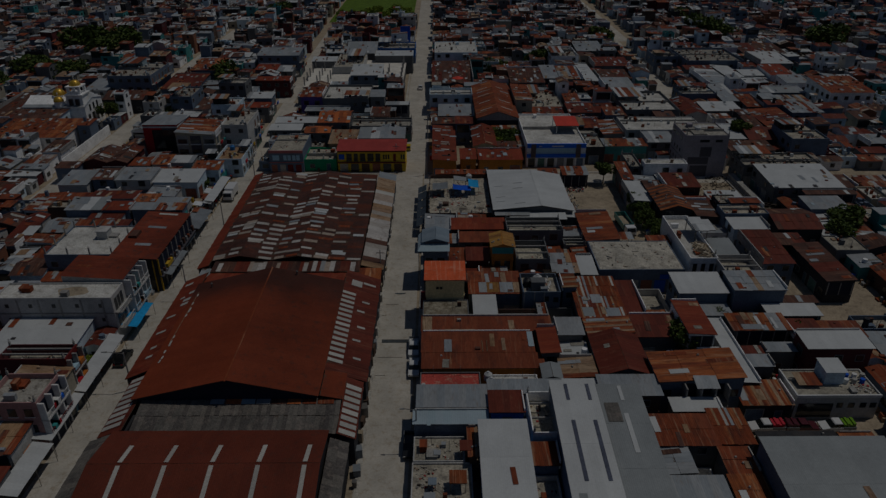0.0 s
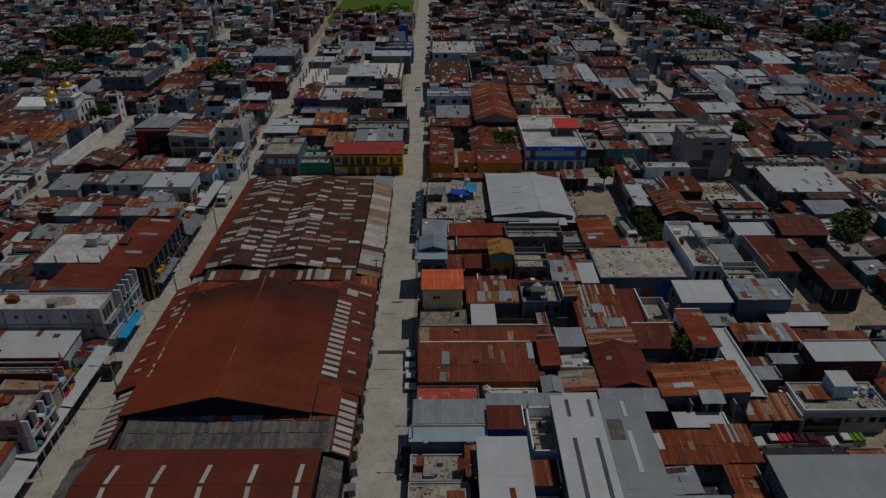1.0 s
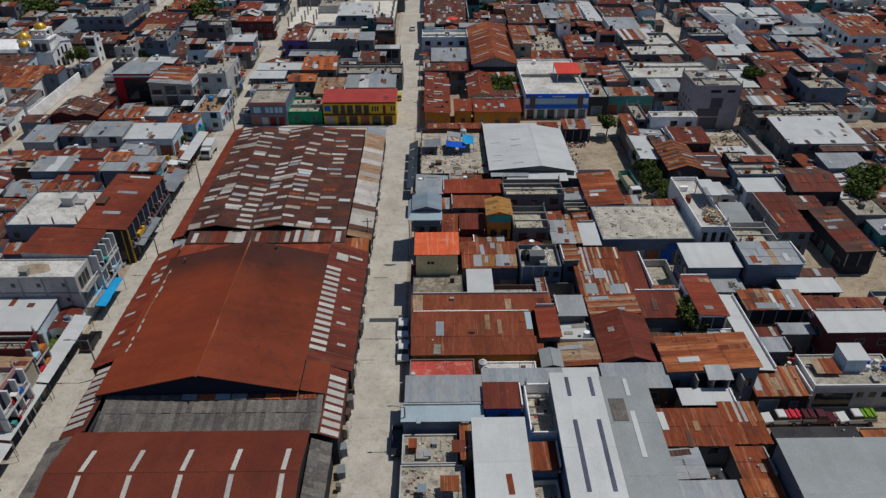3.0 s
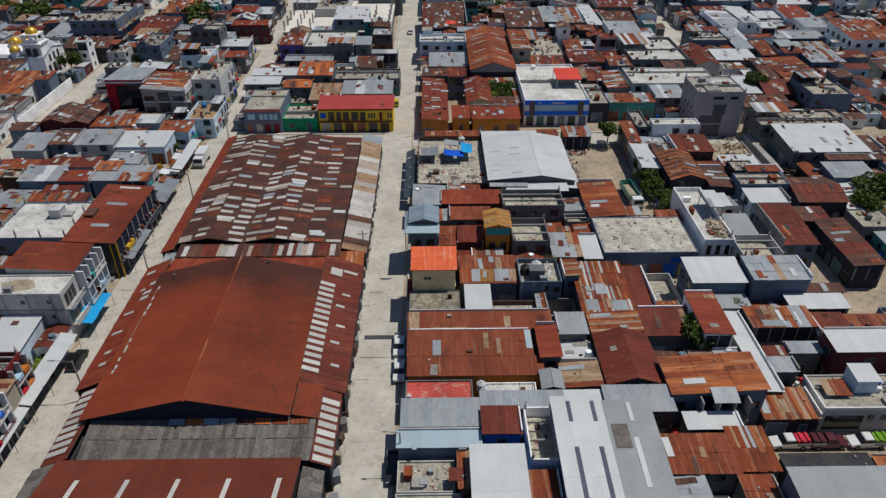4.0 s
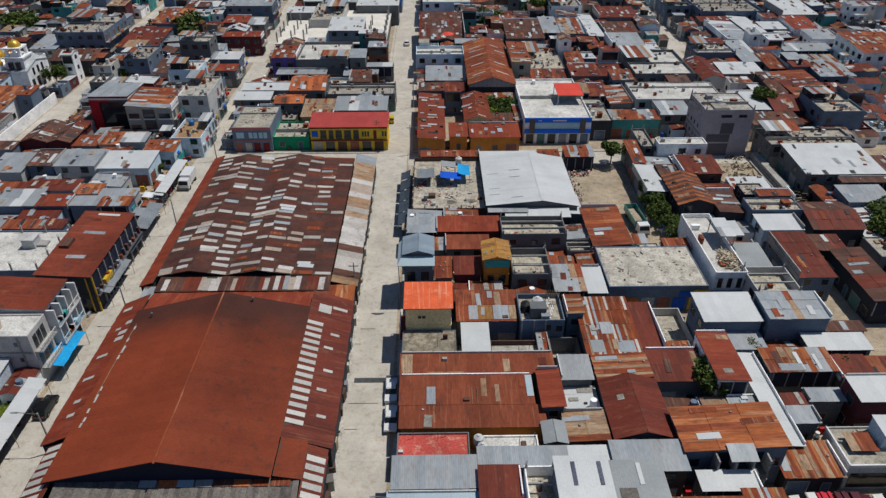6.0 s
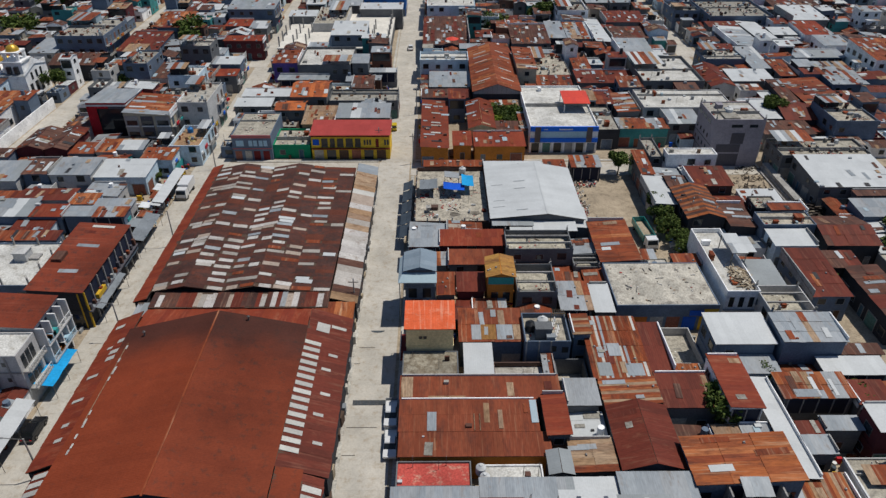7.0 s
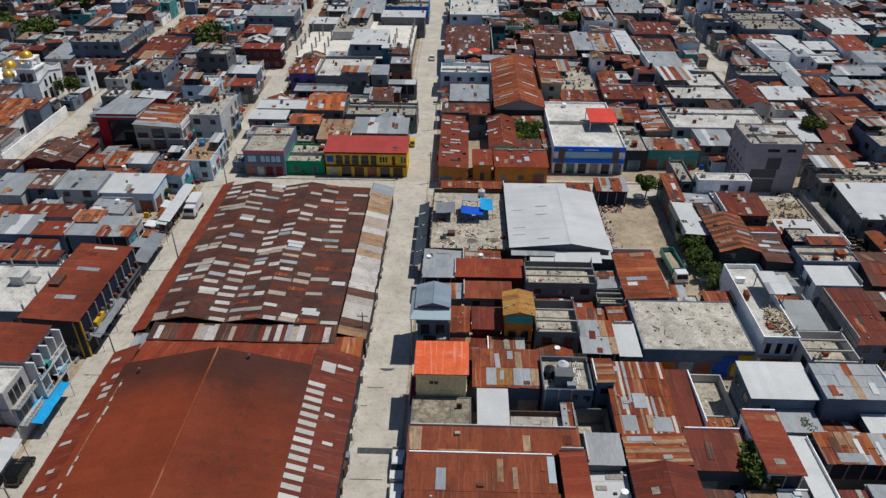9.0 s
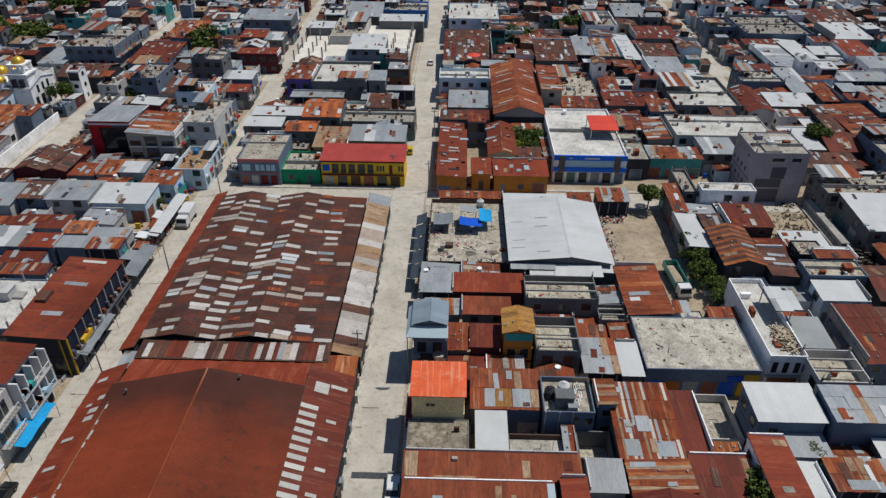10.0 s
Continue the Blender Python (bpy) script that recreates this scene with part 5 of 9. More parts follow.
plan(23.9, 178, 15.9, 27.3, 6.6, 'f', 'white', 'white', note='white flat-roofed bank with blue bands on its front')
plan(39.7, 179.9, 5.7, 14.7, 5.0, 'f', 'conc', 'dark')
plan(45.3, 180.8, 12.1, 5.7, 4.8, 's', 'mix', 'teal')
plan(42.7, 195.5, 4.7, 8, 5.2, 's', 'rust', 'grey')
plan(47.3, 191.5, 5.9, 13.4, 4.6, 'w', 'mix', 'grey')
plan(41.1, 213.3, 16.4, 9.3, 4.4, 's', 'reddark', 'grey')
plan(41.8, 222.6, 5.2, 10.6, 4.5, 's', 'rust', 'grey')
plan(29.9, 219.9, 10.5, 19.9, 4.5, 'f', 'debris', 'grey')
plan(29.8, 212.5, 10, 7.3, 4.0, 's', 'rust', 'grey')
plan(38.7, 254, 5.8, 16.3, 5.0, 's', 'galv', 'grey')
plan(44.7, 253.1, 8.3, 16.1, 5.0, 's', 'mix', 'grey')
plan(53.1, 249.6, 5.4, 26.9, 5.0, 'e', 'white', 'grey')
plan(60.6, 271.3, 14.3, 12.3, 5.4, 's', 'reddark', 'grey')
plan(59.2, 255.1, 12.5, 11.3, 4.6, 's', 'brown', 'grey')
plan(44.6, 277.4, 10.9, 18.5, 8.0, 'f', 'conc', 'white')
plan(59, 300.1, 11.9, 15.7, 5.0, 's', 'galv', 'grey')
plan(56.7, 229.3, 10.4, 15.9, 6.5, 's', 'galv', 'grey')
plan(54.2, 227.8, 2.2, 8.5, 5.0, 's', 'white', 'teal')
plan(57.6, 207.9, 16.5, 21.4, 7.0, 'f', 'white', 'grey')
plan(53.7, 190.9, 22.6, 12.4, 6.2, 'f', 'white', 'lightgrey')
plan(57.5, 182.7, 8.2, 8.2, 5.2, 's', 'galv', 'grey')
plan(63.5, 170.4, 11.2, 10.8, 11.4, 'f', 'conc', 'purplegrey', note='purple-grey four-storey concrete block with small windows')
plan(51.6, 162.9, 10.7, 3.3, 6.6, 'f', 'white', 'white')
plan(48.6, 165.2, 3.1, 10, 5.0, 'f', 'conc', 'grey')
plan(45, 157.8, 3, 10.7, 4.4, 's', 'rust', 'grey')
plan(44.7, 145.6, 4.5, 12.2, 4.0, 'e', 'white', 'grey')
plan(53.7, 151.4, 8.5, 8.1, 5.0, 's', 'reddark', 'brown')
plan(49.2, 152.2, 4.5, 4.6, 4.4, 's', 'brown', 'brown')
plan(48.9, 138.5, 7.3, 12.4, 5.0, 'gy', 'stripe', 'dark')
plan(78.9, 150.4, 17, 13.4, 5.2, 's', 'white', 'grey')
plan(77.3, 164.5, 19.8, 8.8, 5.6, 'f', 'debris', 'grey')
plan(79.4, 187.4, 7.9, 11.2, 4.5, 's', 'white', 'grey')
plan(79.4, 178.7, 12.4, 7.3, 4.2, 's', 'brown', 'grey')
plan(92.6, 198.9, 4.1, 14.2, 4.5, 's', 'brown', 'dark')
plan(96.8, 195.1, 10.2, 19.4, 5.0, 'w', 'rust', 'dark')
plan(76.5, 208.7, 7, 17.9, 5.0, 'gy', 'reddark', 'lightgrey')
plan(84.3, 214, 12.1, 8.9, 4.6, 's', 'white', 'grey')
plan(81.2, 228.8, 12, 9.5, 6.2, 'f', 'conc', 'bluegrey')
plan(93.2, 223, 6.1, 17.4, 5.2, 's', 'galv', 'grey')
plan(96.1, 244.1, 9.5, 22.7, 5.0, 'e', 'galv', 'grey')
plan(105.8, 245.5, 7.3, 27.4, 5.0, 'e', 'white', 'grey')
plan(95.1, 266.9, 11.4, 5.8, 5.0, 's', 'reddark', 'grey')
plan(97.4, 273.4, 22.3, 23.5, 7.0, 'f', 'conc', 'bluegrey')
plan(86.8, 281.1, 9.5, 12.6, 7.0, 'f', 'conc', 'bluegrey')
plan(119.2, 274.7, 2.6, 12.3, 5.0, 's', 'galv', 'grey')
plan(98.8, 217.1, 5.5, 12.6, 5.0, 's', 'rust', 'grey')
plan(109.3, 231.9, 15.5, 6.9, 5.5, 's', 'galv', 'bluegrey')
plan(121.9, 253.9, 9, 13.6, 6.0, 's', 'red', 'white')
plan(123.6, 267.9, 12.7, 16.2, 7.0, 's', 'white', 'grey')
plan(113.3, 257.3, 8.4, 7.7, 5.0, 's', 'white', 'grey')
plan(127.6, 289.4, 18.2, 20.2, 5.0, 's', 'brown', 'grey')
# south of the cross street, east of the main street: north part
plan(-2.2, 139.3, 14.3, 22.4, 4.2, 'f', 'debris', 'brown')
plan(-0.8, 161.7, 13, 3, 4.4, 's', 'rust', 'brown')
plan(27.6, 136.3, 2.7, 7.7, 4.4, 'e', 'white', 'grey')
plan(24.7, 158.6, 4.7, 4.4, 5.2, 's', 'mix', 'grey')
mark(12, 134.6, 29.5, 163.5, 6.2)
plan(31.2, 162.8, 6.7, 5.5, 3.6, 's', 'mix', 'dark')
plan(-3, 129.1, 5.4, 5, 5.0, 's', 'galv', 'maroon')
plan(2.4, 129.4, 11.6, 5.1, 5.0, 's', 'red', 'maroon')
plan(14, 126.6, 11.4, 6.2, 6.2, 'f', 'open', 'grey')
plan(25.4, 124.3, 4.4, 4, 4.0, 'f', 'open', 'grey')
plan(-1.9, 123.9, 5.8, 4, 4.6, 's', 'mix', 'grey')
plan(3.9, 123.6, 7.8, 4.4, 5.0, 's', 'rustred', 'grey')
plan(-3.2, 116.2, 5.2, 5.5, 8.8, 'gy', 'greytin', 'bluegrey', note='slate-roofed narrow house with a dark gable and skirt roof')
plan(9.8, 115.5, 4.6, 5.8, 8.1, 'gy', 'gold', 'orange', note='narrow orange house with a teal band and golden gable roof')
plan(14.6, 114.1, 6.3, 7.7, 6.4, 'f', 'open', 'grey')
plan(5.2, 116, 4.6, 5.1, 5.0, 's', 'reddark', 'maroon')
plan(1.9, 116, 3.2, 5.9, 4.4, 's', 'rust', 'grey')
plan(-2.5, 101.9, 7.1, 6.1, 9.0, 's', 'orangenew', 'cream', note='cream two-storey house with a bright orange metal roof')
plan(-2.7, 96.9, 7.7, 4.9, 5.2, 'f', 'slab', 'grey')
plan(5.2, 103.9, 9.4, 7.3, 5.0, 's', 'rust', 'bluegrey')
plan(14.6, 102.6, 6.5, 6.5, 6.2, 'f', 'debris', 'bluegrey', note='blue-grey two-storey house with a cluttered flat roof and tanks')
plan(21.6, 104, 2.8, 4.7, 6.2, 'w', 'paleribs', 'bluegrey')
plan(16.8, 97.6, 1.7, 4.6, 4.0, 's', 'galvrust', 'bluegrey')
plan(5.8, 97.1, 4.1, 6.6, 4.6, 's', 'white', 'grey')
plan(18.8, 98, 4.4, 4.5, 3.0, 'f', 'court', 'grey')
plan(21, 111.1, 5.1, 7.1, 5.0, 's', 'mix', 'grey')
plan(26.3, 111.1, 3.2, 7, 4.6, 's', 'white', 'grey')
plan(23.3, 96.4, 8.1, 12.5, 4.8, 's', 'ribbed', 'grey')
plan(31.4, 97.8, 3.4, 9.9, 4.8, 's', 'reddark', 'grey')
plan(34.8, 97.9, 4.2, 2.7, 3.6, 's', 'rust', 'grey')
plan(29.8, 124.8, 7.1, 13.6, 4.6, 'w', 'rust', 'grey')
plan(29.9, 112.4, 16, 11.7, 5.0, 'f', 'rubble', 'bluegrey', note='painted shop block with a flat roof covered in rubble')
plan(42.4, 124.3, 4.8, 3.5, 4.2, 's', 'rust', 'dark')
plan(47.2, 113.8, 5.2, 18.7, 6.6, 'f', 'white', 'white', note='narrow white two-storey house with three tall front windows')
plan(52.7, 117.4, 5.6, 6.9, 5.0, 's', 'galvgrey', 'grey')
# east part seen from further back
plan(41.2, 101.5, 8.8, 6.7, 6.4, 's', 'white', 'bluegrey')
plan(52.1, 109, 6.9, 6.6, 6.4, 'f', 'open', 'lightgrey')
plan(50.3, 100.8, 9.1, 6.2, 7.4, 's', 'galvrust', 'bluegrey')
plan(39, 89.5, 4.6, 10, 6.2, 'e', 'red', 'white')
plan(43.8, 97.9, 5.9, 3.8, 4.2, 's', 'galv', 'lightblue')
plan(44.3, 80.4, 2.9, 17, 4.0, 'e', 'white', 'grey')
plan(47.4, 92.4, 9.6, 4.7, 5.0, 's', 'mix', 'grey')
plan(47.1, 83.7, 3.5, 3, 4.4, 's', 'galv', 'grey')
plan(47.4, 86.7, 3.1, 2.5, 4.2, 's', 'reddark', 'grey')
plan(50.7, 87.4, 5, 2.5, 4.4, 's', 'galv', 'grey')
plan(55.6, 85.1, 10.3, 4.7, 6.6, 's', 'white', 'maroon')
plan(51.0, 77.3, 12, 6.0, 4.3, 'f', 'debris', 'lightgrey', note='grey flat-roofed house with an open terrace and roof room')
plan(43.0, 76.3, 7.4, 5.4, 3.3, 's', 'paleribs', 'dark')
plan(31.1, 77.8, 12.4, 7.1, 6.3, 'w', 'rustorange', 'bluegrey', note='two-storey blue-grey house with a rusted roof and a balcony')
plan(59.5, 101.5, 6.3, 2.4, 4.4, 's', 'brown', 'grey')
plan(55.2, 97.1, 9.2, 3.7, 4.6, 's', 'white', 'grey')
plan(57, 91.6, 5, 4.4, 4.6, 's', 'reddark', 'grey')
plan(70.9, 129.7, 9.8, 10.2, 4.6, 'gx', 'brown', 'dark')
plan(70.5, 108.3, 5.6, 15.1, 4.6, 'w', 'brown', 'dark')
plan(68.3, 123.5, 6, 4.9, 4.2, 's', 'brown', 'dark')
plan(61.3, 129, 7.6, 5.3, 5.0, 's', 'white', 'lightblue')
plan(61.2, 114.3, 6.4, 12.9, 5.0, 's', 'brown', 'bluegrey')
plan(82.5, 139.7, 9.1, 6.5, 4.6, 's', 'galv', 'bluegrey')
plan(85.3, 147.9, 12.3, 2.5, 4.6, 's', 'brown', 'grey')
plan(61.3, 134.7, 9.6, 4.7, 6.0, 'f', 'debris', 'bluegrey')
plan(64.4, 139.4, 6.6, 2.6, 6.3, 's', 'rust', 'grey')
plan(56.1, 136.3, 5.2, 9, 4.4, 'e', 'brown', 'dark')
# near rows east of the main street
plan(-2.9, 92.8, 21.3, 4.2, 4.8, 's', 'rustred', 'grey')
plan(-2.8, 87.4, 17.7, 5.4, 4.6, 's', 'rustred', 'grey')
plan(-2.7, 83.7, 18.7, 3.7, 4.35, 's', 'rustred', 'orange')
plan(15.5, 86, 3.2, 7.1, 5.4, 'w', 'red', 'grey')
plan(18.8, 91.3, 4.5, 4.8, 5.0, 's', 'galv', 'grey')
plan(23.7, 91.3, 7.6, 4.9, 5.0, 'w', 'paleribs', 'grey')
plan(31.5, 91.2, 7.3, 6.3, 4.6, 's', 'reddark', 'grey')
plan(23.6, 80.8, 7.8, 10.3, 5.2, 'gy', 'reddark', 'grey')
plan(18.1, 81.1, 5.4, 5.1, 4.5, 'w', 'tan', 'grey')
plan(7.4, 80.1, 7.2, 2.9, 3.8, 'f', 'white', 'white')
plan(15.1, 80.6, 3.0, 3.6, 4.8, 'gy', 'galvgrey', 'grey')
plan(-2.8, 79.7, 8.9, 3.7, 4.0, 'f', 'redfloor', 'grey')
plan(-3.2, 73.8, 9.9, 4.6, 5.4, 's', 'galv', 'grey')
plan(6.8, 76.6, 15.7, 3.1, 5.4, 's', 'galv', 'grey')
plan(22.5, 75.5, 8.7, 4.5, 5.8, 's', 'galv', 'brown')
plan(-3.6, 70.9, 10.3, 2.8, 5.0, 's', 'palegalv', 'bluegrey')
plan(6.7, 72, 4.9, 4.4, 6.0, 's', 'reddark', 'blue')
plan(12.1, 68.2, 3.5, 8.2, 6.0, 'f', 'open', 'white')
plan(5, 57.1, 6.4, 12.7, 6.0, 's', 'white', 'blue')
plan(15, 52.9, 6.1, 22.7, 7.0, 's', 'white', 'bluegrey', note='long white metal-roofed workshop with dark skylight strips')
plan(21.1, 53.5, 6, 21.8, 6.6, 's', 'galvgrey', 'grey', note='long grey metal-roofed workshop with pale skylight strips')
plan(-3.4, 66.0, 6.7, 4.5, 3.3, 'f', 'debris', 'lightgrey')
plan(3.6, 65.4, 1.4, 5.2, 4.6, 's', 'paleribs', 'brown')
plan(-3.5, 53.5, 7.6, 12.4, 3.2, 'f', 'debris', 'lightgrey')
plan(11.6, 63.4, 3.5, 4, 5.0, 's', 'rust', 'bluegrey')
plan(11.5, 53.4, 3.3, 10, 3.4, 'f', 'debris', 'lightgrey')
plan(27.6, 66.7, 8.6, 5.7, 5.0, 's', 'rust', 'grey')
plan(32.1, 73.6, 7, 2.9, 4.6, 's', 'white', 'grey')
plan(36.1, 66.9, 4.8, 6.5, 5.0, 's', 'ribbed', 'grey')
plan(35.4, 62.1, 4.1, 4.4, 4.8, 's', 'rust', 'grey')
plan(32, 62.2, 3.3, 4.3, 1.4, 'f', 'court', 'white')
plan(35.0, 57.1, 4.4, 4.9, 4.6, 's', 'rustorange', 'grey')
plan(27.3, 62.2, 4.5, 4.6, 4.6, 'w', 'galvrust', 'grey')
plan(27.3, 56.6, 7.4, 5.4, 4.4, 's', 'galv', 'grey')
plan(39.6, 50.5, 15.6, 14.6, 7.0, 's', 'galvgrey', 'bluegrey')
plan(41.7, 67.6, 10.6, 2.3, 4.4, 's', 'darktin', 'dark')
plan(52.4, 67.2, 4.6, 2.2, 4.6, 's', 'rustorange', 'dark')
plan(-135.9, 203.7, 21.8, 23.1, 6.0, 's', 'brown', 'lightblue')
plan(-127.2, 188.6, 21.8, 15.1, 5.0, 's', 'rustorange', 'white')
plan(-107.3, 178.5, 5.4, 8.8, 4.4, 's', 'brown', 'white')
plan(35.3, 103, 5.9, 8.2, 1.5, 'f', 'court', 'lightgrey')
# far right details
plan(87.4, 186.3, 8, 12.6, 4.6, 'gx', 'reddark', 'dark')
plan(108.7, 207.5, 10.1, 16.2, 6.0, 's', 'mix', 'bluegrey')
plan(104.3, 219, 4.8, 5.8, 7.0, 's', 'galv', 'dark')
plan(95.6, 178.9, 10, 13, 7.5, 'f', 'debris', 'bluegrey')
plan(124.6, 217.1, 14.4, 17.1, 9.5, 's', 'rust', 'white')
plan(120.9, 239, 8.8, 9.3, 7.0, 's', 'galv', 'white')
plan(63.1, 142.5, 4.8, 4.7, 5.0, 'f', 'debris', 'dark')

# ---- the rest of the town, between and behind the houses named above ----
def block(x0, y0, x1, y1, low=0.01):
    mark(x0, y0, x1, y1, low)


STREETS = {
    "main": (-11.2, -49.8, -3.2, 172), "main_b": (-10.8, 172, -2.6, 677.2), "west": (-53.4, -49.8, -45.0, 175), "west_b": (-54.8, 175, -48.4, 235), "west_c": (-57.5, 235, -50.5, 330), "west_d": (-60.5, 330, -53, 677), "cross": (-48.1, 163.6, 337.7, 174.1), "east": (77.5, 172.4, 84.2, 240), "east_b": (80.5, 240, 88, 340), "east_c": (86, 340, 98, 677.5), "church": (-101, 154.7, -92.5, 240), "church_b": (-107.5, 240, -98.5, 380),
    "alley": (25.8, 111.2, 48.6, 116.4), "yard": (31.4, 136.5, 44.6, 170.2), "yard_b": (38.6, 129.1, 44.6, 137.6), "hall_gap": (41.6, 70.2, 63, 77.2), "plaza": (66.2, 99.9, 81, 116.5), "far_cross": (-369.3, 334.7, 369.9, 342.7), "lot": (65.2, 152.6, 83.5, 174.6), "lane": (73.6, 112.3, 79.2, 154.8),
}
for box in STREETS.values():
    block(*box)
block(-47.2, 49.2, -9.8, 165.7)
block(16.3, 187.6, 22.1, 196.2)
block(5.0, 180.6, 9.5, 196)
mark(-49, 245.6, -10, 298, 4.5)
mark(-130.8, 211, -104.5, 231.1, 7)
block(44.6, 72.1, 58.1, 77.2)
block(22, 163.5, 62.4, 179.4)
block(65.6, 106.1, 75.5, 129.1)
block(74.3, 199.4, 80.1, 252.5)
block(62.6, 153.2, 77.4, 170.2)
for yard in ((-89.4, 174.5, -82.3, 183.5), (-93.2, 183.5, -84.9, 199.3), (-84.5, 179, -79.3, 185.7), (-101.5, 165.7, -93.3, 183.5), (-58.9, 110.2, -51.4, 179), (-71.2, 156.4, -59.5, 163.5), (59.9, 121.7, 66.9, 131.2), (47.2, 131.2, 51.7, 142.9), (58.3, 106.1, 63.3, 112.3), (-66.2, 134.3, -58.2, 138), (24.7, 185.8, 29.9, 192.6)):
    block(*yard, low=0.001)
block(-59.9, 396.1, -9.4, 523.3)
filler = random.Random(11)
NAMED = len(PLANS)
EXTRA = []


def taken(x0, y0, x1, y1):
    c = HEIGHT[cells(x0 + 0.01, y0 + 0.01, x1 - 0.01, y1 - 0.01)]
    return c.size == 0 or c.max() > 0


def settle(size, most, tries, y0, y1, heights, roofs, spare=0.0):
    """Drop small seeds in free ground and let each grow until it meets its neighbours."""
    for _ in range(tries):
        y = y0 + (y1 - y0) * math.sqrt(filler.random())
        x = filler.uniform(-1, 1) * (0.70 * max(y, 20) + 48)
        x, y = round(x / CELL) * CELL, round(y / CELL) * CELL
        x1, yy = x + size, y + size
        if taken(x, y, x1, yy):
            continue
        if filler.random() < spare:
            continue
        mw, md = filler.uniform(*most), filler.uniform(*most)
        go = [True] * 4
        while any(go):
            for k in range(4):
                if not go[k]:
                    continue
                a, b, c, d = [(x - CELL, y, x, yy), (x1, y, x1 + CELL, yy), (x, y - CELL, x1, y), (x, yy, x1, yy + CELL)][k]
                if (k < 2 and x1 - x >= mw) or (k >= 2 and yy - y >= md) or taken(a, b, c, d):
                    go[k] = False
                elif k == 0:
                    x -= CELL
                elif k == 1:
                    x1 += CELL
                elif k == 2:
                    y -= CELL
                else:
                    yy += CELL
        h = filler.choice(heights)
        if filler.random() < 0.17:
            shape, roof = "f", filler.choice(("conc", "conc", "debris", "white"))
        else:
            shape = filler.choice(("s", "s", "n", "gx", "gy", "e", "w"))
            roof = filler.choice(roofs + PALER) if x < -50 else filler.choice(DULL if x > 45 and y > 140 else roofs)
        wall = filler.choice(("grey", "grey", "bluegrey", "lightgrey", "bluegrey", "bluegrey", "dark", "brown", "white", "white", "beige", "lightblue", "lightblue", "teal", "maroon", "brick", "lightgrey"))
        p = (x, y, x1 - x, yy - y, h, shape, roof, wall, True, "")
        EXTRA.append(p)
        mark(x, y, x1, yy, h)


DULL = ("brown", "brown", "reddark", "mix", "galv", "brown", "rust", "brown", "white", "galv", "reddark", "reddark")
PALER = ("galv", "white", "galv", "white", "galv", "mix", "tan")
TINS = ("rust", "brown", "brown", "brown", "reddark", "mix", "mix", "galv", "galv", "white", "rust", "reddark", "tan", "mix", "rust")
settle(3.0, (3.5, 8), 9000, 40, 180, (2.6, 2.8, 3.0, 3.2, 3.4, 3.8), TINS)
settle(1.5, (2, 5), 420, 40, 180, (1.9, 2.2, 2.4, 2.6), TINS)
settle(4.0, (6, 12), 2500, -30, 45, (3.2, 3.6, 4.2, 6.2), TINS)
settle(3.0, (3.5, 7.5), 42000, 150, 545, (3.2, 3.4, 3.6, 3.8, 4.2, 4.4, 4.6, 5.8, 6.2, 6.4, 8.6), TINS)
settle(2.0, (3, 6), 7000, 150, 420, (2.6, 2.9, 3.2, 3.4), TINS)

# the nearest of them are houses of their own, the rest one sea of roofs
EXTRA.sort(key=lambda p: abs(p[0]) * 0.8 + p[1] - 0.6 * min(p[2] * p[3], 40))
for number, p in enumerate(PLANS):
    house(*p, number)
for number, p in enumerate(EXTRA[:80]):
    house(*p, 5000 + number)


FAR_ROOFS = ("rust", "brown", "reddark", "mix", "galv", "white", "tan", "conc", "debris", "whiteflat", "darktin", "palegalv")


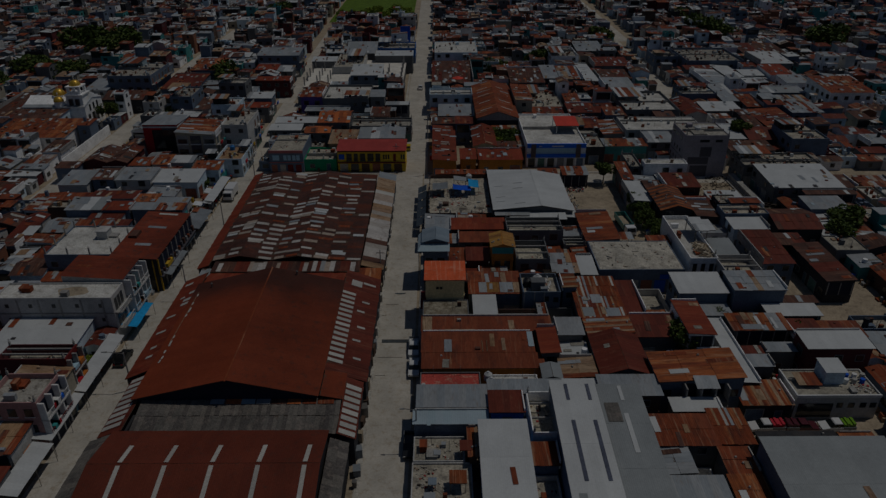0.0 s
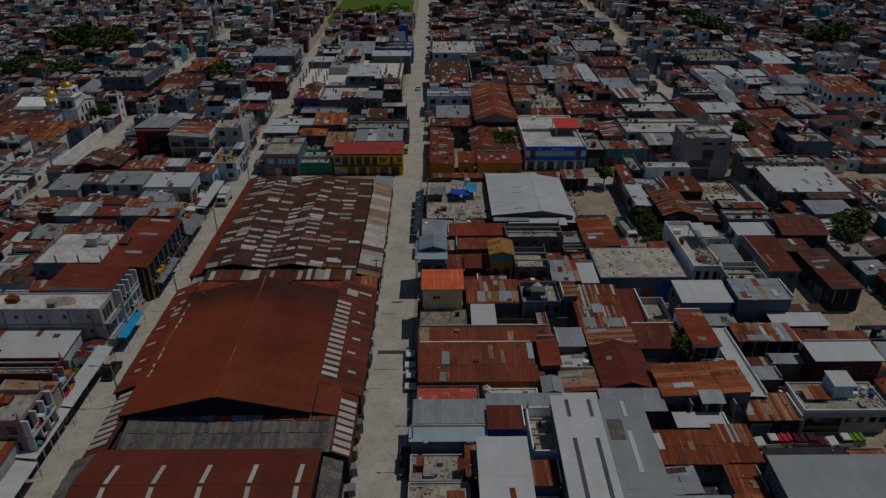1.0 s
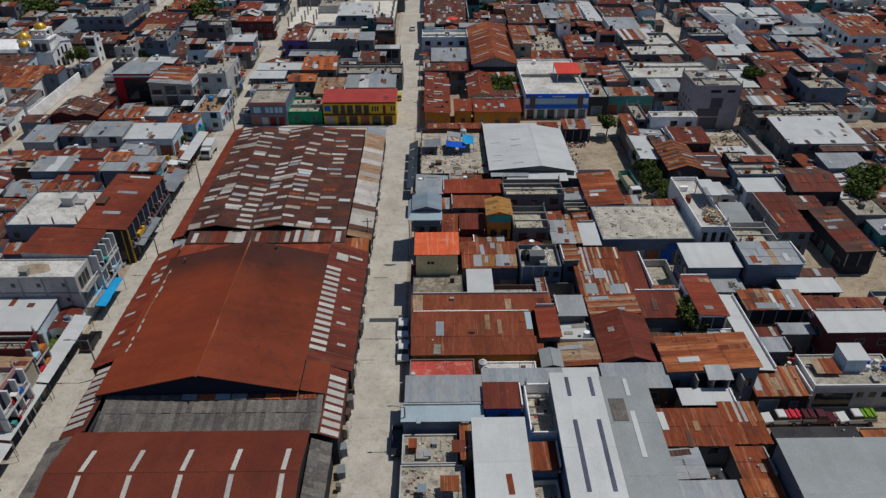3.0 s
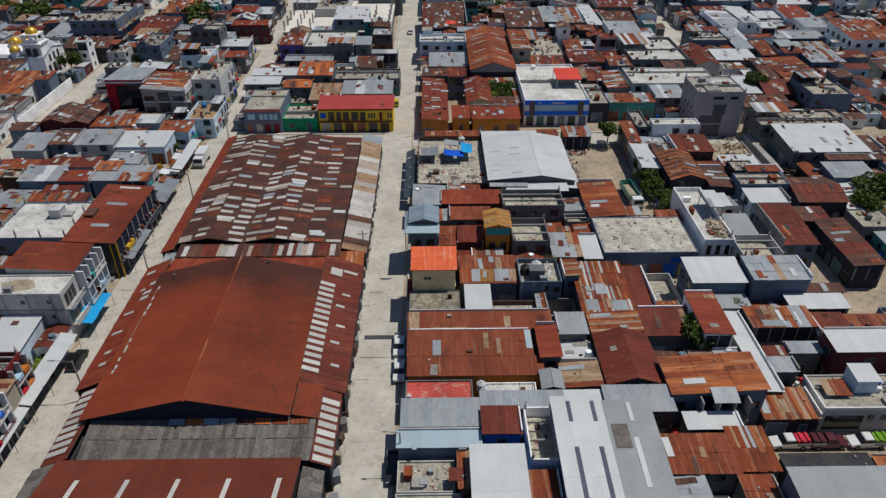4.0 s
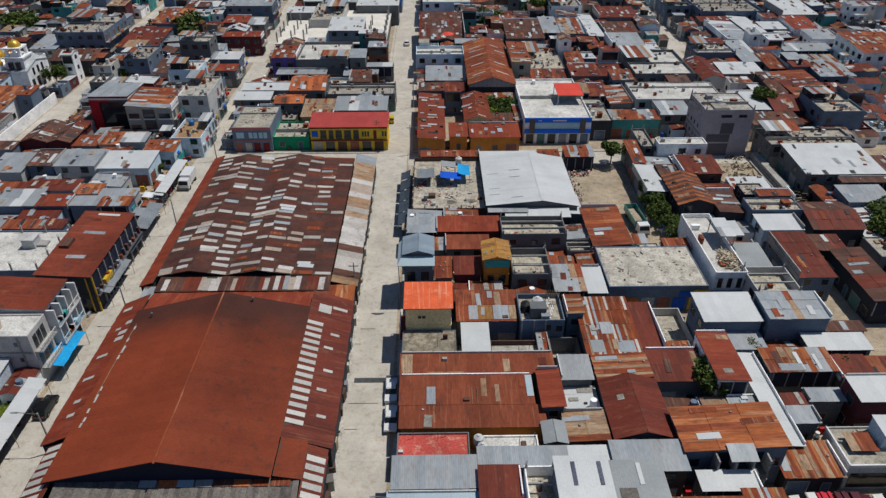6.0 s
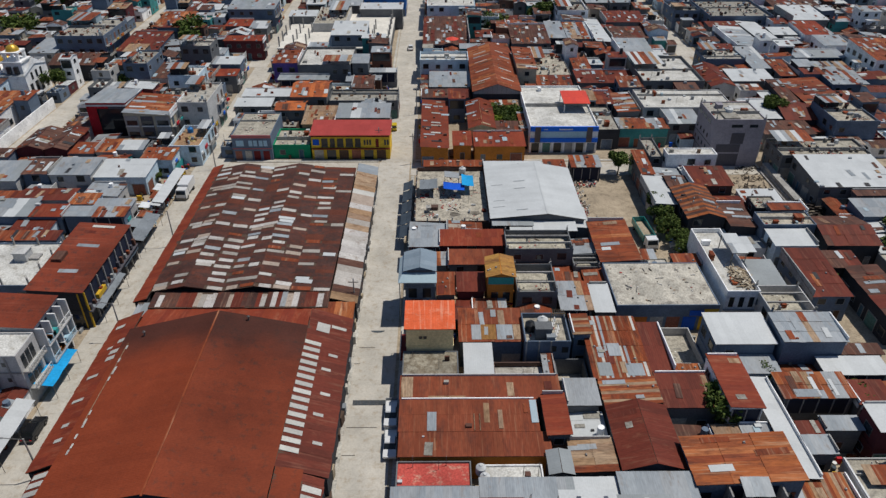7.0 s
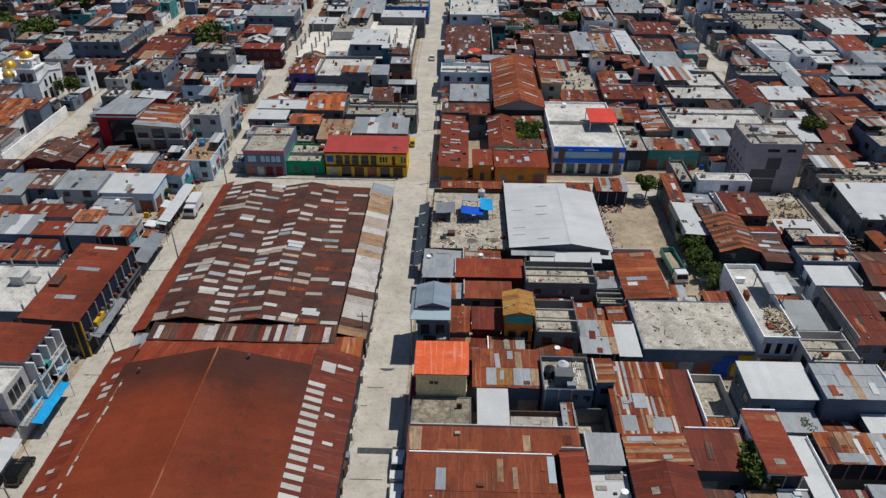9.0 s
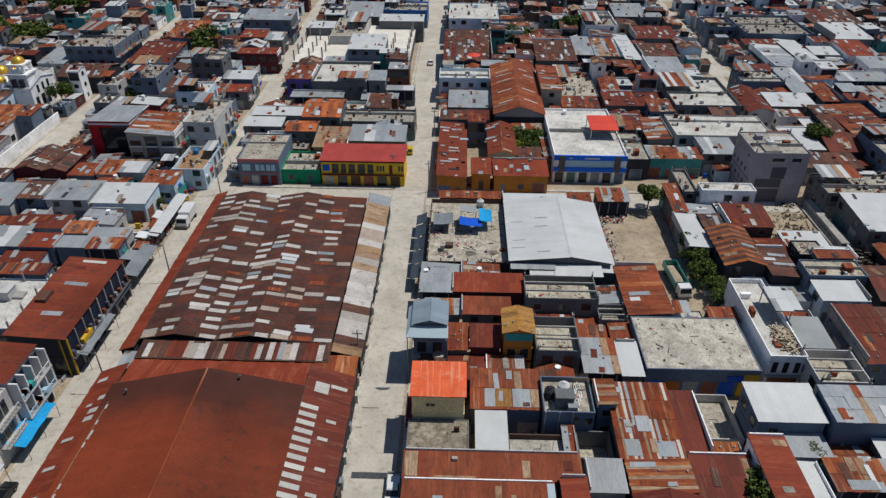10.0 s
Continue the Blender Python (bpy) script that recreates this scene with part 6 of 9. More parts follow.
def sea_of_houses(plans):
    s = Soup()
    mats = [GLASS_AND_SHADE] + [WALL[k] for k in WALL_TONES] + [ROOF[k] for k in FAR_ROOFS]
    wall_at = {k: 1 + i for i, k in enumerate(WALL_TONES)}
    roof_at = {k: 1 + len(WALL_TONES) + i for i, k in enumerate(FAR_ROOFS)}
    rnd = random.Random(77)
    for x, y, w, d, h, shape, roof, wall, *_ in plans:
        over = 0.0 if shape == "f" else 0.2
        wx, wy, ww, wd = x + over, y + over, w - 2 * over, d - 2 * over
        t = Soup()
        m = wall_at[wall]
        if shape == "f":
            deep = rnd.choice((0.25, 0.5, 0.8))
            parapet(t, ww, wd, h, deep, m=m)
            t.box(0.16, 0.16, h - deep - 0.2, ww - 0.16, wd - 0.16, h - deep, roof_at["whiteflat" if roof == "white" else roof])
            for _ in range(rnd.randint(0, 5)):
                a, b, c = rnd.uniform(0.2, 1.2), rnd.uniform(0.2, 1.2), rnd.uniform(0.2, 1.4)
                px, py = rnd.uniform(0.2, max(0.3, ww - 1.4)), rnd.uniform(0.2, max(0.3, wd - 1.4))
                t.box(px, py, h - deep, min(px + a, ww - 0.2), min(py + b, wd - 0.2), h - deep + c, m)
        else:
            planes, r = slopes(ww, wd, h, shape, over)
            shell(t, ww, wd, h, shape, r, m)
            for a, u, v in planes:
                a, u, v = Vector(a), Vector(u), Vector(v)
                n = u.cross(v).normalized()
                nu, nv = max(1, round(u.length / 1.3)), max(1, round(v.length / 3.4))
                for i in range(nu):
                    for j in range(nv):
                        q = a + u * (i / nu) + v * (j / nv) + n * (0.05 + rnd.uniform(0, 0.05))
                        t.quad(tuple(q), tuple(q + u / nu), tuple(q + u / nu + v / nv), tuple(q + v / nv), roof_at[roof])
        clutter(t, ww, wd, h - deep if shape == "f" else h, shape == "f", None if shape == "f" else planes, rnd, 1.3, lambda key: roof_at[key])
        if shape != "f":
            # odd sheets on the tin
            for a, u, v in planes:
                a, u, v = Vector(a), Vector(u), Vector(v)
                n = u.cross(v).normalized()
                for _ in range(int(w * d / 45) + rnd.randint(0, 1)):
                    k0, k1 = rnd.uniform(0, 0.8), rnd.uniform(0, 0.7)
                    du, dv = min(0.95, rnd.uniform(0.8, 2.6) / u.length), min(0.95 - k1, rnd.uniform(1.6, 5.0) / v.length)
                    q = a + u * k0 + v * k1 + n * 0.14
                    t.quad(tuple(q), tuple(q + u * du), tuple(q + u * du + v * dv), tuple(q + v * dv), roof_at[rnd.choice(("galv", "rust", "mix", "white", "brown", "tan", "reddark"))])
        if shape == "f" and ww > 5 and wd > 5 and rnd.random() < 0.45:
            # part of an upper storey under its own roof
            a, b, z = ww * rnd.uniform(0.35, 0.6), wd * rnd.uniform(0.35, 0.6), h - 0.8
            px, py = rnd.choice((0.1, ww - a - 0.1)), rnd.choice((0.1, wd - b - 0.1))
            t.box(px, py, z, px + a, py + b, h + 2.1, m)
            t.box(px - 0.25, py - 0.25, h + 2.1, px + a + 0.25, py + b + 0.25, h + 2.2, roof_at[rnd.choice(("galv", "rust", "mix", "brown", "conc"))])
        if rnd.random() < 0.25:
            px, py = rnd.uniform(0.5, max(0.6, ww - 0.8)), rnd.uniform(0.5, max(0.6, wd - 0.8))
            t.rod((px, py, h - 0.8), (px, py, h + rnd.uniform(0.9, 1.8)), 0.5, 8, 0.45, wall_at[rnd.choice(("dark", "white", "bluegrey"))])
        if shape not in ("f", "gx", "gy") and rnd.random() < 0.5:
            up, mm = rnd.uniform(0.2, 0.5), wall_at[rnd.choice(("lightgrey", "white", "grey"))]
            if rnd.random() < 0.6:
                px = rnd.choice((-0.18, ww + 0.03))
                t.box(px, 0, h - 0.8, px + 0.15, wd, h + r + up, mm)
            else:
                t.box(0, wd + 0.03, h - 0.8, ww, wd + 0.18, h + r + up, mm)
        # on some fronts a dark sheet on the wall imitates the shade of a veranda
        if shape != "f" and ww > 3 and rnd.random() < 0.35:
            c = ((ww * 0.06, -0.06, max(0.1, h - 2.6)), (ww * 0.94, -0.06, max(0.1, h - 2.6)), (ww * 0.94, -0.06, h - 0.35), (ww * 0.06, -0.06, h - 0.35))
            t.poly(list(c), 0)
        # windows on the walls that stand clear
        for side, run in (("s", ww), ("w", wd) if x > 0 else ("e", wd)):
            n = max(1, int(run / 2.9))
            for i in range(n):
                q = run * (i + 0.5) / n
                px, py = {"s": (wx + q, wy - 1.0), "w": (wx - 1.0, wy + q), "e": (wx + ww + 1.0, wy + q)}[side]
                ci, cj = int((px - GX0) / CELL), int((py - GY0) / CELL)
                if not (0 <= ci < GNX and 0 <= cj < GNY):
                    continue
                for k in range(max(1, round((h - 0.3) / 3.05))):
                    z = k * 3.0
                    if z + 0.6 < HEIGHT[ci, cj] or rnd.random() < 0.25 or z + 2.1 > h:
                        continue
                    g = pose(q, 0, z + 0.9) if side == "s" else pose(0, q, z + 0.9, 0, 0, -90) if side == "w" else pose(ww, q, z + 0.9, 0, 0, 90)
                    a = rnd.choice((0.45, 0.6, 0.8))
                    c = [g @ Vector(p) for p in ((-a, -0.05, 0), (a, -0.05, 0), (a, -0.05, 1.1), (-a, -0.05, 1.1))]
                    t.poly([tuple(p) for p in c], 0)
        i0 = len(s.v)
        s.v += [(vx + wx, vy + wy, vz) for vx, vy, vz in t.v]
        s.f += [tuple(i0 + i for i in f) for f in t.f]
        s.m += t.m
    return s.mesh("distant_houses", *mats)


solid("distant_houses", sea_of_houses(EXTRA[80:]), "dense far quarter of low houses under tin and concrete roofs", "houses", "stuff")


# ---- ground and streets ----
g = Soup()
g.quad((-3000, -1500, 0), (3000, -1500, 0), (3000, 4000, 0), (-3000, 4000, 0))
solid("ground", g.mesh("ground", EARTH), "dusty bare earth between the houses", "ground", "structure")


def street(name, x0, y0, x1, y1, label, slab=4.0):
    root = thing(name, x0, y0, 0, label, "road", kind="structure")
    nx, ny = max(1, round((x1 - x0) / slab)), max(1, round((y1 - y0) / slab))
    w, d = (x1 - x0) / nx, (y1 - y0) / ny
    s = Soup()
    s.box(0.005, 0.005, -0.1, w - 0.005, d - 0.005, 0.05)
    me = s.mesh("road_slab", ROAD)
    for i in range(nx):
        for j in range(ny):
            part("road_slab", me, root, pose(i * w, j * d, 0.0))
    return root


street("road_main", -11.1, -32.4, -4.1, 172.9, "pale worn concrete street between the house rows", 6.0)
street("road_main", -10.7, 172.95, -2.9, 476.7, "pale worn concrete street between the house rows", 6.0)
street("road_west", -52.9, -32.4, -45.6, 174.9, "dusty concrete street beside the market sheds")
street("road_west", -54.4, 175, -48.6, 240, "dusty concrete street among the houses", 6.0)
street("road_west", -57, 240.1, -50.8, 375.1, "dusty concrete street among the houses", 6.0)
street("road_cross", -45.5, 165.3, -11.2, 172.8, "concrete cross street in front of the shop houses")
street("road_cross", -3.8, 166.3, 75.6, 172.8, "concrete cross street in front of the shop houses", 6.0)
street("road_east", 78.0, 205.1, 84.0, 250, "pale concrete street among far houses", 6.5)
street("road_east", 80.8, 250.1, 87.6, 345, "pale concrete street among far houses", 6.5)
street("road_east", 86.2, 345.1, 93.4, 476.8, "pale concrete street among far houses", 6.5)
street("road_church", -100.5, 154.7, -93.5, 240, "pale street beside the white church", 6.5)
street("road_church", -107, 240.1, -100, 375.1, "pale street beside the white church", 6.5)

# ---- market sheds ----
def deck(planes, parent, thick=0.08):
    g = Soup()
    for a, u, v in planes:
        a, u, v = Vector(a), Vector(u), Vector(v)
        n = u.cross(v).normalized()
        c = [a, a + u, a + u + v, a + v]
        t = [tuple(p + n * 0.03) for p in c]
        b = [tuple(p - n * thick) for p in c]
        g.poly(t)
        g.poly(b[::-1])
        for i in range(4):
            j = (i + 1) % 4
            g.quad(b[i], b[j], t[j], t[i])
    return part("roof", g.mesh("roof", DECK), parent)


def lay(parent, a, u, v, me, du, dv, lift=0.09, name="skylight_sheet"):
    """One sheet laid on a slope: a is its corner, u across and v up the slope."""
    u, v = Vector(u).normalized(), Vector(v).normalized()
    n = u.cross(v)
    m = Matrix.Identity(4)
    m.col[0][:3], m.col[1][:3], m.col[2][:3], m.col[3][:3] = u * du, v * dv, n, Vector(a) + n * lift
    return part(name, me, parent, m)


shed_rnd = random.Random(5)
LIGHT = sheet_mesh("skylight")


def shed_walls(root, boxes, mat):
    s = Soup()
    for b in boxes:
        s.box(*b)
    part("wall", s.mesh("wall", mat), root)


# the middle shed: one great gable, ridge along y, its open end towards the grey strip closed by shade-coloured wall
X0, X1, Y0, Y1, EAVE, RIDGE = -41.7, -16.7, 74.8, 105.4, 6.4, 9.7
EAST = 6.9                                               # its east eave is higher
mid = thing("market_shed", X0, Y0, 0, "large market hall with a faded red oxide sheet gable roof", "market hall")
W, D, XM = X1 - X0, Y1 - Y0, 12.9
planes = [((-0.4, D, EAVE), (0, -D - 0.3, 0), (XM + 0.4, 0, RIDGE - EAVE)), ((W + 0.2, -0.3, EAST), (0, D + 0.3, 0), (XM - W - 0.2, 0, RIDGE - EAST))]
roof = deck(planes, mid)
# the west slope gets a brighter, more orange tone than the east slope
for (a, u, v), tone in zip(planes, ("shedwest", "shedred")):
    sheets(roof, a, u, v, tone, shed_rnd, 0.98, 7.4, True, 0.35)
# near-black walls put the shade of the open hall into their colour
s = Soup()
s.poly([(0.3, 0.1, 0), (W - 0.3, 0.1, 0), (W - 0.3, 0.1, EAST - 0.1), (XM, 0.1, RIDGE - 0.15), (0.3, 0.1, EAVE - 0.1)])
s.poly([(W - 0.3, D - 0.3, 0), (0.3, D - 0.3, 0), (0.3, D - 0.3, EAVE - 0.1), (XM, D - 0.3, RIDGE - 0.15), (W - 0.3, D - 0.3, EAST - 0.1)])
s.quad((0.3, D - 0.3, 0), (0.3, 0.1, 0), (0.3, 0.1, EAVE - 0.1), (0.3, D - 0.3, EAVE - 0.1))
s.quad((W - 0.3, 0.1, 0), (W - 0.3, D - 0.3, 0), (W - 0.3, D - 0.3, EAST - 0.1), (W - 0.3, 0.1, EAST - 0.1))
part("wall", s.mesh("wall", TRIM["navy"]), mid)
s = Soup()
s.box(XM - 0.11, -0.6, RIDGE + 0.02, XM + 0.11, D, RIDGE + 0.13)
part("ridge_cap", s.mesh("ridge_cap", ROOF["rust"]), mid)
slope_w = Vector((XM + 0.4, 0, RIDGE - EAVE)).normalized()
for y in (8.2, 9.1, 10.6, 12.3, 13.0, 14.4, 20.4, 21.6, 22.3, 24.0, 26.6):
    lay(roof, Vector((-0.4, y, EAVE)) + slope_w * (1.0 + shed_rnd.uniform(0, 0.2)), (0, -1, 0), slope_w, LIGHT, 0.75, 0.3, 0.13)
lay(roof, Vector((-0.4, 27.2, EAVE)) + slope_w * 1.05, (0, -1, 0), slope_w, sheet_mesh("tan"), 15.0, 0.12, 0.12)
for px, py in ((XM + 4.3, D - 1.0), (XM - 10.2, D - 2.4)):   # short vent pipes
    s = Soup()
    z = RIDGE - abs(px - XM) * (RIDGE - EAVE) / (W / 2)
    s.rod((px, py, z - 0.1), (px, py, z + 0.9), 0.12, 8)
    s.rod((px, py, z + 0.9), (px, py, z + 1.1), 0.22, 8, 0.05)
    part("vent_pipe", s.mesh("vent_pipe", STEEL), mid)


def lean_to(x0, x1, y0, y1, high, low, towards, key, label, wide=0.95, long=2.6, lights=(), single=True):
    """A lean-to roof along y. towards: the side of its low eave, 'e' or 'w'."""
    root = thing("lean_to", x0, y0, 0, label, "lean-to")
    w, d = x1 - x0, y1 - y0
    if towards == "e":
        p = ((w, 0, low), (0, d, 0), (-w, 0, high - low))
    else:
        p = ((0, d, low), (0, -d, 0), (w, 0, high - low))
    rf = deck([p], root)
    sheets(rf, *p, key, shed_rnd, wide, long, single)
    s = Soup()
    s.box(0.2, 0.1, 0, w - 0.2, d - 0.1, low - 0.12)
    part("wall", s.mesh("wall", WALL["dark"]), root)
    v = Vector(p[2]).normalized()
    for q, off, du, dv in lights:
        a = Vector(p[0]) + Vector(p[1]).normalized() * q + v * off
        lay(rf, a, p[1], v, LIGHT, du, dv, 0.13)
    return root


# east lean-to of the middle shed, towards the main street, with white sheets along its head
lean_to(-16.6, -10.6, 80.6, 109.9, 6.6, 4.4, "e", "reddark", "dark red lean-to roof along the street side of the market", lights=[(2.4 + 1.36 * k, 4.0, 0.74, 2.3) for k in range(15)] + [(4.3, 1.4, 0.5, 1.2), (8.8, 1.9, 0.5, 1.3), (12.5, 1.5, 0.5, 1.3), (17.0, 2.0, 0.5, 1.3), (20.0, 1.4, 0.5, 1.3), (26.0, 0.8, 0.6, 2.2), (24.6, 3.2, 1.9, 1.9)], long=6.6)
lean_to(-16.4, -13.3, 74.8, 80.4, 6.8, 6.1, "e", "shedred", "red sheet roof widening the market hall at its end", long=3.6)
lean_to(-13.4, -11, 68.7, 80.3, 5.6, 4.5, "e", "reddark", "lean-to roof with white translucent sheets beside the street", lights=[(0.2 + 1.3 * k, 0.15, 0.85, 2.3) for k in range(8)])
# west lean-to, towards the left street
lean_to(-46.1, -41.8, 81.6, 109.9, 6.2, 4.3, "w", "red", "red lean-to roof with a few pale sheets along the street", lights=[(108.0 - y, o, d, l) for y, o, d, l in ((98.5, 2.6, 0.85, 2.3), (99.9, 2.6, 0.85, 2.3), (102.1, 3.0, 0.8, 1.4), (95.3, 1.0, 0.55, 1.8), (90.9, 0.9, 0.55, 1.8), (86.5, 1.7, 0.6, 1.1), (84.0, 1.9, 0.6, 1.2), (106.0, 0.8, 0.7, 1.6), (101.0, 1.6, 0.5, 0.9))])
lean_to(-44.9, -41.5, 69.3, 81.5, 5.8, 4.3, "w", "reddark", "lean-to roof with white translucent sheets beside the street", lights=[(0.3 + 1.25 * k, 0.1, 0.8, 3.0) for k in range(9)])

# grey fibre-sheet strip between the two red halls
strip = thing("market_link_roof", -40.8, 69.4, 0, "sagging grey fibre-sheet roof linking two market halls", "market hall")
p = [((0, 0, 4.9), (27.3, 0, 0), (0, 5.75, 1.1))]
rf = deck(p, strip)
sheets(rf, *p[0], "corrgrey", shed_rnd, 0.62, 5.7, True, 2.0)
s = Soup()
s.box(0.2, 0.2, 0, 27.1, 5.7, 4.7)
part("wall", s.mesh("wall", WALL["dark"]), strip)
for k, key in enumerate(("galv", "orange", "palegalv", "galv", "brown", "orange", "rust", "rust")):
    lay(rf, (9.5 + 2.1 * k, 4.7, 5.8), (1, 0, 0), (0, 1, 0.19), sheet_mesh(key), 1.9 + 0.3 * (k % 3 == 1), 1.0, 0.2, "sheet")

# front shed: ridge along x
X0, X1, Y0, Y1 = -42.2, -14.3, 54.6, 68.8
front = thing("market_shed", X0, Y0, 0, "market hall with a dark red sheet roof and narrow pale skylights", "market hall")
W, D = X1 - X0, Y1 - Y0
planes = [((0, 0, 6.0), (W, 0, 0), (0, D / 2, 1.4)), ((W, D, 6.0), (-W, 0, 0), (0, -D / 2, 1.4))]
roof = deck(planes, front)
for a, u, v in planes:
    sheets(roof, a, u, v, "shedfront", shed_rnd, 0.98, 7.4, True, 0.35)
for k in range(5):
    q = 3.6 + 5.55 * k
    lay(roof, (q, 1.6, 6.0 + 1.6 * 0.197), (1, 0, 0), (0, D / 2, 1.4), LIGHT, 0.55, 5.3, 0.13)
    lay(roof, (q + 0.55, D - 3.4, 6.0 + 3.4 * 0.197), (-1, 0, 0), (0, -D / 2, 1.4), LIGHT, 0.55, 3.6, 0.13)
s = Soup()
s.box(0.3, 0.3, 0, W - 0.3, D - 0.3, 5.9)
part("wall", s.mesh("wall", WALL["dark"]), front)
lean_to(-45.8, -42.4, 50.8, 69.1, 5.4, 4.0, "w", "corrgrey", "grey fibre-sheet lean-to beside the market hall")
lean_to(-14.2, -11.8, 50.8, 68.3, 5.2, 4.2, "e", "corrgrey", "grey fibre-sheet lean-to beside the market hall")

# rear shed: low gables side by side, dark sheets with many pale replacements laid singly
X0, X1, Y0, Y1 = -43.2, -14.9, 116.2, 159.9
rear = thing("market_shed", X0, Y0, 0, "market hall with dark brown sheet gables and scattered pale patches", "market hall")
W, D = X1 - X0, Y1 - Y0
planes = []
cuts = [0.0, 0.19, 0.40, 0.58, 0.78, 1.0]
for k in range(5):
    a, b = W * cuts[k], W * cuts[k + 1]
    lo, hi = 5.0 + (0.2 if k else 0.0), 6.1
    planes.append(((a, D, lo), (0, -D, 0), (b - a, 0, hi - lo)) if k % 2 == 0 else ((b, 0, lo), (0, D, 0), (a - b, 0, hi - lo)))
planes[-1] = ((W, 0, 5.0), (0, D, 0), (W * cuts[4] - W, 0, 0.2))
roof = deck(planes, rear)


def patch_roof(parent, a, u, v, rnd, pale, single):
    """Long sheets two deep on a slope, most of them dark, some replaced by pale ones that lie a little askew."""
    a, u, v = Vector(a), Vector(u), Vector(v)
    n, eu, ev = u.cross(v).normalized(), u.normalized(), v.normalized()
    rows = round(u.length / 0.98)
    du, dv = u.length / rows, v.length / 2
    g, mats, last = Soup(), ["patched", "palepatch", "rust", "galv", "white"], [0, 0]
    for i in range(rows):
        for j in range(2):
            r = rnd.random()
            kind = "palepatch" if r < pale * (0.55 if last[j] else 1.25) else "rust" if r > 0.975 else "galv" if r > 0.945 else "white" if r > 0.925 else "patched"
            last[j] = kind != "patched"
            odd = kind != "patched"
            long = dv * (rnd.uniform(0.62, 1.0) if odd else 1.0) + 0.1
            p = a + eu * (du * i + (rnd.uniform(-0.12, 0.12) if odd else 0)) + ev * (dv * j + (rnd.uniform(0, dv + 0.1 - long) if odd else 0)) + n * (0.07 + 0.02 * j + (0.05 if odd else 0.012 * (i % 2)))
            tilt = Matrix.Rotation(rnd.gauss(0, 0.035) if odd else 0, 3, n)
            x, y = tilt @ eu * (du * (rnd.uniform(0.75, 1.05) if odd else 1.03)), tilt @ ev * long
            if single:
                m = Matrix.Identity(4)
                m.col[0][:3], m.col[1][:3], m.col[2][:3], m.col[3][:3] = x, y, n, p
                part("sheet", sheet_mesh(kind), parent, m)
            else:
                g.quad(tuple(p), tuple(p + x), tuple(p + x + y), tuple(p + y), mats.index(kind))
    if not single:
        tagged(part("tin_roof", g.mesh("tin_roof", *[ROOF[q] for q in mats]), parent), kind="stuff")


for k, (a, u, v) in enumerate(planes):
    u, v, a = Vector(u), Vector(v), Vector(a)
    near, far_half = (a, a + u * 0.5) if u.y > 0 else (a + u * 0.5, a)
    patch_roof(roof, near, u * 0.5, v, shed_rnd, 0.27, True)
    patch_roof(roof, far_half, u * 0.5, v, shed_rnd, 0.24, False)
s = Soup()
s.box(0.3, 0.3, 0, W - 0.3, D - 0.3, 4.9)
part("wall", s.mesh("wall", WALL["dark"]), rear)
for k in (1, 3):                                         # pale ridge lines
    s = Soup()
    x = W * cuts[k]
    s.box(x - 0.1, 0, 6.13, x + 0.1, D, 6.2)
    part("ridge_cap", s.mesh("ridge_cap", ROOF["brown"]), rear)
# lower strip at its near end, sheets of all ages
front_strip = thing("market_link_roof", -42.5, 112.5, 0, "low strip of mixed pale and brown sheets before the market hall", "market hall")
p = [((0, 0, 4.7), (27.7, 0, 0), (0, 3.85, 0.25))]
rf = deck(p, front_strip)
x = 0.0
while x < 26.9:
    w = shed_rnd.choice((0.75, 0.85, 1.0))
    key = shed_rnd.choice(("patched", "patched", "palepatch", "reddark", "palepatch", "brown", "galv", "rust", "reddark"))
    lay(rf, (x, shed_rnd.uniform(0, 0.25), 4.7), (1, 0, 0), (0, 3.85, 0.25), sheet_mesh(key), w, shed_rnd.uniform(2.6, 3.6) if key == "palepatch" else 3.7, 0.06 + shed_rnd.uniform(0, 0.05), "sheet")
    x += w * 0.96
s = Soup()
s.box(0.2, 0.2, 0, 27.5, 3.8, 4.5)
part("wall", s.mesh("wall", WALL["dark"]), front_strip)
lean_to(-14.7, -10.5, 114.5, 162.4, 5.0, 3.9, "e", "leanmix", "patched tin lean-to along the street side of the market", wide=1.9, long=4.4, single=True)
lean_to(-45.6, -43.3, 114.5, 161.8, 5.0, 4.2, "w", "red", "red tin lean-to along the street side of the market", single=False)
strip = thing("market_link_roof", -42.4, 110.1, 0, "rusted tin roof linking two market halls", "market hall")
p = [((25.7, 2.2, 4.5), (-25.7, 0, 0), (0, -6.3, 1.5))]
rf = deck(p, strip)
sheets(rf, *p[0], "red", shed_rnd, 0.95, 8.4, True)
s = Soup()
s.box(0.2, 0.2, 0, 25.5, 2.1, 4.3)
part("wall", s.mesh("wall", WALL["dark"]), strip)
for x0, x1 in ((-44.4, -42.5), (-16.7, -10.7)):
    strip = thing("market_link_roof", x0, 110, 0, "low rusted tin roof at the corner of the market" if x0 > -40 else "low pale tin roof at the corner of the market", "market hall")
    p = [((0, 0, 4.35), (x1 - x0, 0, 0), (0, 4.0, 0.3))]
    sheets(deck(p, strip), *p[0], "galv" if x0 < -40 else "rust", shed_rnd, 0.95, 4.2, True)
    s = Soup()
    s.box(0.2, 0.2, 0, x1 - x0 - 0.2, 3.8, 4.2)
    part("wall", s.mesh("wall", WALL["dark"]), strip)

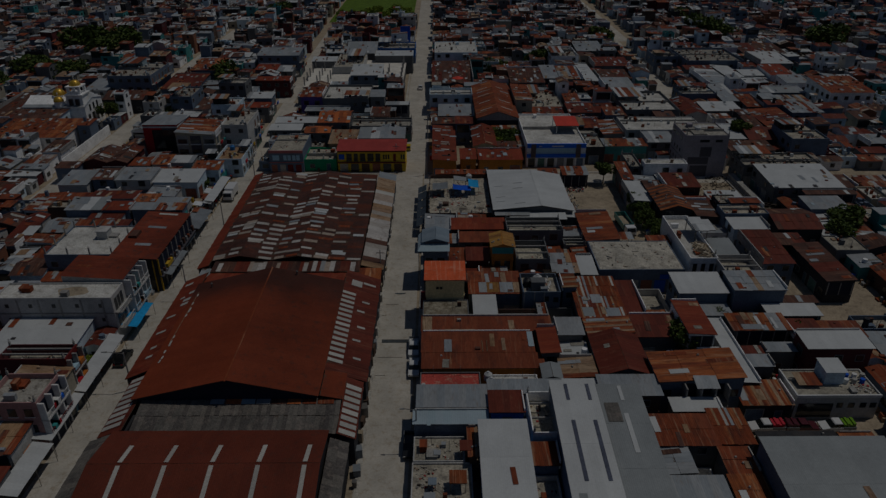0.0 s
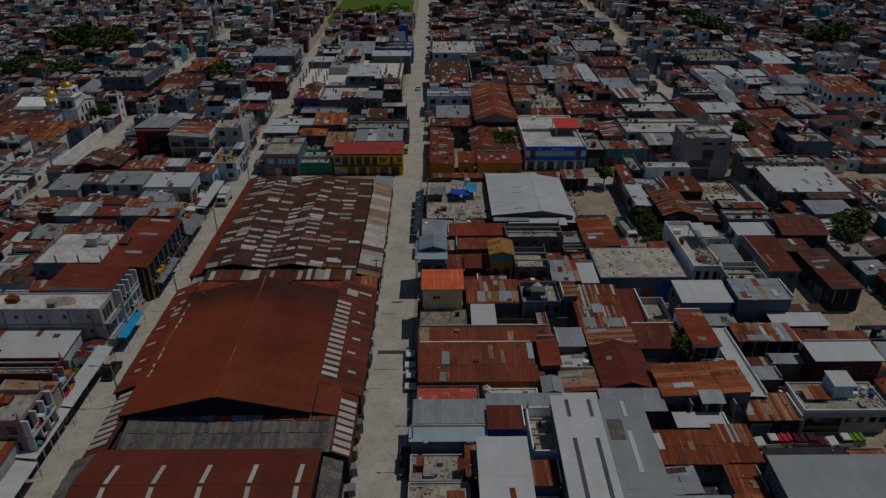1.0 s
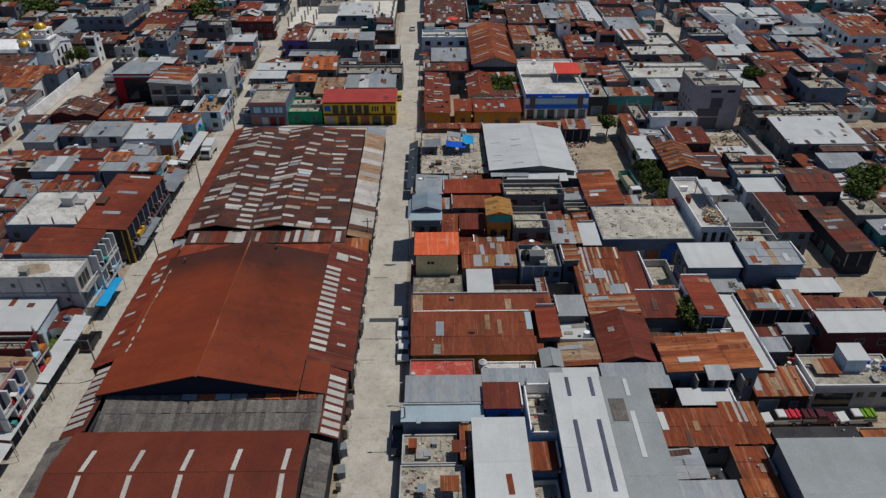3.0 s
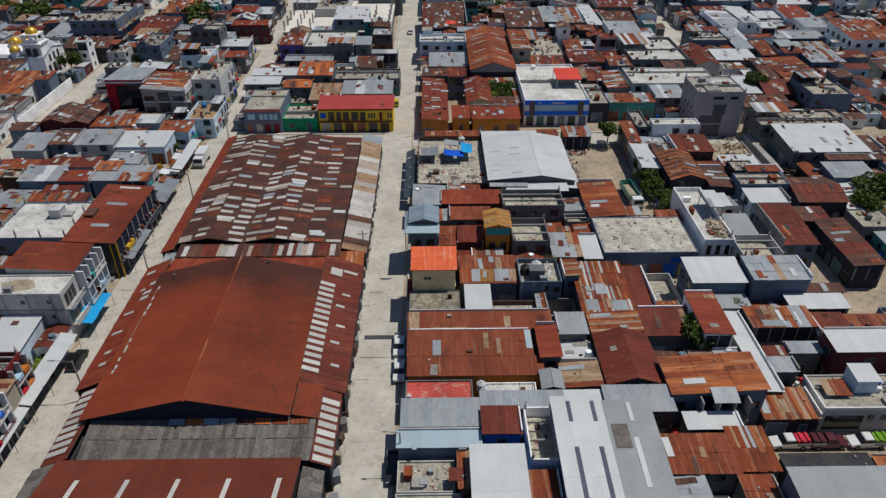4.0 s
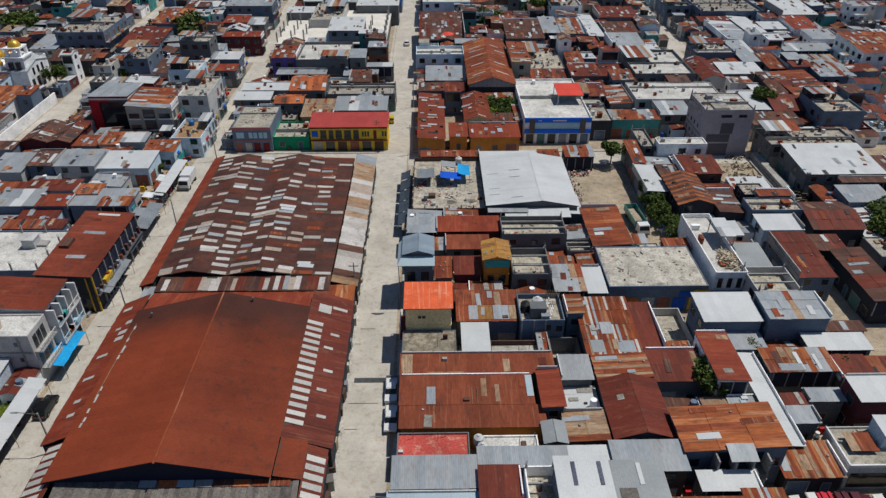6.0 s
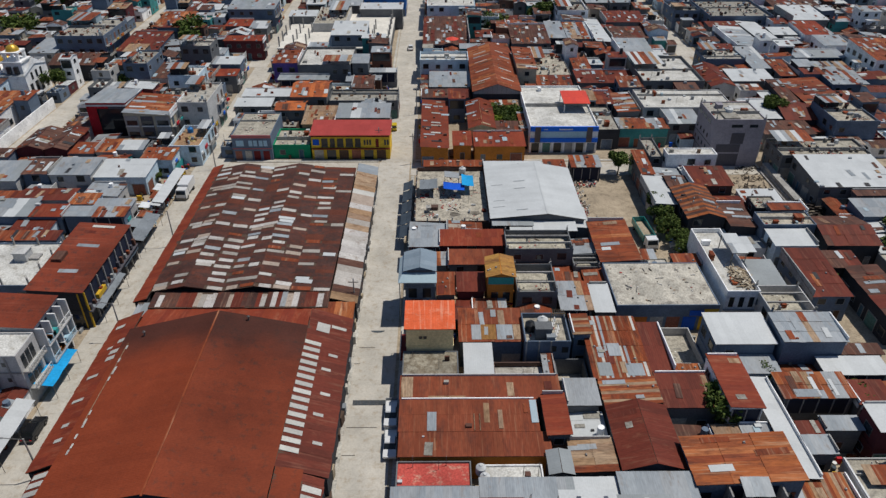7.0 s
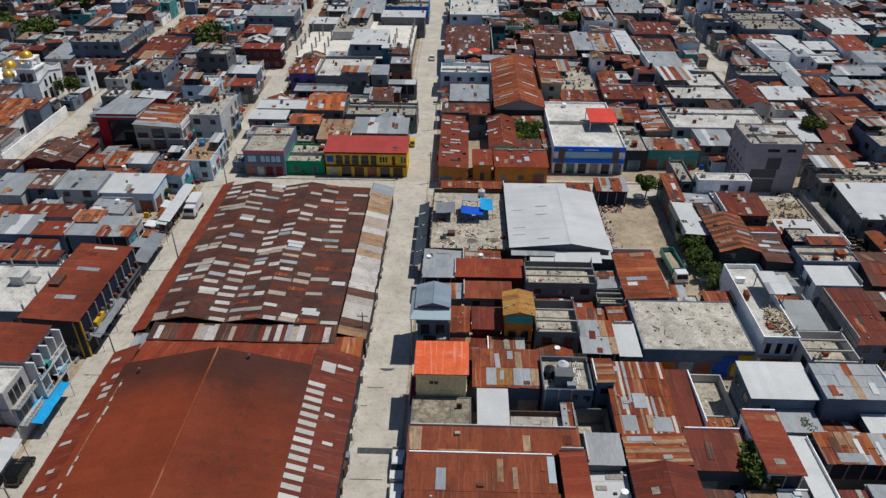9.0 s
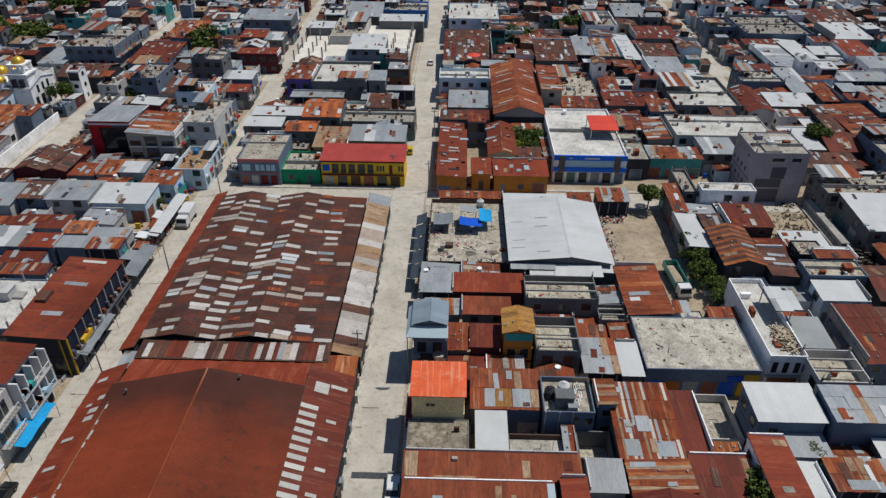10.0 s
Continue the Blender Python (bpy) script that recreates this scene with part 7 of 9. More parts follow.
# ---- the large white workshop: a wide gable whose ridge lies off its middle ----
X0, Y0, W, D, RX = 12, 137.7, 17.5, 21.1, 10.4
hall = thing("workshop", X0, Y0, 0, "large workshop under a bright white metal gable roof", "workshop")
planes = [((-0.1, D + 0.2, 5.7), (0, -D - 0.4, 0), (RX + 0.1, 0, 1.0)), ((W + 0.1, -0.1, 5.4), (0, D + 0.2, 0), (RX - W - 0.1, 0, 1.3))]
roof = deck(planes, hall)
for a, u, v in planes:
    sheets(roof, a, u, v, "white", shed_rnd, 1.0, 12.0, True, 0.2)
s = Soup()
shape = [(0.2, 0.0), (W - 0.2, 0.0), (W - 0.2, 5.3), (RX, 6.55), (0.2, 5.6)]
s.poly([(x, 0.2, z) for x, z in shape])
s.poly([(x, D - 0.2, z) for x, z in reversed(shape)])
s.quad((0.2, D - 0.2, 0), (0.2, 0.2, 0), (0.2, 0.2, 5.6), (0.2, D - 0.2, 5.6))
s.quad((W - 0.2, 0.2, 0), (W - 0.2, D - 0.2, 0), (W - 0.2, D - 0.2, 5.3), (W - 0.2, 0.2, 5.3))
part("wall", s.mesh("wall", WALL["grey"]), hall)
s = Soup()
s.box(RX - 0.15, -0.05, 6.74, RX + 0.15, D, 6.8)
part("ridge_cap", s.mesh("ridge_cap", ROOF["white"]), hall)
for x, y in ((0.9, 6.3), (0.9, 12.6), (4.9, 2.2), (0.7, 3.9), (5.4, 13.6), (5.2, 10.6)):   # dull overlaps on the west slope
    lay(roof, (x, y, 5.7 + x * 0.1), (0, -1, 0), (1, 0, 0.1), sheet_mesh("galv"), 0.22, 2.2, 0.1, "lap_sheet")
for x, y, w, d, z, up, key in ((0.0, D + 0.1, 12.6, 4.0, 5.4, -0.3, "white"), (0.2, -1.5, 7.6, 1.5, 5.0, 0.3, "galv"), (7.6, -3.0, 8.0, 3.0, 4.7, 0.4, "white"), (3.4, -2.6, 4.2, 1.1, 4.6, 0.15, "white")):
    annex = thing("lean_to", X0 + x, Y0 + y, 0, "white metal lean-to roof beside the workshop", "lean-to")
    p = ((0, 0, z), (w, 0, 0), (0, d, up))
    sheets(deck([p], annex), *p, key, shed_rnd, 1.0, 8.0, True, 0.3)
    s = Soup()
    s.box(0.2, 0.15, 0, w - 0.2, d - 0.05, z + min(up, 0) - 0.1)
    part("wall", s.mesh("wall", WALL["dark"]), annex)
# a dark box set in the roof stands in for the shade of a hole
s = Soup()
s.box(-1.0, -0.8, 0, 1.0, 0.8, 0.5)
solid("roof_hatch", s.mesh("roof_hatch", GLASS_AND_SHADE), "dark box for the shaded hole in a white metal roof", "hatch", m=pose(20.2, 160.2, 5.0))
# heap of stones and weeds along its yard side
rough = random.Random(8)
s = Soup()
for _ in range(420):
    y = rough.uniform(143.4, 165.7)
    x = 30.8 + abs(rough.gauss(0, 1.0)) + (rough.uniform(0, 5.5) if y > 160.3 else 0)
    a, b, c = rough.uniform(0.1, 0.45), rough.uniform(0.1, 0.4), rough.uniform(0.1, 0.7)
    s.rod((x, y, 0), (x + rough.uniform(-0.2, 0.2), y + rough.uniform(-0.2, 0.2), c), a, 5, b * 0.6)
solid("rubble_field", s.mesh("rubble_field", RUBBLE), "heap of broken stone along a workshop wall", "rubble", "stuff")

# ---- pavements and street furniture ----
def pavement(x0, y0, x1, y1, label):
    root = thing("pavement", x0, y0, 0, label, "pavement", kind="structure")
    along_y = y1 - y0 > x1 - x0
    n = max(1, round(max(x1 - x0, y1 - y0) / 3.0))
    s = Soup()
    if along_y:
        s.box(0, 0.01, 0, x1 - x0, (y1 - y0) / n - 0.01, 0.16)
    else:
        s.box(0.01, 0, 0, (x1 - x0) / n - 0.01, y1 - y0, 0.16)
    me = s.mesh("paving_slab", KERB)
    for k in range(n):
        part("paving_slab", me, root, pose(0, (y1 - y0) / n * k, 0) if along_y else pose((x1 - x0) / n * k, 0, 0))


pavement(-11, -32.4, -10.3, 164.1, "narrow concrete pavement beside the market")
pavement(-3.6, -32.4, -2.9, 165.7, "narrow concrete pavement along the house fronts")
pavement(-11.6, 173.7, -10.9, 285.7, "narrow concrete pavement along the house fronts")
pavement(-44.1, 173, -11.3, 174, "narrow concrete pavement along the shop fronts")
pavement(-2.9, 173.3, 61.5, 174.1, "narrow concrete pavement along the shop fronts")


def flat_thing(name, x0, y0, x1, y1, z, mat, label, category, kind=""):
    s = Soup()
    s.box(0, 0, 0, x1 - x0, y1 - y0, z)
    return solid(name, s.mesh(name, mat), label, category, kind, m=pose(x0, y0, 0.05))


GRATE = surface("steel drain grate", [(0.06, 0.075, 0.09), (0.08, 0.09, 0.1)], 0.6, 0.3)
TAR = plain("tar seam", (0.06, 0.055, 0.05), 0.9)


def drain(x0, y0, x1, y1):
    root = thing("drain", x0, y0, 0.05, "dark steel drain grating across the street", "drain")
    s = Soup()
    s.box(0, 0, 0, x1 - x0, y1 - y0, 0.008)
    part("channel", s.mesh("channel", TAR), root)
    n = int((x1 - x0) / 0.2)
    b = Soup()
    b.box(0, 0.04, 0.008, 0.12, y1 - y0 - 0.04, 0.03)
    me = b.mesh("bar", GRATE)
    for k in range(n):
        part("bar", me, root, pose(0.03 + 0.2 * k, 0, 0))


drain(-9.7, 96.4, -4.7, 97.4)
s = Soup()
n = 12
s.v = [(1.1 * math.cos(math.pi + math.pi * k / n), 0.55 * math.sin(math.pi + math.pi * k / n), 0.02) for k in range(n + 1)]
s.f, s.m = [tuple(range(n + 1))], [0]
solid("drain_cover", s.mesh("drain_cover", GRATE), "dark half-round iron drain cover in the street", "drain cover", m=pose(-7.3, 112.5, 0.05))
for k, (y, x0, x1) in enumerate(((92.3, -10.1, -6), (108.4, -9.8, -7.4), (104.8, -10.4, -9.4), (87.6, -10.2, -8.5))):
    flat_thing("road_seam", x0, y, x1, y + 0.12, 0.006, TAR, "dark tar seam across the concrete street", "road seam", "structure")


def utility_pole(x, y, h, arm, label):
    root = thing("utility_pole", x, y, 0, label, "utility pole")
    s = Soup()
    s.rod((0, 0, 0), (0, 0, h), 0.14, 8, 0.09)
    part("post", s.mesh("post", CONCRETE), root)
    if arm:
        s = Soup()
        s.rod((0, 0, h - 0.15), (arm, 0, h + 0.15), 0.05, 6)
        part("arm", s.mesh("arm", STEEL), root)
        s = Soup()
        s.rod((arm, 0, h + 0.15), (arm * 1.35, 0, h + 0.12), 0.13, 6, 0.08)
        part("lamp_head", s.mesh("lamp_head", TRIM["grey"]), root)
    if arm:
        return
    s = Soup()
    s.box(-0.8, -0.05, h - 0.8, 0.8, 0.05, h - 0.68)
    part("crossbar", s.mesh("crossbar", STEEL), root)


for x, y, h, arm in ((-47.1, 137.7, 7.5, -2.2), (-47.9, 169.6, 7.5, -2.2), (-47, 84.5, 7.0, -2.4), (-11.2, 117, 7.0, 0), (-46.7, 110.8, 7.0, -1.6), (-3.1, 71.6, 7.0, -1.6), (-3.3, 172.2, 7.5, 0), (-11.2, 175.7, 7.5, 0), (-3.2, 201.7, 7.5, 0), (-11.4, 228.4, 7.5, 0)):
    utility_pole(x, y, h, arm, "slim concrete street lamp pole with a bent arm" if arm else "slim grey concrete utility pole at the kerb")


# ---- awnings, tarpaulins and stalls ----
CLOTH = {k: surface("tarpaulin " + k, [c], 0.65, 0.0, tuple(0.7 * v for v in c), 0.6, grain=0.1, broad=0.2) for k, c in {"blue": (0.02, 0.3, 0.62), "royal": (0.01, 0.09, 0.55), "white": (0.6, 0.62, 0.64), "grey": (0.2, 0.22, 0.24), "dark": (0.05, 0.065, 0.085), "red": (0.5, 0.03, 0.05), "tan": (0.34, 0.28, 0.2)}.items()}


def awning(x0, y0, x1, y1, z_in, z_out, side, cloth, label, tin=""):
    """A canopy on posts beside a street; side: where its low edge is."""
    root = thing("awning", x0, y0, 0, label, "awning")
    w, d = x1 - x0, y1 - y0
    n = max(2, int(d / 1.4))
    rnd = random.Random(int(x0 * 10 + y0 * 7))
    za, zb = (z_out, z_in) if side == "w" else (z_in, z_out)
    if tin:
        p = ((w, 0, zb), (0, d, 0), (-w, 0, za - zb)) if side == "e" else ((0, d, za), (0, -d, 0), (w, 0, zb - za))
        sheets(deck([p], root, 0.04), *p, tin, rnd, 1.0, 3.5, True, 0.4)
    else:
        s = Soup()
        for k in range(n + 1):
            dip = -0.12 * (k % 2) + rnd.uniform(-0.05, 0.05)
            for q in (0, 0.5, 1):
                s.v.append((w * q, d * k / n, za + (zb - za) * q + dip - 0.12 * (q == 0.5)))
        for k in range(n):
            for q in (0, 1):
                i = 3 * k + q
                s.f.append((i, i + 1, i + 4, i + 3))
        me = s.mesh("cloth", CLOTH[cloth])
        part("cloth", me, root)
    for px in (0.1, w - 0.1):
        for k in range(2 + int(d / 6)):
            py = 0.15 + (d - 0.3) * k / (1 + int(d / 6))
            s = Soup()
            s.rod((px, py, 0), (px, py, (za if px < w / 2 else zb) - 0.12), 0.04, 5)
            part("post", s.mesh("post", STEEL), root)
    return root


awning(-54.1, 80.4, -51.7, 94.7, 3.4, 3.0, "e", "", "long white metal awning over the pavement", "white")
awning(-55, 70.4, -51.7, 80, 3.4, 3.0, "e", "", "white metal awning over a shop pavement", "white")
awning(-53.9, 60.8, -51.2, 69.8, 3.4, 3.0, "e", "", "white metal awning over a shop pavement", "white")
awning(-54, 97.8, -50.9, 105.6, 3.2, 2.6, "e", "blue", "sagging light blue tarpaulin over a street stall")
awning(-54.4, 114.6, -50.7, 124.4, 4.3, 3.0, "e", "grey", "sagging grey tarpaulin awning over the pavement")
awning(-54.5, 148.6, -52.4, 163.7, 3.3, 3.0, "e", "", "narrow white metal awning along the street", "white")
awning(-54.3, 135.3, -51.7, 144.9, 3.2, 2.6, "e", "grey", "faded grey cloth awning beside the street")
awning(-53.9, 126.8, -51.7, 133.1, 3.2, 2.6, "e", "dark", "dark cloth awning beside the street")
for k, (a, b) in enumerate(((136.0, 140.2), (140.4, 144.8), (145.0, 149.0), (149.4, 153.6), (154.0, 157.6))):
    awning(-4.9, a, -2.9, b, 3.5, 2.6, "w", "dark", "dark sagging cloth awning on the house wall")
awning(3.4, 149.6, 7.6, 152.6, 5.6, 5.2, "e", "royal", "bright blue tarpaulin stretched over a roof yard")
awning(3.6, 152.7, 6.6, 155.2, 6.6, 6.2, "e", "", "small patched tin canopy over a roof yard", "galv")
awning(7.1, 151, 9.5, 155.8, 5.8, 5.4, "e", "blue", "light blue tarpaulin stretched over a roof yard")
awning(-1.4, 149.9, 2.2, 154.3, 5.6, 5.3, "w", "grey", "grey tarpaulin stretched over a roof yard")

stall_rnd = random.Random(21)


def crate(x, y, w, d, h, mat, name, label, category):
    s = Soup()
    s.box(-w / 2, -d / 2, 0, w / 2, d / 2, h)
    s.box(-w / 2 - 0.04, -d / 2 - 0.04, h, w / 2 + 0.04, d / 2 + 0.04, h + 0.06)
    return solid(name, s.mesh(name, mat), label, category, m=pose(x, y, 0.16, 0, 0, stall_rnd.uniform(-15, 15)))


for k in range(34):
    y = 62 + 2.8 * k + stall_rnd.uniform(-0.8, 0.8)
    crate(-10.9 + stall_rnd.uniform(-0.2, 0.15), y, stall_rnd.uniform(0.4, 1.0), stall_rnd.uniform(0.5, 1.5), stall_rnd.uniform(0.4, 1.8), stall_rnd.choice((KERB, DECK, CLOTH["white"], CLOTH["tan"], STEEL, CLOTH["grey"])), "market_crate", "stacked market crate on the narrow pavement", "crate")


# ---- vehicles ----
TYRE, TINTED = plain("tyre rubber", (0.012, 0.012, 0.012), 0.9), plain("tinted glass", (0.015, 0.018, 0.02), 0.08)
PAINT = {k: surface("car paint " + k, [c], 0.25, 0.1, None, grain=0.03, broad=0.05, bump=0) for k, c in {"black": (0.012, 0.013, 0.016), "white": (0.7, 0.7, 0.7), "grey": (0.2, 0.21, 0.22), "teal": (0.03, 0.22, 0.2), "yellow": (0.62, 0.45, 0.02), "red": (0.5, 0.03, 0.05), "blue": (0.02, 0.12, 0.4), "maroon": (0.09, 0.02, 0.03), "green": (0.16, 0.32, 0.02)}.items()}


def shaped(profile, half, tuck=0.12):
    """A body from a side profile of (y, z), narrowed at the top."""
    s = Soup()
    top = max(z for _, z in profile)
    low = min(z for _, z in profile)
    for sgn in (-1, 1):
        for y, z in profile:
            s.v.append((sgn * (half - tuck * (z - low) / (top - low)), y, z))
    n = len(profile)
    s.f = [tuple(range(n - 1, -1, -1)), tuple(range(n, 2 * n))] + [(k, (k + 1) % n, n + (k + 1) % n, n + k) for k in range(n)]
    s.m = [0] * len(s.f)
    return s


def wheels(root, half, ys, r):
    s = Soup()
    s.rod((-0.1, 0, 0), (0.1, 0, 0), r, 14)
    me = s.mesh("wheel", TYRE)
    s = Soup()
    s.rod((-0.11, 0, 0), (0.11, 0, 0), r * 0.55, 10)
    rim = s.mesh("rim", STEEL)
    for y in ys:
        for sgn in (-1, 1):
            part("rim", rim, part("wheel", me, root, pose(sgn * (half - 0.08), y, r)))


def lights(root, half, front, back, z):
    s = Soup()
    s.box(-0.14, -0.03, -0.07, 0.14, 0.03, 0.07)
    a, b = s.mesh("headlight", TRIM["white"]), s.mesh("tail_light", TRIM["red"])
    for sgn in (-1, 1):
        part("headlight", a, root, pose(sgn * (half - 0.25), front, z))
        part("tail_light", b, root, pose(sgn * (half - 0.25), back, z))


def car(x, y, turn, paint, label):
    root = thing("car", x, y, 0.06, label, "car")
    root.rotation_euler = (0, 0, radians(turn))
    part("body", shaped([(-2.1, 0.3), (2.1, 0.3), (2.15, 0.65), (1.2, 0.88), (-1.9, 0.95), (-2.15, 0.7)], 0.88, 0.06).mesh("body", PAINT[paint]), root)
    part("glazing", shaped([(-1.75, 0.9), (1.05, 0.86), (0.45, 1.38), (-1.35, 1.4)], 0.8, 0.14).mesh("glazing", TINTED), root)
    part("roof", shaped([(-1.3, 1.38), (0.42, 1.38), (0.3, 1.46), (-1.2, 1.46)], 0.68, 0.05).mesh("roof", PAINT[paint]), root)
    wheels(root, 0.88, (-1.3, 1.3), 0.33)
    lights(root, 0.88, 2.14, -2.14, 0.68)


def pickup(x, y, turn, paint, label):
    root = thing("pickup", x, y, 0.06, label, "pickup truck")
    root.rotation_euler = (0, 0, radians(turn))
    part("body", shaped([(-2.4, 0.45), (2.3, 0.45), (2.35, 0.8), (1.3, 1.0), (-0.6, 1.05), (-0.6, 0.75), (-2.4, 0.75)], 0.87, 0.04).mesh("body", PAINT[paint]), root)
    s = Soup()
    for b in ((-0.85, -2.4, 0.7, -0.77, -0.6, 1.15), (0.77, -2.4, 0.7, 0.85, -0.6, 1.15), (-0.77, -2.4, 0.7, 0.77, -2.32, 1.15)):
        s.box(*b)
    part("cargo_bed", s.mesh("cargo_bed", PAINT["grey"]), root)
    part("glazing", shaped([(-0.55, 1.0), (1.25, 1.0), (0.7, 1.55), (-0.45, 1.58)], 0.8, 0.14).mesh("glazing", TINTED), root)
    part("roof", shaped([(-0.45, 1.56), (0.72, 1.54), (0.6, 1.66), (-0.4, 1.66)], 0.7, 0.05).mesh("roof", PAINT[paint]), root)
    wheels(root, 0.87, (-1.5, 1.5), 0.36)
    lights(root, 0.87, 2.34, -2.4, 0.8)


def lorry(x, y, turn, cab, box, height, open_top, label, length=6.8):
    """A truck that faces -y before its turn; open_top: a dump body with a load, else a closed box."""
    root = thing("lorry", x, y, 0.0, label, "lorry")
    root.rotation_euler = (0, 0, radians(turn))
    s = Soup()
    s.box(-0.5, 0.3, 0.6, 0.5, length, 0.85)
    part("chassis", s.mesh("chassis", STEEL), root)
    part("cab", shaped([(0.0, 0.55), (1.9, 0.55), (1.9, 2.35), (0.45, 2.35), (0.05, 1.4)], 1.12, 0.1).mesh("cab", PAINT[cab]), root)
    s = Soup()
    s.v = [(-0.98, 0.02, 1.45), (0.98, 0.02, 1.45), (0.92, 0.36, 2.2), (-0.92, 0.36, 2.2)]
    s.f, s.m = [(0, 1, 2, 3)], [0]
    part("windscreen", s.mesh("windscreen", TINTED), root)
    if open_top:
        s = Soup()
        z0, z1 = 0.9, 0.9 + height
        for b in ((-1.2, 2.1, z0, -1.1, length, z1), (1.1, 2.1, z0, 1.2, length, z1), (-1.1, 2.1, z0, 1.1, 2.2, z1 + 0.2), (-1.1, length - 0.1, z0, 1.1, length, z1), (-1.1, 2.2, z0, 1.1, length - 0.1, z0 + 0.1)):
            s.box(*b)
        part("dump_body", s.mesh("dump_body", PAINT[box]), root)
        s = Soup()
        for i in range(5):
            for j in range(9):
                s.v.append((-1.08 + 2.16 * i / 4, 2.3 + (length - 2.6) * j / 8, z0 + 0.3 + 0.5 * math.exp(-((i - 2) ** 2) / 3 - ((j - 3) ** 2) / 8)))
        for i in range(4):
            for j in range(8):
                s.f.append((i * 9 + j, (i + 1) * 9 + j, (i + 1) * 9 + j + 1, i * 9 + j + 1))
        part("load", s.mesh("load", EARTH), root)
    else:
        s = Soup()
        s.box(-1.1, 2.05, 0.9, 1.1, length, 0.9 + height)
        part("cargo_box", s.mesh("cargo_box", PAINT[box]), root)
    wheels(root, 1.1, (1.0, length - 1.3), 0.45)
    s = Soup()
    s.box(-1.1, -0.1, 0.45, 1.1, 0.05, 0.75)
    part("bumper", s.mesh("bumper", STEEL), root)
    for sgn in (-1, 1):
        s = Soup()
        s.box(-0.15, -0.05, -0.09, 0.15, 0.05, 0.09)
        part("headlight", s.mesh("headlight", TRIM["white"]), root, pose(sgn * 0.8, -0.02, 0.95))


def tuk_tuk(x, y):
    root = thing("tuk_tuk", x, y, 0.05, "yellow and black three-wheeled taxi parked at the kerb", "three-wheeler")
    part("body", shaped([(-1.2, 0.3), (1.0, 0.3), (1.3, 0.7), (0.9, 0.95), (-1.2, 0.95)], 0.62, 0.06).mesh("body", PAINT["yellow"]), root)
    part("glazing", shaped([(-1.1, 0.93), (0.9, 0.93), (0.6, 1.5), (-1.1, 1.5)], 0.58, 0.06).mesh("glazing", TINTED), root)
    part("canopy", shaped([(-1.25, 1.5), (0.75, 1.5), (0.6, 1.68), (-1.2, 1.7)], 0.64, 0.08).mesh("canopy", PAINT["yellow"]), root)
    s = Soup()
    s.rod((-0.06, 0, 0), (0.06, 0, 0), 0.25, 12)
    me = s.mesh("wheel", TYRE)
    for wx, wy in ((0, 1.05), (-0.55, -0.8), (0.55, -0.8)):
        part("wheel", me, root, pose(wx, wy, 0.25))


car(-51.3, 91.9, 0, "black", "black hatchback parked beside the white awning")
pickup(-4, 89, 180, "white", "white pickup truck parked along the kerb")
pickup(-4.2, 94.3, 180, "white", "white pickup truck parked along the kerb")
pickup(-4.1, 71.6, 180, "black", "dark pickup truck parked along the kerb")
lorry(-51.1, 154.8, 0, "white", "white", 1.9, False, "small white box lorry standing in the street", 6.4)
lorry(42, 135, 4, "white", "teal", 1.3, True, "white dump lorry with a green body in a dirt yard", 9.2)
tuk_tuk(-8.6, 191.6)
car(73.4, 137.4, -12, "white", "white car parked on the dusty lane")
car(-6.6, 258.5, 2, "white", "white car in the far street")
car(-51.4, 206.2, 0, "grey", "grey car parked in the far street")
LOAD = {"red": CLOTH["red"], "maroon": PAINT["maroon"], "lime": PAINT["green"]}
for x, turn, paint, load in ((46.2, 90, "white", "red"), (51.2, -90, "maroon", "maroon"), (56.2, 90, "white", "lime")):
    pickup(x, 74.9, turn, paint, ("white" if paint == "white" else "dark red") + " pickup with a covered load in a walled yard")
    way = -1 if turn > 0 else 1
    s = Soup()
    for q in range(4):
        s.box(min(way * -(0.65 + 0.42 * q), way * -(1.02 + 0.42 * q)), -0.7, 0, max(way * -(0.65 + 0.42 * q), way * -(1.02 + 0.42 * q)), 0.7, 0.75 + 0.18 * (q % 2))
    solid("cargo", s.mesh("cargo", LOAD[load]), {"red": "red covered load on a pickup bed", "maroon": "dark red covered load on a pickup bed", "lime": "bright green load on a pickup bed"}[load], "cargo", m=pose(x, 74.9, 0.82))


# ---- trees ----
def crown_mesh(seed, n, squash, leaf=LEAF):
    rnd = random.Random(seed)
    s = Soup()
    lobes = [(rnd.uniform(-0.55, 0.55), rnd.uniform(-0.55, 0.55), rnd.uniform(-0.35, 0.4), rnd.uniform(0.32, 0.58)) for _ in range(11)]
    for _ in range(n):
        lx, ly, lz, lr = rnd.choice(lobes)
        v = Vector((rnd.gauss(0, 1), rnd.gauss(0, 1), rnd.gauss(0, 1))).normalized() * lr * rnd.uniform(0.55, 1.05) ** 0.6
        c = Vector((lx + v.x, ly + v.y, (lz + v.z) * squash))
        a = Vector((rnd.gauss(0, 1), rnd.gauss(0, 1), rnd.gauss(0, 0.6))).normalized()
        b = a.orthogonal().normalized()
        k = rnd.uniform(0.035, 0.085)
        b.rotate(Euler((rnd.uniform(0, 6), rnd.uniform(0, 6), rnd.uniform(0, 6))))
        s.quad(tuple(c - a * k * 1.6), tuple(c + b * k), tuple(c + a * k * 1.6), tuple(c - b * k))
    return s.mesh("crown", leaf)


PARK_CROWNS = [crown_mesh(k, 1500, 0.7, LEAF_LIGHT) for k in (7, 8)]
CROWNS = [crown_mesh(k, 2400, q) for k, q in ((1, 0.8), (2, 0.95), (3, 0.7))]


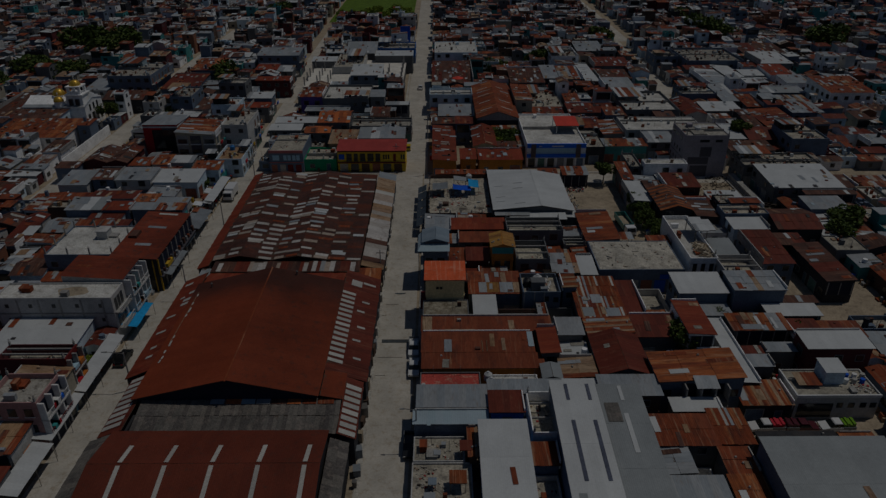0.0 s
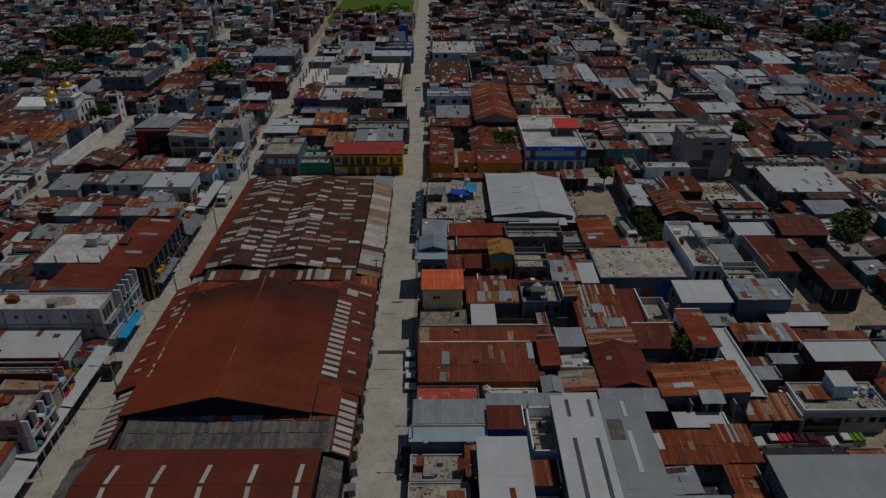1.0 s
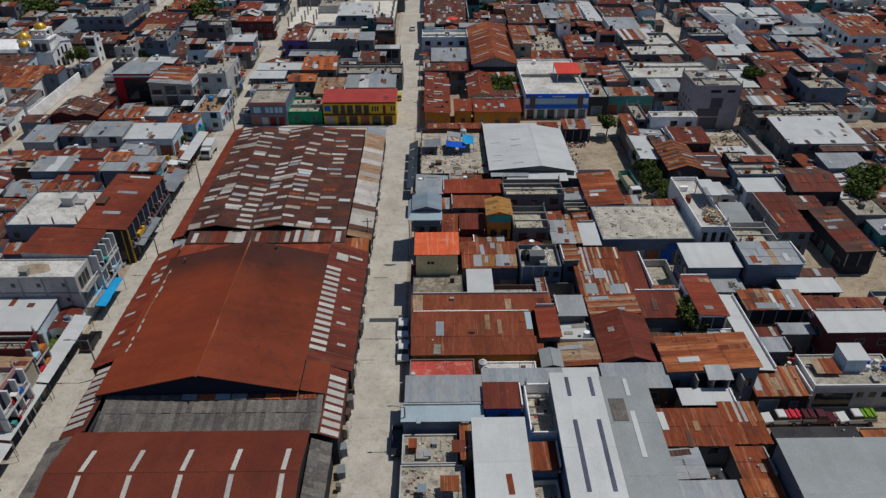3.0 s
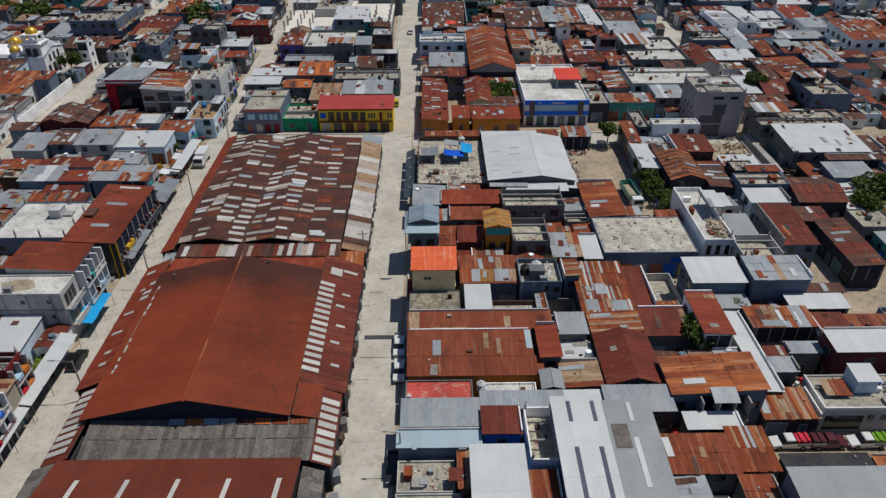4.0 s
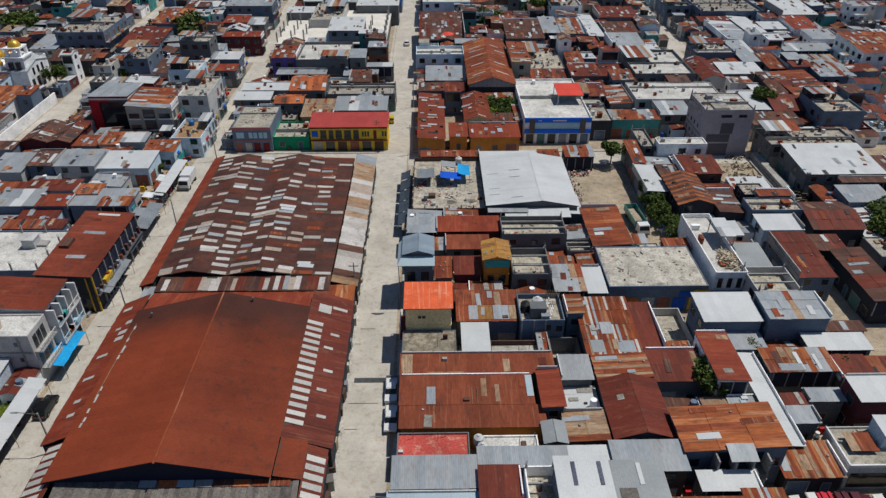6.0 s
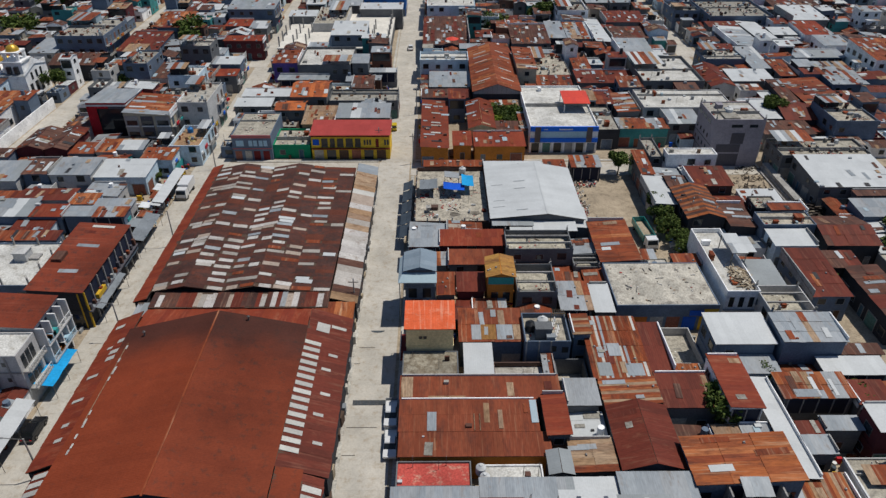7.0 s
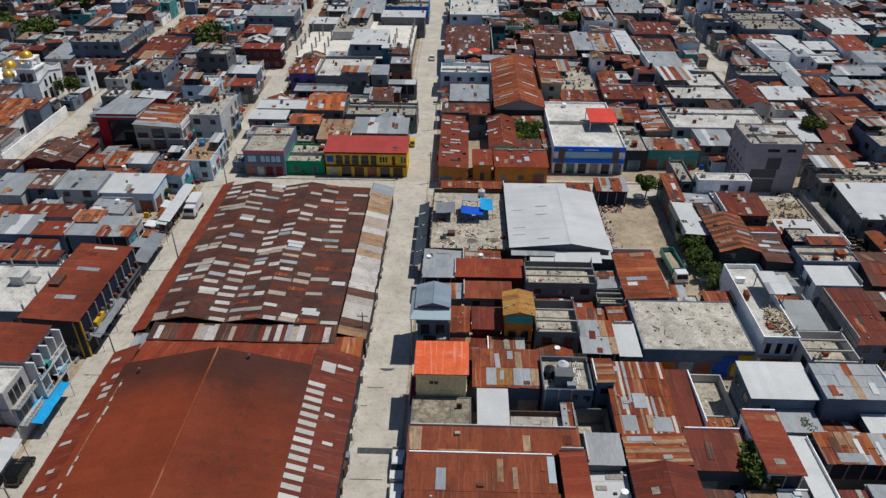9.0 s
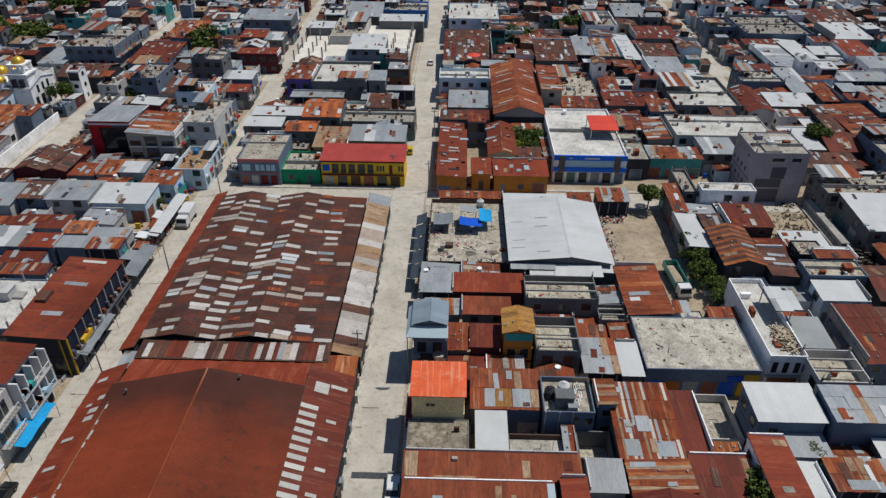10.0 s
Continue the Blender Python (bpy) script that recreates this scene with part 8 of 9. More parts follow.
def trunk_mesh(seed):
    rnd = random.Random(seed)
    s = Soup()
    s.rod((0, 0, 0), (0.03, 0.02, 0.55), 0.06, 8, 0.045)
    for k in range(6):
        a = math.tau * k / 6 + rnd.uniform(-0.4, 0.4)
        s.rod((0.03, 0.02, 0.5), (0.38 * math.cos(a), 0.38 * math.sin(a), 0.85 + rnd.uniform(0, 0.25)), 0.035, 6, 0.012)
    return s.mesh("trunk", BARK)


TRUNKS = [trunk_mesh(k) for k in (4, 5)]
tree_rnd = random.Random(9)


def tree(x, y, r, h, base=0.0, label="leafy green tree among the houses", crowns=None):
    r, h = r * 1.25, h + 1.2
    root = thing("tree", x, y, base, label, "tree")
    z = max(r * 0.7, h - r * 0.75)
    part("trunk", tree_rnd.choice(TRUNKS), root, pose(0, 0, 0, 0, 0, tree_rnd.uniform(0, 360)) @ Matrix.Diagonal((r, r, z + 0.2, 1)))
    part("crown", tree_rnd.choice(crowns or CROWNS), root, pose(0, 0, z, 0, 0, tree_rnd.uniform(0, 360)) @ Matrix.Diagonal((r * 1.05, r * 1.05, r, 1)))


for x, y, r, h in ((-80.2, 262.1, 5.5, 7), (-87.3, 216.7, 2.6, 5), (-76.2, 210.9, 2.8, 5), (-106.2, 219, 2.4, 5.5), (-146.8, 266.9, 6, 8), (-141.9, 273.1, 5, 7), (-154.7, 270.6, 6, 8), (22.4, 279.5, 4.2, 6), (40.8, 288.3, 4.0, 8), (21.1, 193.1, 3.0, 4.6), (17.8, 196, 2.2, 4.2),
                   (54.9, 235.6, 3.0, 5), (42.4, 166.3, 2.2, 5), (45.7, 145.1, 1.8, 3.4), (46.1, 140.6, 1.9, 3.2), (46.8, 136.7, 1.6, 2.8), (47.3, 133.1, 1.5, 2.4), (46.1, 149.4, 1.5, 3.6), (88, 194.3, 2.4, 7), (39.3, 92.7, 2.7, 5.8), (89.1, 136.5, 3.4, 6),
                   (84.7, 131.2, 2.6, 5), (59, 94.3, 1.8, 4.2), (67.4, 122.7, 1.6, 4), (48.1, 99, 1.2, 3.6), (-157.6, 318.8, 8, 9), (-143.1, 303.3, 7, 8), (-140.1, 321.4, 7, 9), (77.6, 340.1, 5, 7), (130.7, 353.6, 7, 9), (135.3, 338.9, 6, 8), (175, 319.2, 8, 9), (150.4, 233.3, 5, 7),
                   (131.6, 385.1, 6, 8), (-89.6, 405.9, 6, 8), (-160.7, 253.5, 5, 7)):
    tree(x, y, r, h)
GRASS = surface("park grass", [(0.1, 0.16, 0.02)], 0.9, 0.0, (0.06, 0.1, 0.015), 0.55)
flat_thing("lawn", -59.9, 397.5, -13.8, 523.3, 0.05, GRASS, "bright green park lawn", "lawn", "structure")
flat_thing("lawn", 157.1, 293.5, 179.1, 314, 0.05, GRASS, "green grassy lot among the houses", "lawn", "structure")
for k in range(16):
    tree(-54.8 + 2.6 * k, 403.1 + tree_rnd.uniform(0, 22), tree_rnd.uniform(2.4, 3.6), tree_rnd.uniform(3.5, 5), 0, "bright leafy tree in the park", PARK_CROWNS)


# ---- water tanks on roofs ----
def water_tank(x, y, z, r, h, mat, label):
    root = thing("water_tank", x, y, z, label, "water tank")
    s = Soup()
    for a, b, c, d in ((0, r, 0.08 * h, r * 1.03), (0.08 * h, r * 1.03, 0.36 * h, r), (0.36 * h, r, 0.42 * h, r * 1.04), (0.42 * h, r * 1.04, 0.75 * h, r), (0.75 * h, r, h, r * 0.35)):
        s.rod((0, 0, a), (0, 0, c), b, 16, d)
    part("shell", s.mesh("shell", mat), root)
    s = Soup()
    s.rod((0, 0, h), (0, 0, h + 0.1), r * 0.32, 12)
    part("lid", s.mesh("lid", mat), root)


TANK = {"black": plain("black tank plastic", (0.015, 0.016, 0.018), 0.4), "white": plain("pale tank plastic", (0.55, 0.56, 0.56), 0.5), "blue": plain("blue tank plastic", (0.03, 0.16, 0.4), 0.5)}
for x, y, z, r, h, c in ((15.7, 106.1, None, 0.8, 1.6, "black"), (17.6, 107.1, None, 0.8, 1.6, "white"), (7.2, 81.7, 3.95, 0.6, 1.3, "white"), (7.6, 80.4, 3.95, 0.6, 1.3, "white"), (67.8, 174.7, 11.3, 0.8, 1.2, "white"), (7.5, 160.2, 3.8, 0.7, 1.3, "white")):
    water_tank(x, y, house_at(x, y)[5] if z is None else z, r, h, TANK[c], {"black": "black ribbed plastic water tank", "white": "pale ribbed plastic water tank", "blue": "blue ribbed plastic water tank"}[c] + " on a flat roof")

for k in range(12):
    tree(-55.7 + tree_rnd.uniform(-0.3, 0.3), 82.5 + 1.2 * k, 0.8, 0.9, 0.0, "low yellow-green shrub beside the awning", PARK_CROWNS)

# ---- the white church with gilded domes ----
GOLD = plain("gilded dome", (0.6, 0.36, 0.04), 0.35, 0.4)


def dome(root, x, y, z, r, h):
    s = Soup()
    n, rings = 14, 6
    for k in range(rings):
        a, b = math.pi / 2 * k / rings, math.pi / 2 * (k + 1) / rings
        s.rod((x, y, z + h * math.sin(a)), (x, y, z + h * math.sin(b)), r * math.cos(a), n, max(0.02, r * math.cos(b)))
    ob = part("dome", s.mesh("dome", GOLD), root, label="gilded round dome")
    c = Soup()
    c.box(x - 0.07, y - 0.07, z + h, x + 0.07, y + 0.07, z + h + 1.3)
    c.box(x - 0.07, y - 0.4, z + h + 0.75, x + 0.07, y + 0.4, z + h + 0.9)
    part("cross", c.mesh("cross", TRIM["white"]), root)


church = thing("church", -128.8, 212, 0, "white church with gilded domes and a square bell tower", "church")
s = Soup()
shell(s, 19, 12, 7.0, "gx", 2.2)
part("nave", s.mesh("nave", WALL["white"]), church)
planes, r = slopes(19, 12, 7.0, "gx", 0.3)
for a, u, v in planes:
    sheets(church, a, u, v, "galv", random.Random(3), 1.2, 3.4, False, 0.3)
s = Soup()
s.box(13.5, 1.0, 0, 18.5, 6.0, 10.2)
s.box(13.2, 0.7, 10.2, 18.8, 6.3, 10.6)
for px in (14.0, 17.4):
    for py in (1.5, 4.9):
        s.box(px, py, 10.6, px + 0.7, py + 0.7, 12.6)
s.box(13.8, 1.3, 12.6, 18.2, 5.7, 13.0)
part("bell_tower", s.mesh("bell_tower", WALL["white"]), church)
dome(church, 16.0, 3.5, 13.0, 1.7, 1.7)
for x, y, z, r in ((11.0, 1.2, 8.6, 1.5), (9.0, 6.0, 9.4, 1.9), (12.0, 6.5, 9.6, 1.0)):
    s = Soup()
    s.rod((x, y, 6.5), (x, y, z), r * 0.95, 12)
    part("drum", s.mesh("drum", WALL["white"]), church)
    dome(church, x, y, z, r, r)
s = Soup()
s.poly([(19.1, 0, 0), (19.1, 12, 0), (19.1, 12, 7.4), (19.1, 9.0, 8.6), (19.1, 6.0, 10.4), (19.1, 3.0, 8.6), (19.1, 0, 7.4)])
s.poly([(18.8, 12, 0), (18.8, 0, 0), (18.8, 0, 7.4), (18.8, 3.0, 8.6), (18.8, 6.0, 10.4), (18.8, 9.0, 8.6), (18.8, 12, 7.4)])
part("facade", s.mesh("facade", WALL["white"]), church)
east = pose(19.1, 0, 0, 0, 0, 90)
for k in range(4):
    panel(church, "arched_window", 1.2 + 2.7 * k, 1.0, 2.6 + 2.7 * k, 4.2, GLASS_AND_SHADE, 0.06, east)
for k in range(3):
    panel(church, "arched_window", 2.9 + 2.5 * k, 5.0, 3.9 + 2.5 * k, 7.0, GLASS_AND_SHADE, 0.06, east)
for k in range(2):
    panel(church, "tower_window", 14.6 + 2.0 * k, 7.5, 15.6 + 2.0 * k, 9.4, GLASS_AND_SHADE, -0.9)
s = Soup()
s.box(0, 0, 0, 0.3, 30, 3.0)
solid("boundary_wall", s.mesh("boundary_wall", WALL["white"]), "long white plastered wall beside the church street", "wall", m=pose(-101.2, 176.7, 0))

# ---- building site: a bare slab with rows of columns ----
site = thing("building_site", -48.1, 245.1, 0, "pale concrete slab of an unfinished building with bare columns", "building site")
s = Soup()
s.box(0, 0, 4.1, 35.4, 41, 4.5)
part("slab", s.mesh("slab", surface("new pale concrete", [(0.66, 0.625, 0.56)], 0.92, 0.0, (0.54, 0.5, 0.43), 0.58, grain=0.1, broad=0.14)), site)
s = Soup()
s.box(0.2, 0.2, 0, 35.2, 0.5, 2.2)
s.box(0.2, 0.5, 0, 0.5, 40.8, 4.1)
s.box(34.9, 0.5, 0, 35.2, 40.8, 4.1)
part("wall", s.mesh("wall", WALL["grey"]), site)
c = Soup()
c.box(-0.2, -0.2, 0, 0.2, 0.2, 3.2)
me = c.mesh("column", CONCRETE)
for x, y, z in [(0.6, 1.5 + 6.5 * k, 4.5) for k in range(6)] + [(4.8, 3.5 + 6.5 * k, 4.5) for k in range(5)] + [(8.6, 4.5 + 6.5 * k, 4.5) for k in range(4)] + [(34.6, 2 + 6.5 * k, 4.5) for k in range(6)] + [(29.6, 2 + 6.5 * k, 4.5) for k in range(4)]:
    part("column", me, site, pose(x, y, z))
lower = [(0.8 + 5.6 * k, 0.0, 0.0) for k in range(7)]
b = Soup()
b.box(-0.2, -0.2, 0, 0.2, 0.2, 4.1)
me = b.mesh("column", CONCRETE)
for x, y, z in lower:
    part("column", me, site, pose(x, y, z))

# ---- red canopy on the bank's roof, and white posts of the red terrace ----
can = thing("roof_canopy", 33, 187.6, 6.0, "bright red metal canopy standing on a white flat roof", "canopy")
p = ((0, 0, 2.4), (6.4, 0, 0), (0, 7.6, 0.5))
sheets(deck([p], can), *p, "canopyred", random.Random(8), 1.1, 6.2, True, 0.3)
for x in (0.2, 6.2):
    for y in (0.2, 7.4):
        s = Soup()
        s.box(x - 0.08, y - 0.08, 0, x + 0.08, y + 0.08, 2.4 + 0.08 * y)
        part("post", s.mesh("post", TRIM["white"]), can)

# ---- loose things and details, house by house ----
for x, y, r, h in ((17.6, 191.6, 1.5, 3.2), (19.6, 190.4, 1.7, 3.6), (21.2, 188.9, 1.3, 3.0), (20.8, 193.4, 1.2, 2.8)):
    tree(x, y, r, h, 0, "leafy tree in a walled courtyard", PARK_CROWNS if x < 18 else None)


def on_house(x, y):
    wx, wy, ww, wd, h, z, root = house_at(x, y)
    return wx, wy, ww, wd, h, z, root


# single sheets that stand out on the near roofs: x, y, width, length, tin
for x, y, w, long, key in ((7.1, 104.3, 1.38, 3.11, "galv"), (8.5, 104.3, 2.17, 3.11, "gold"), (10.8, 104.3, 2.36, 3.11, "galv"), (13.2, 104.3, 1.08, 3.11, "tan"), (10.1, 109.1, 0.79, 1.56, "galv"),
                           (0.8, 87.5, 1.17, 2.96, "galv"), (9.8, 87.8, 0.58, 2.96, "tan"), (14, 88.7, 0.88, 3.68, "palegalv"), (6.7, 87.5, 0.12, 2.66, "tan"), (7.4, 87.5, 0.12, 2.66, "tan"),
                           (0.9, 92.9, 4.88, 0.36, "tan"), (-2.7, 93.1, 1.56, 3.49, "leanmix"), (26.2, 100.6, 1.77, 2.48, "galv"), (28.1, 96.9, 2.35, 2.27, "galv"), (24.2, 96.9, 1.86, 2.47, "galvgrey"),
                           (28.1, 82.7, 1.36, 0.61, "galv"), (25.8, 86.8, 1.56, 0.71, "tan"), (51.9, 92.8, 0.59, 3.29, "white"), (54.4, 92.8, 0.49, 2.88, "white"), (49.1, 92.6, 3.32, 1.33, "galv")):
    wx, wy, ww, wd, h, z, root = on_house(x + w / 2, y + long / 2)
    base = [o for o in root.children if o.name.startswith(("roof", "tin_roof"))]
    lay(base[0] if base else root, (x - wx, y - wy, h + 0.07 * (y - wy)), (1, 0, 0), (0, 1, 0.07), sheet_mesh(key), w, long, 0.15, "patch_sheet")

# three pale sheets across the oxide roof at the street corner
wx, wy, ww, wd, h, z, root = on_house(1.0, 185)
base = [o for o in root.children if o.name.startswith(("roof", "tin_roof"))][0]
for y in (7.5, 13.5, 19.5):
    lay(base, (ww * 0.72, y, h + 0.07 * ww * 0.28), (0, 1, 0), (-1, 0, 0.07), sheet_mesh("skylight"), 0.7, 2.2, 0.16, "patch_sheet")
# small rusted canopies and a tank in the walled concrete yards beside the street
for x, y, w, d, top, key in ((1.2, 61.0, 2.1, 2.0, 4.6, "rustorange"), (2.6, 66.4, 1.9, 1.7, 4.7, "reddark"), (-1.4, 61.4, 1.0, 1.0, 4.0, "greytin")):
    canopy = thing("canopy", x, y, 2.4, "small rusted tin canopy on posts in a yard" if key != "greytin" else "small grey tin cover on posts in a yard", "canopy")
    sheets(deck([((0, 0, top - 2.4), (w, 0, 0), (0, d, 0.2))], canopy), (0, 0, top - 2.4), (w, 0, 0), (0, d, 0.2), key, random.Random(7), 0.9, 2.6, True, 0.4)
    for px in (0.08, w - 0.16):
        for py in (0.08, d - 0.16):
            q = Soup()
            q.box(px, py, 0, px + 0.08, py + 0.08, top - 2.45)
            part("post", q.mesh("post", STEEL), canopy)

# bare columns and a stair box on the pale roof beside the west street
wx, wy, ww, wd, h, z, root = on_house(-67.1, 120.5)
c = Soup()
c.box(-0.11, -0.11, 0, 0.11, 0.11, 1.5)
for q in ((-0.06, -0.06), (0.06, 0.06)):
    c.box(q[0] - 0.02, q[1] - 0.02, 1.5, q[0] + 0.02, q[1] + 0.02, 2.0)
stub = c.mesh("column_stub", CONCRETE)
for k in range(4):
    part("column_stub", stub, root, pose(0.3 + (ww - 0.6) * k / 3, 0.25, z))
    part("column_stub", stub, root, pose(0.3 + (ww - 0.6) * k / 3, wd - 0.3, z))
for k in (1, 2):
    part("column_stub", stub, root, pose(0.3, wd * k / 3, z))
    part("column_stub", stub, root, pose(ww - 0.3, wd * k / 3, z))
s = Soup()
s.box(ww * 0.55, wd * 0.55, z, ww * 0.55 + 2.0, wd * 0.55 + 2.2, z + 1.6)
s.box(ww * 0.55 - 0.15, wd * 0.55 - 0.15, z + 1.6, ww * 0.55 + 2.15, wd * 0.55 + 2.35, z + 1.75)
part("stair_house", s.mesh("stair_house", WALL["lightgrey"]), root)

# grey panels and balcony slots of the shop building beside the red one
wx, wy, ww, wd, h, z, root = on_house(-67, 185.1)
for a, b in ((0.02, 0.3), (0.36, 0.62), (0.68, 0.98)):
    panel(root, "front_panel", ww * a, 0.2, ww * b, h - 0.3, TRIM["slate" if a == 0.36 else "grey"], 0.1)
    for lift in (3.3, 6.1):
        panel(root, "balcony_slot", ww * a + 0.3, lift, ww * b - 0.3, lift + 1.2, GLASS_AND_SHADE, 0.14)
        panel(root, "ledge", ww * a, lift - 0.3, ww * b, lift - 0.05, TRIM["white"], 0.35)

# heap of sand and a blue tank on the terrace below it
wx, wy, ww, wd, h, z, root = on_house(-54.6, 176.8)
SAND = surface("yellow sand", [(0.46, 0.36, 0.16)], 0.95, 0.0, (0.34, 0.26, 0.12), 0.55)


def mound(name, x, y, z, rx, ry, h, mat, label, category, seed, lumps=0.35):
    rnd = random.Random(seed)
    s = Soup()
    n, rings = 18, 5
    s.v.append((0, 0, h))
    for k in range(1, rings + 1):
        for j in range(n):
            a, r = math.tau * j / n, k / rings
            r2 = r * (1 + rnd.uniform(-lumps, lumps) * 0.35)
            s.v.append((rx * r2 * math.cos(a), ry * r2 * math.sin(a), max(0.0, h * (1 - r ** 1.4) * (1 + rnd.uniform(-lumps, lumps))) if k < rings else 0.0))
    s.f += [(0, 1 + j, 1 + (j + 1) % n) for j in range(n)]
    for k in range(rings - 1):
        s.f += [(1 + k * n + j, 1 + (k + 1) * n + j, 1 + (k + 1) * n + (j + 1) % n, 1 + k * n + (j + 1) % n) for j in range(n)]
    return solid(name, mesh_of(name, s.v, s.f, [mat]), label, category, m=pose(x, y, z))


mound("sand_mound", wx + ww * 0.5, wy + wd * 0.45, z, 1.5, 1.3, 0.8, SAND, "mound of yellow sand on a flat concrete terrace", "sand mound", 4)
water_tank(wx + ww * 0.3, wy + wd * 0.8, z, 0.65, 1.3, TANK["blue"], "blue ribbed plastic water tank on a flat roof")

# dirt patch on the pale roof of the three-storey block house
wx, wy, ww, wd, h, z, root = on_house(-62.8, 99.5)
s = Soup()
s.v = [(ww * 0.62 + 2.6 * math.cos(math.tau * k / 20) * (1 + 0.12 * math.sin(5 * k)), wd * 0.5 + 1.5 * math.sin(math.tau * k / 20), z + 0.012) for k in range(20)]
s.f, s.m = [tuple(range(20))], [0]
part("dirt_patch", s.mesh("dirt_patch", EARTH), root, None, "brown patch of dried mud")


# rubble lying in the yard behind the dark gable houses
rough = random.Random(77)
s = Soup()
for _ in range(420):
    x, y = rough.uniform(-92.9, -79.5), rough.uniform(174.5, 199.3)
    if HEIGHT[cells(x - 0.3, y - 0.3, x + 0.3, y + 0.3)].max() < 0.5:
        a, b, c = rough.uniform(0.1, 0.6), rough.uniform(0.1, 0.4), rough.uniform(0.1, 0.6)
        s.box(x - a, y - b, 0, x + a, y + b, c)
solid("rubble_field", s.mesh("rubble_field", RUBBLE), "broken masonry strewn over a dusty lot", "rubble", "stuff")

# a blue billboard and a red parasol by the far street
board = thing("billboard", -14.6, 321.6, 0, "tall blue billboard with a yellow emblem beside the street", "billboard")
s = Soup()
s.box(-2.2, -0.15, 4.0, 2.2, 0.15, 11.5)
part("panel", s.mesh("panel", TRIM["cobalt"]), board)
s = Soup()
s.box(-0.9, -0.2, 7.2, 0.9, -0.12, 9.0)
part("emblem", s.mesh("emblem", TRIM["yellow"]), board)
s = Soup()
s.box(-1.6, -0.2, 5.0, 1.6, -0.12, 5.5)
part("lettering_bar", s.mesh("lettering_bar", TRIM["white"]), board)
for px in (-1.4, 1.4):
    s = Soup()
    s.rod((px, 0.25, 0), (px, 0.25, 9.0), 0.15, 8)
    part("post", s.mesh("post", STEEL), board)
top = thing("parasol", 6.9, 243, 6.0, "red and white parasol on a flat roof", "parasol")
s = Soup()
s.rod((0, 0, 0), (0, 0, 2.4), 0.05, 6)
part("pole", s.mesh("pole", STEEL), top)
s = Soup()
s.rod((0, 0, 2.0), (0, 0, 2.7), 2.0, 10, 0.1)
part("canopy", s.mesh("canopy", ROOF["canopyred"]), top)

# soot rings and kerb posts on the flat roof with the blue sheets
wx, wy, ww, wd, h, z, root = on_house(4, 145.9)
SOOT = surface("soot stain", [(0.11, 0.095, 0.08)], 0.95, 0.0, (0.2, 0.18, 0.15), 0.5)
for k, (x, y) in enumerate(((0.6, 143.3), (5.5, 143.2), (9.5, 143.6))):
    s = Soup()
    s.v = [(x - wx + (0.95 + 0.2 * math.sin(3 * j + k)) * math.cos(math.tau * j / 16), y - wy + (0.85 + 0.15 * math.cos(5 * j + k)) * math.sin(math.tau * j / 16), z + 0.012 + 0.002 * k) for j in range(16)]
    s.f, s.m = [tuple(range(16))], [0]
    part("soot_stain", s.mesh("soot_stain", SOOT), root)
c = Soup()
c.box(-0.12, -0.12, -0.3, 0.12, 0.12, 0.7)
post = c.mesh("kerb_post", CONCRETE)
for k in range(7):
    part("kerb_post", post, root, pose(0.15 + (ww - 0.3) * k / 6, 0.1, h))
for k in range(1, 8):
    part("kerb_post", post, root, pose(0.1, wd * k / 8, h))

# roof vents in pairs on the long grey hall
wx, wy, ww, wd, h, z, root = on_house(86, 168)
s = Soup()
s.rod((0, 0, 0), (0, 0, 0.5), 0.3, 10)
s.rod((0, 0, 0.5), (0, 0, 0.62), 0.42, 10)
vent = s.mesh("roof_vent", STEEL)
for k in range(4):
    for e in (0.0, 1.3):
        px = 84.9 + 4.4 * k + e - wx
        if 0.5 < px < ww - 0.5:
            part("roof_vent", vent, root, pose(px, 167.2 - wy, z))


# stack of loose timber on the narrow white house
def timber(x, y, z, w, d, count, seed, label):
    rnd = random.Random(seed)
    root = thing("timber_pile", x, y, z, label, "timber")
    s = Soup()
    s.box(-0.5, -0.5, 0, 0.5, 0.5, 1)
    me = s.mesh("plank", surface("grey old timber", [(0.42, 0.36, 0.27), (0.34, 0.28, 0.2), (0.5, 0.44, 0.35), (0.26, 0.2, 0.14)], 0.9))
    for k in range(count):
        r = rnd.random()
        part("plank", me, root, pose(rnd.gauss(0, w * 0.22), rnd.gauss(0, d * 0.22), 0.12 * (k * 7 // count) * (1 - 0.3 * r), rnd.gauss(0, 4), rnd.gauss(0, 3), rnd.choice((60, 60, 100, 20)) + rnd.gauss(0, 22)) @ Matrix.Diagonal((rnd.uniform(1.2, 2.8), rnd.uniform(0.1, 0.24), 0.1, 1)))


q = on_house(52.4, 122)
timber(51, 118.4, q[5], 2.8, 6.0, 120, 3, "heap of loose grey timber on a flat roof")


# cleared lot beside the hall: a long low slab, charred boards and broken masonry
s = Soup()
s.box(0, 0, 0, 1.6, 17.2, 1.4)
s.box(-0.25, 0, 0, 0, 17.2, 0.5)
solid("boundary_wall", s.mesh("boundary_wall", CONCRETE), "long low grey concrete wall beside a cleared lot", "wall", m=pose(75.8, 152.2, 0))
s = Soup()
s.box(0, 0, 0, 0.3, 15.0, 0.35)
solid("footing", s.mesh("footing", CONCRETE), "bare concrete footing in a cleared lot", "footing", m=pose(74.6, 153.1, 0))
CHAR = surface("charred boards", [(0.03, 0.026, 0.024), (0.06, 0.048, 0.04), (0.045, 0.035, 0.03), (0.09, 0.07, 0.055), (0.3, 0.25, 0.19)], 0.9)
rough = random.Random(15)
s = Soup()
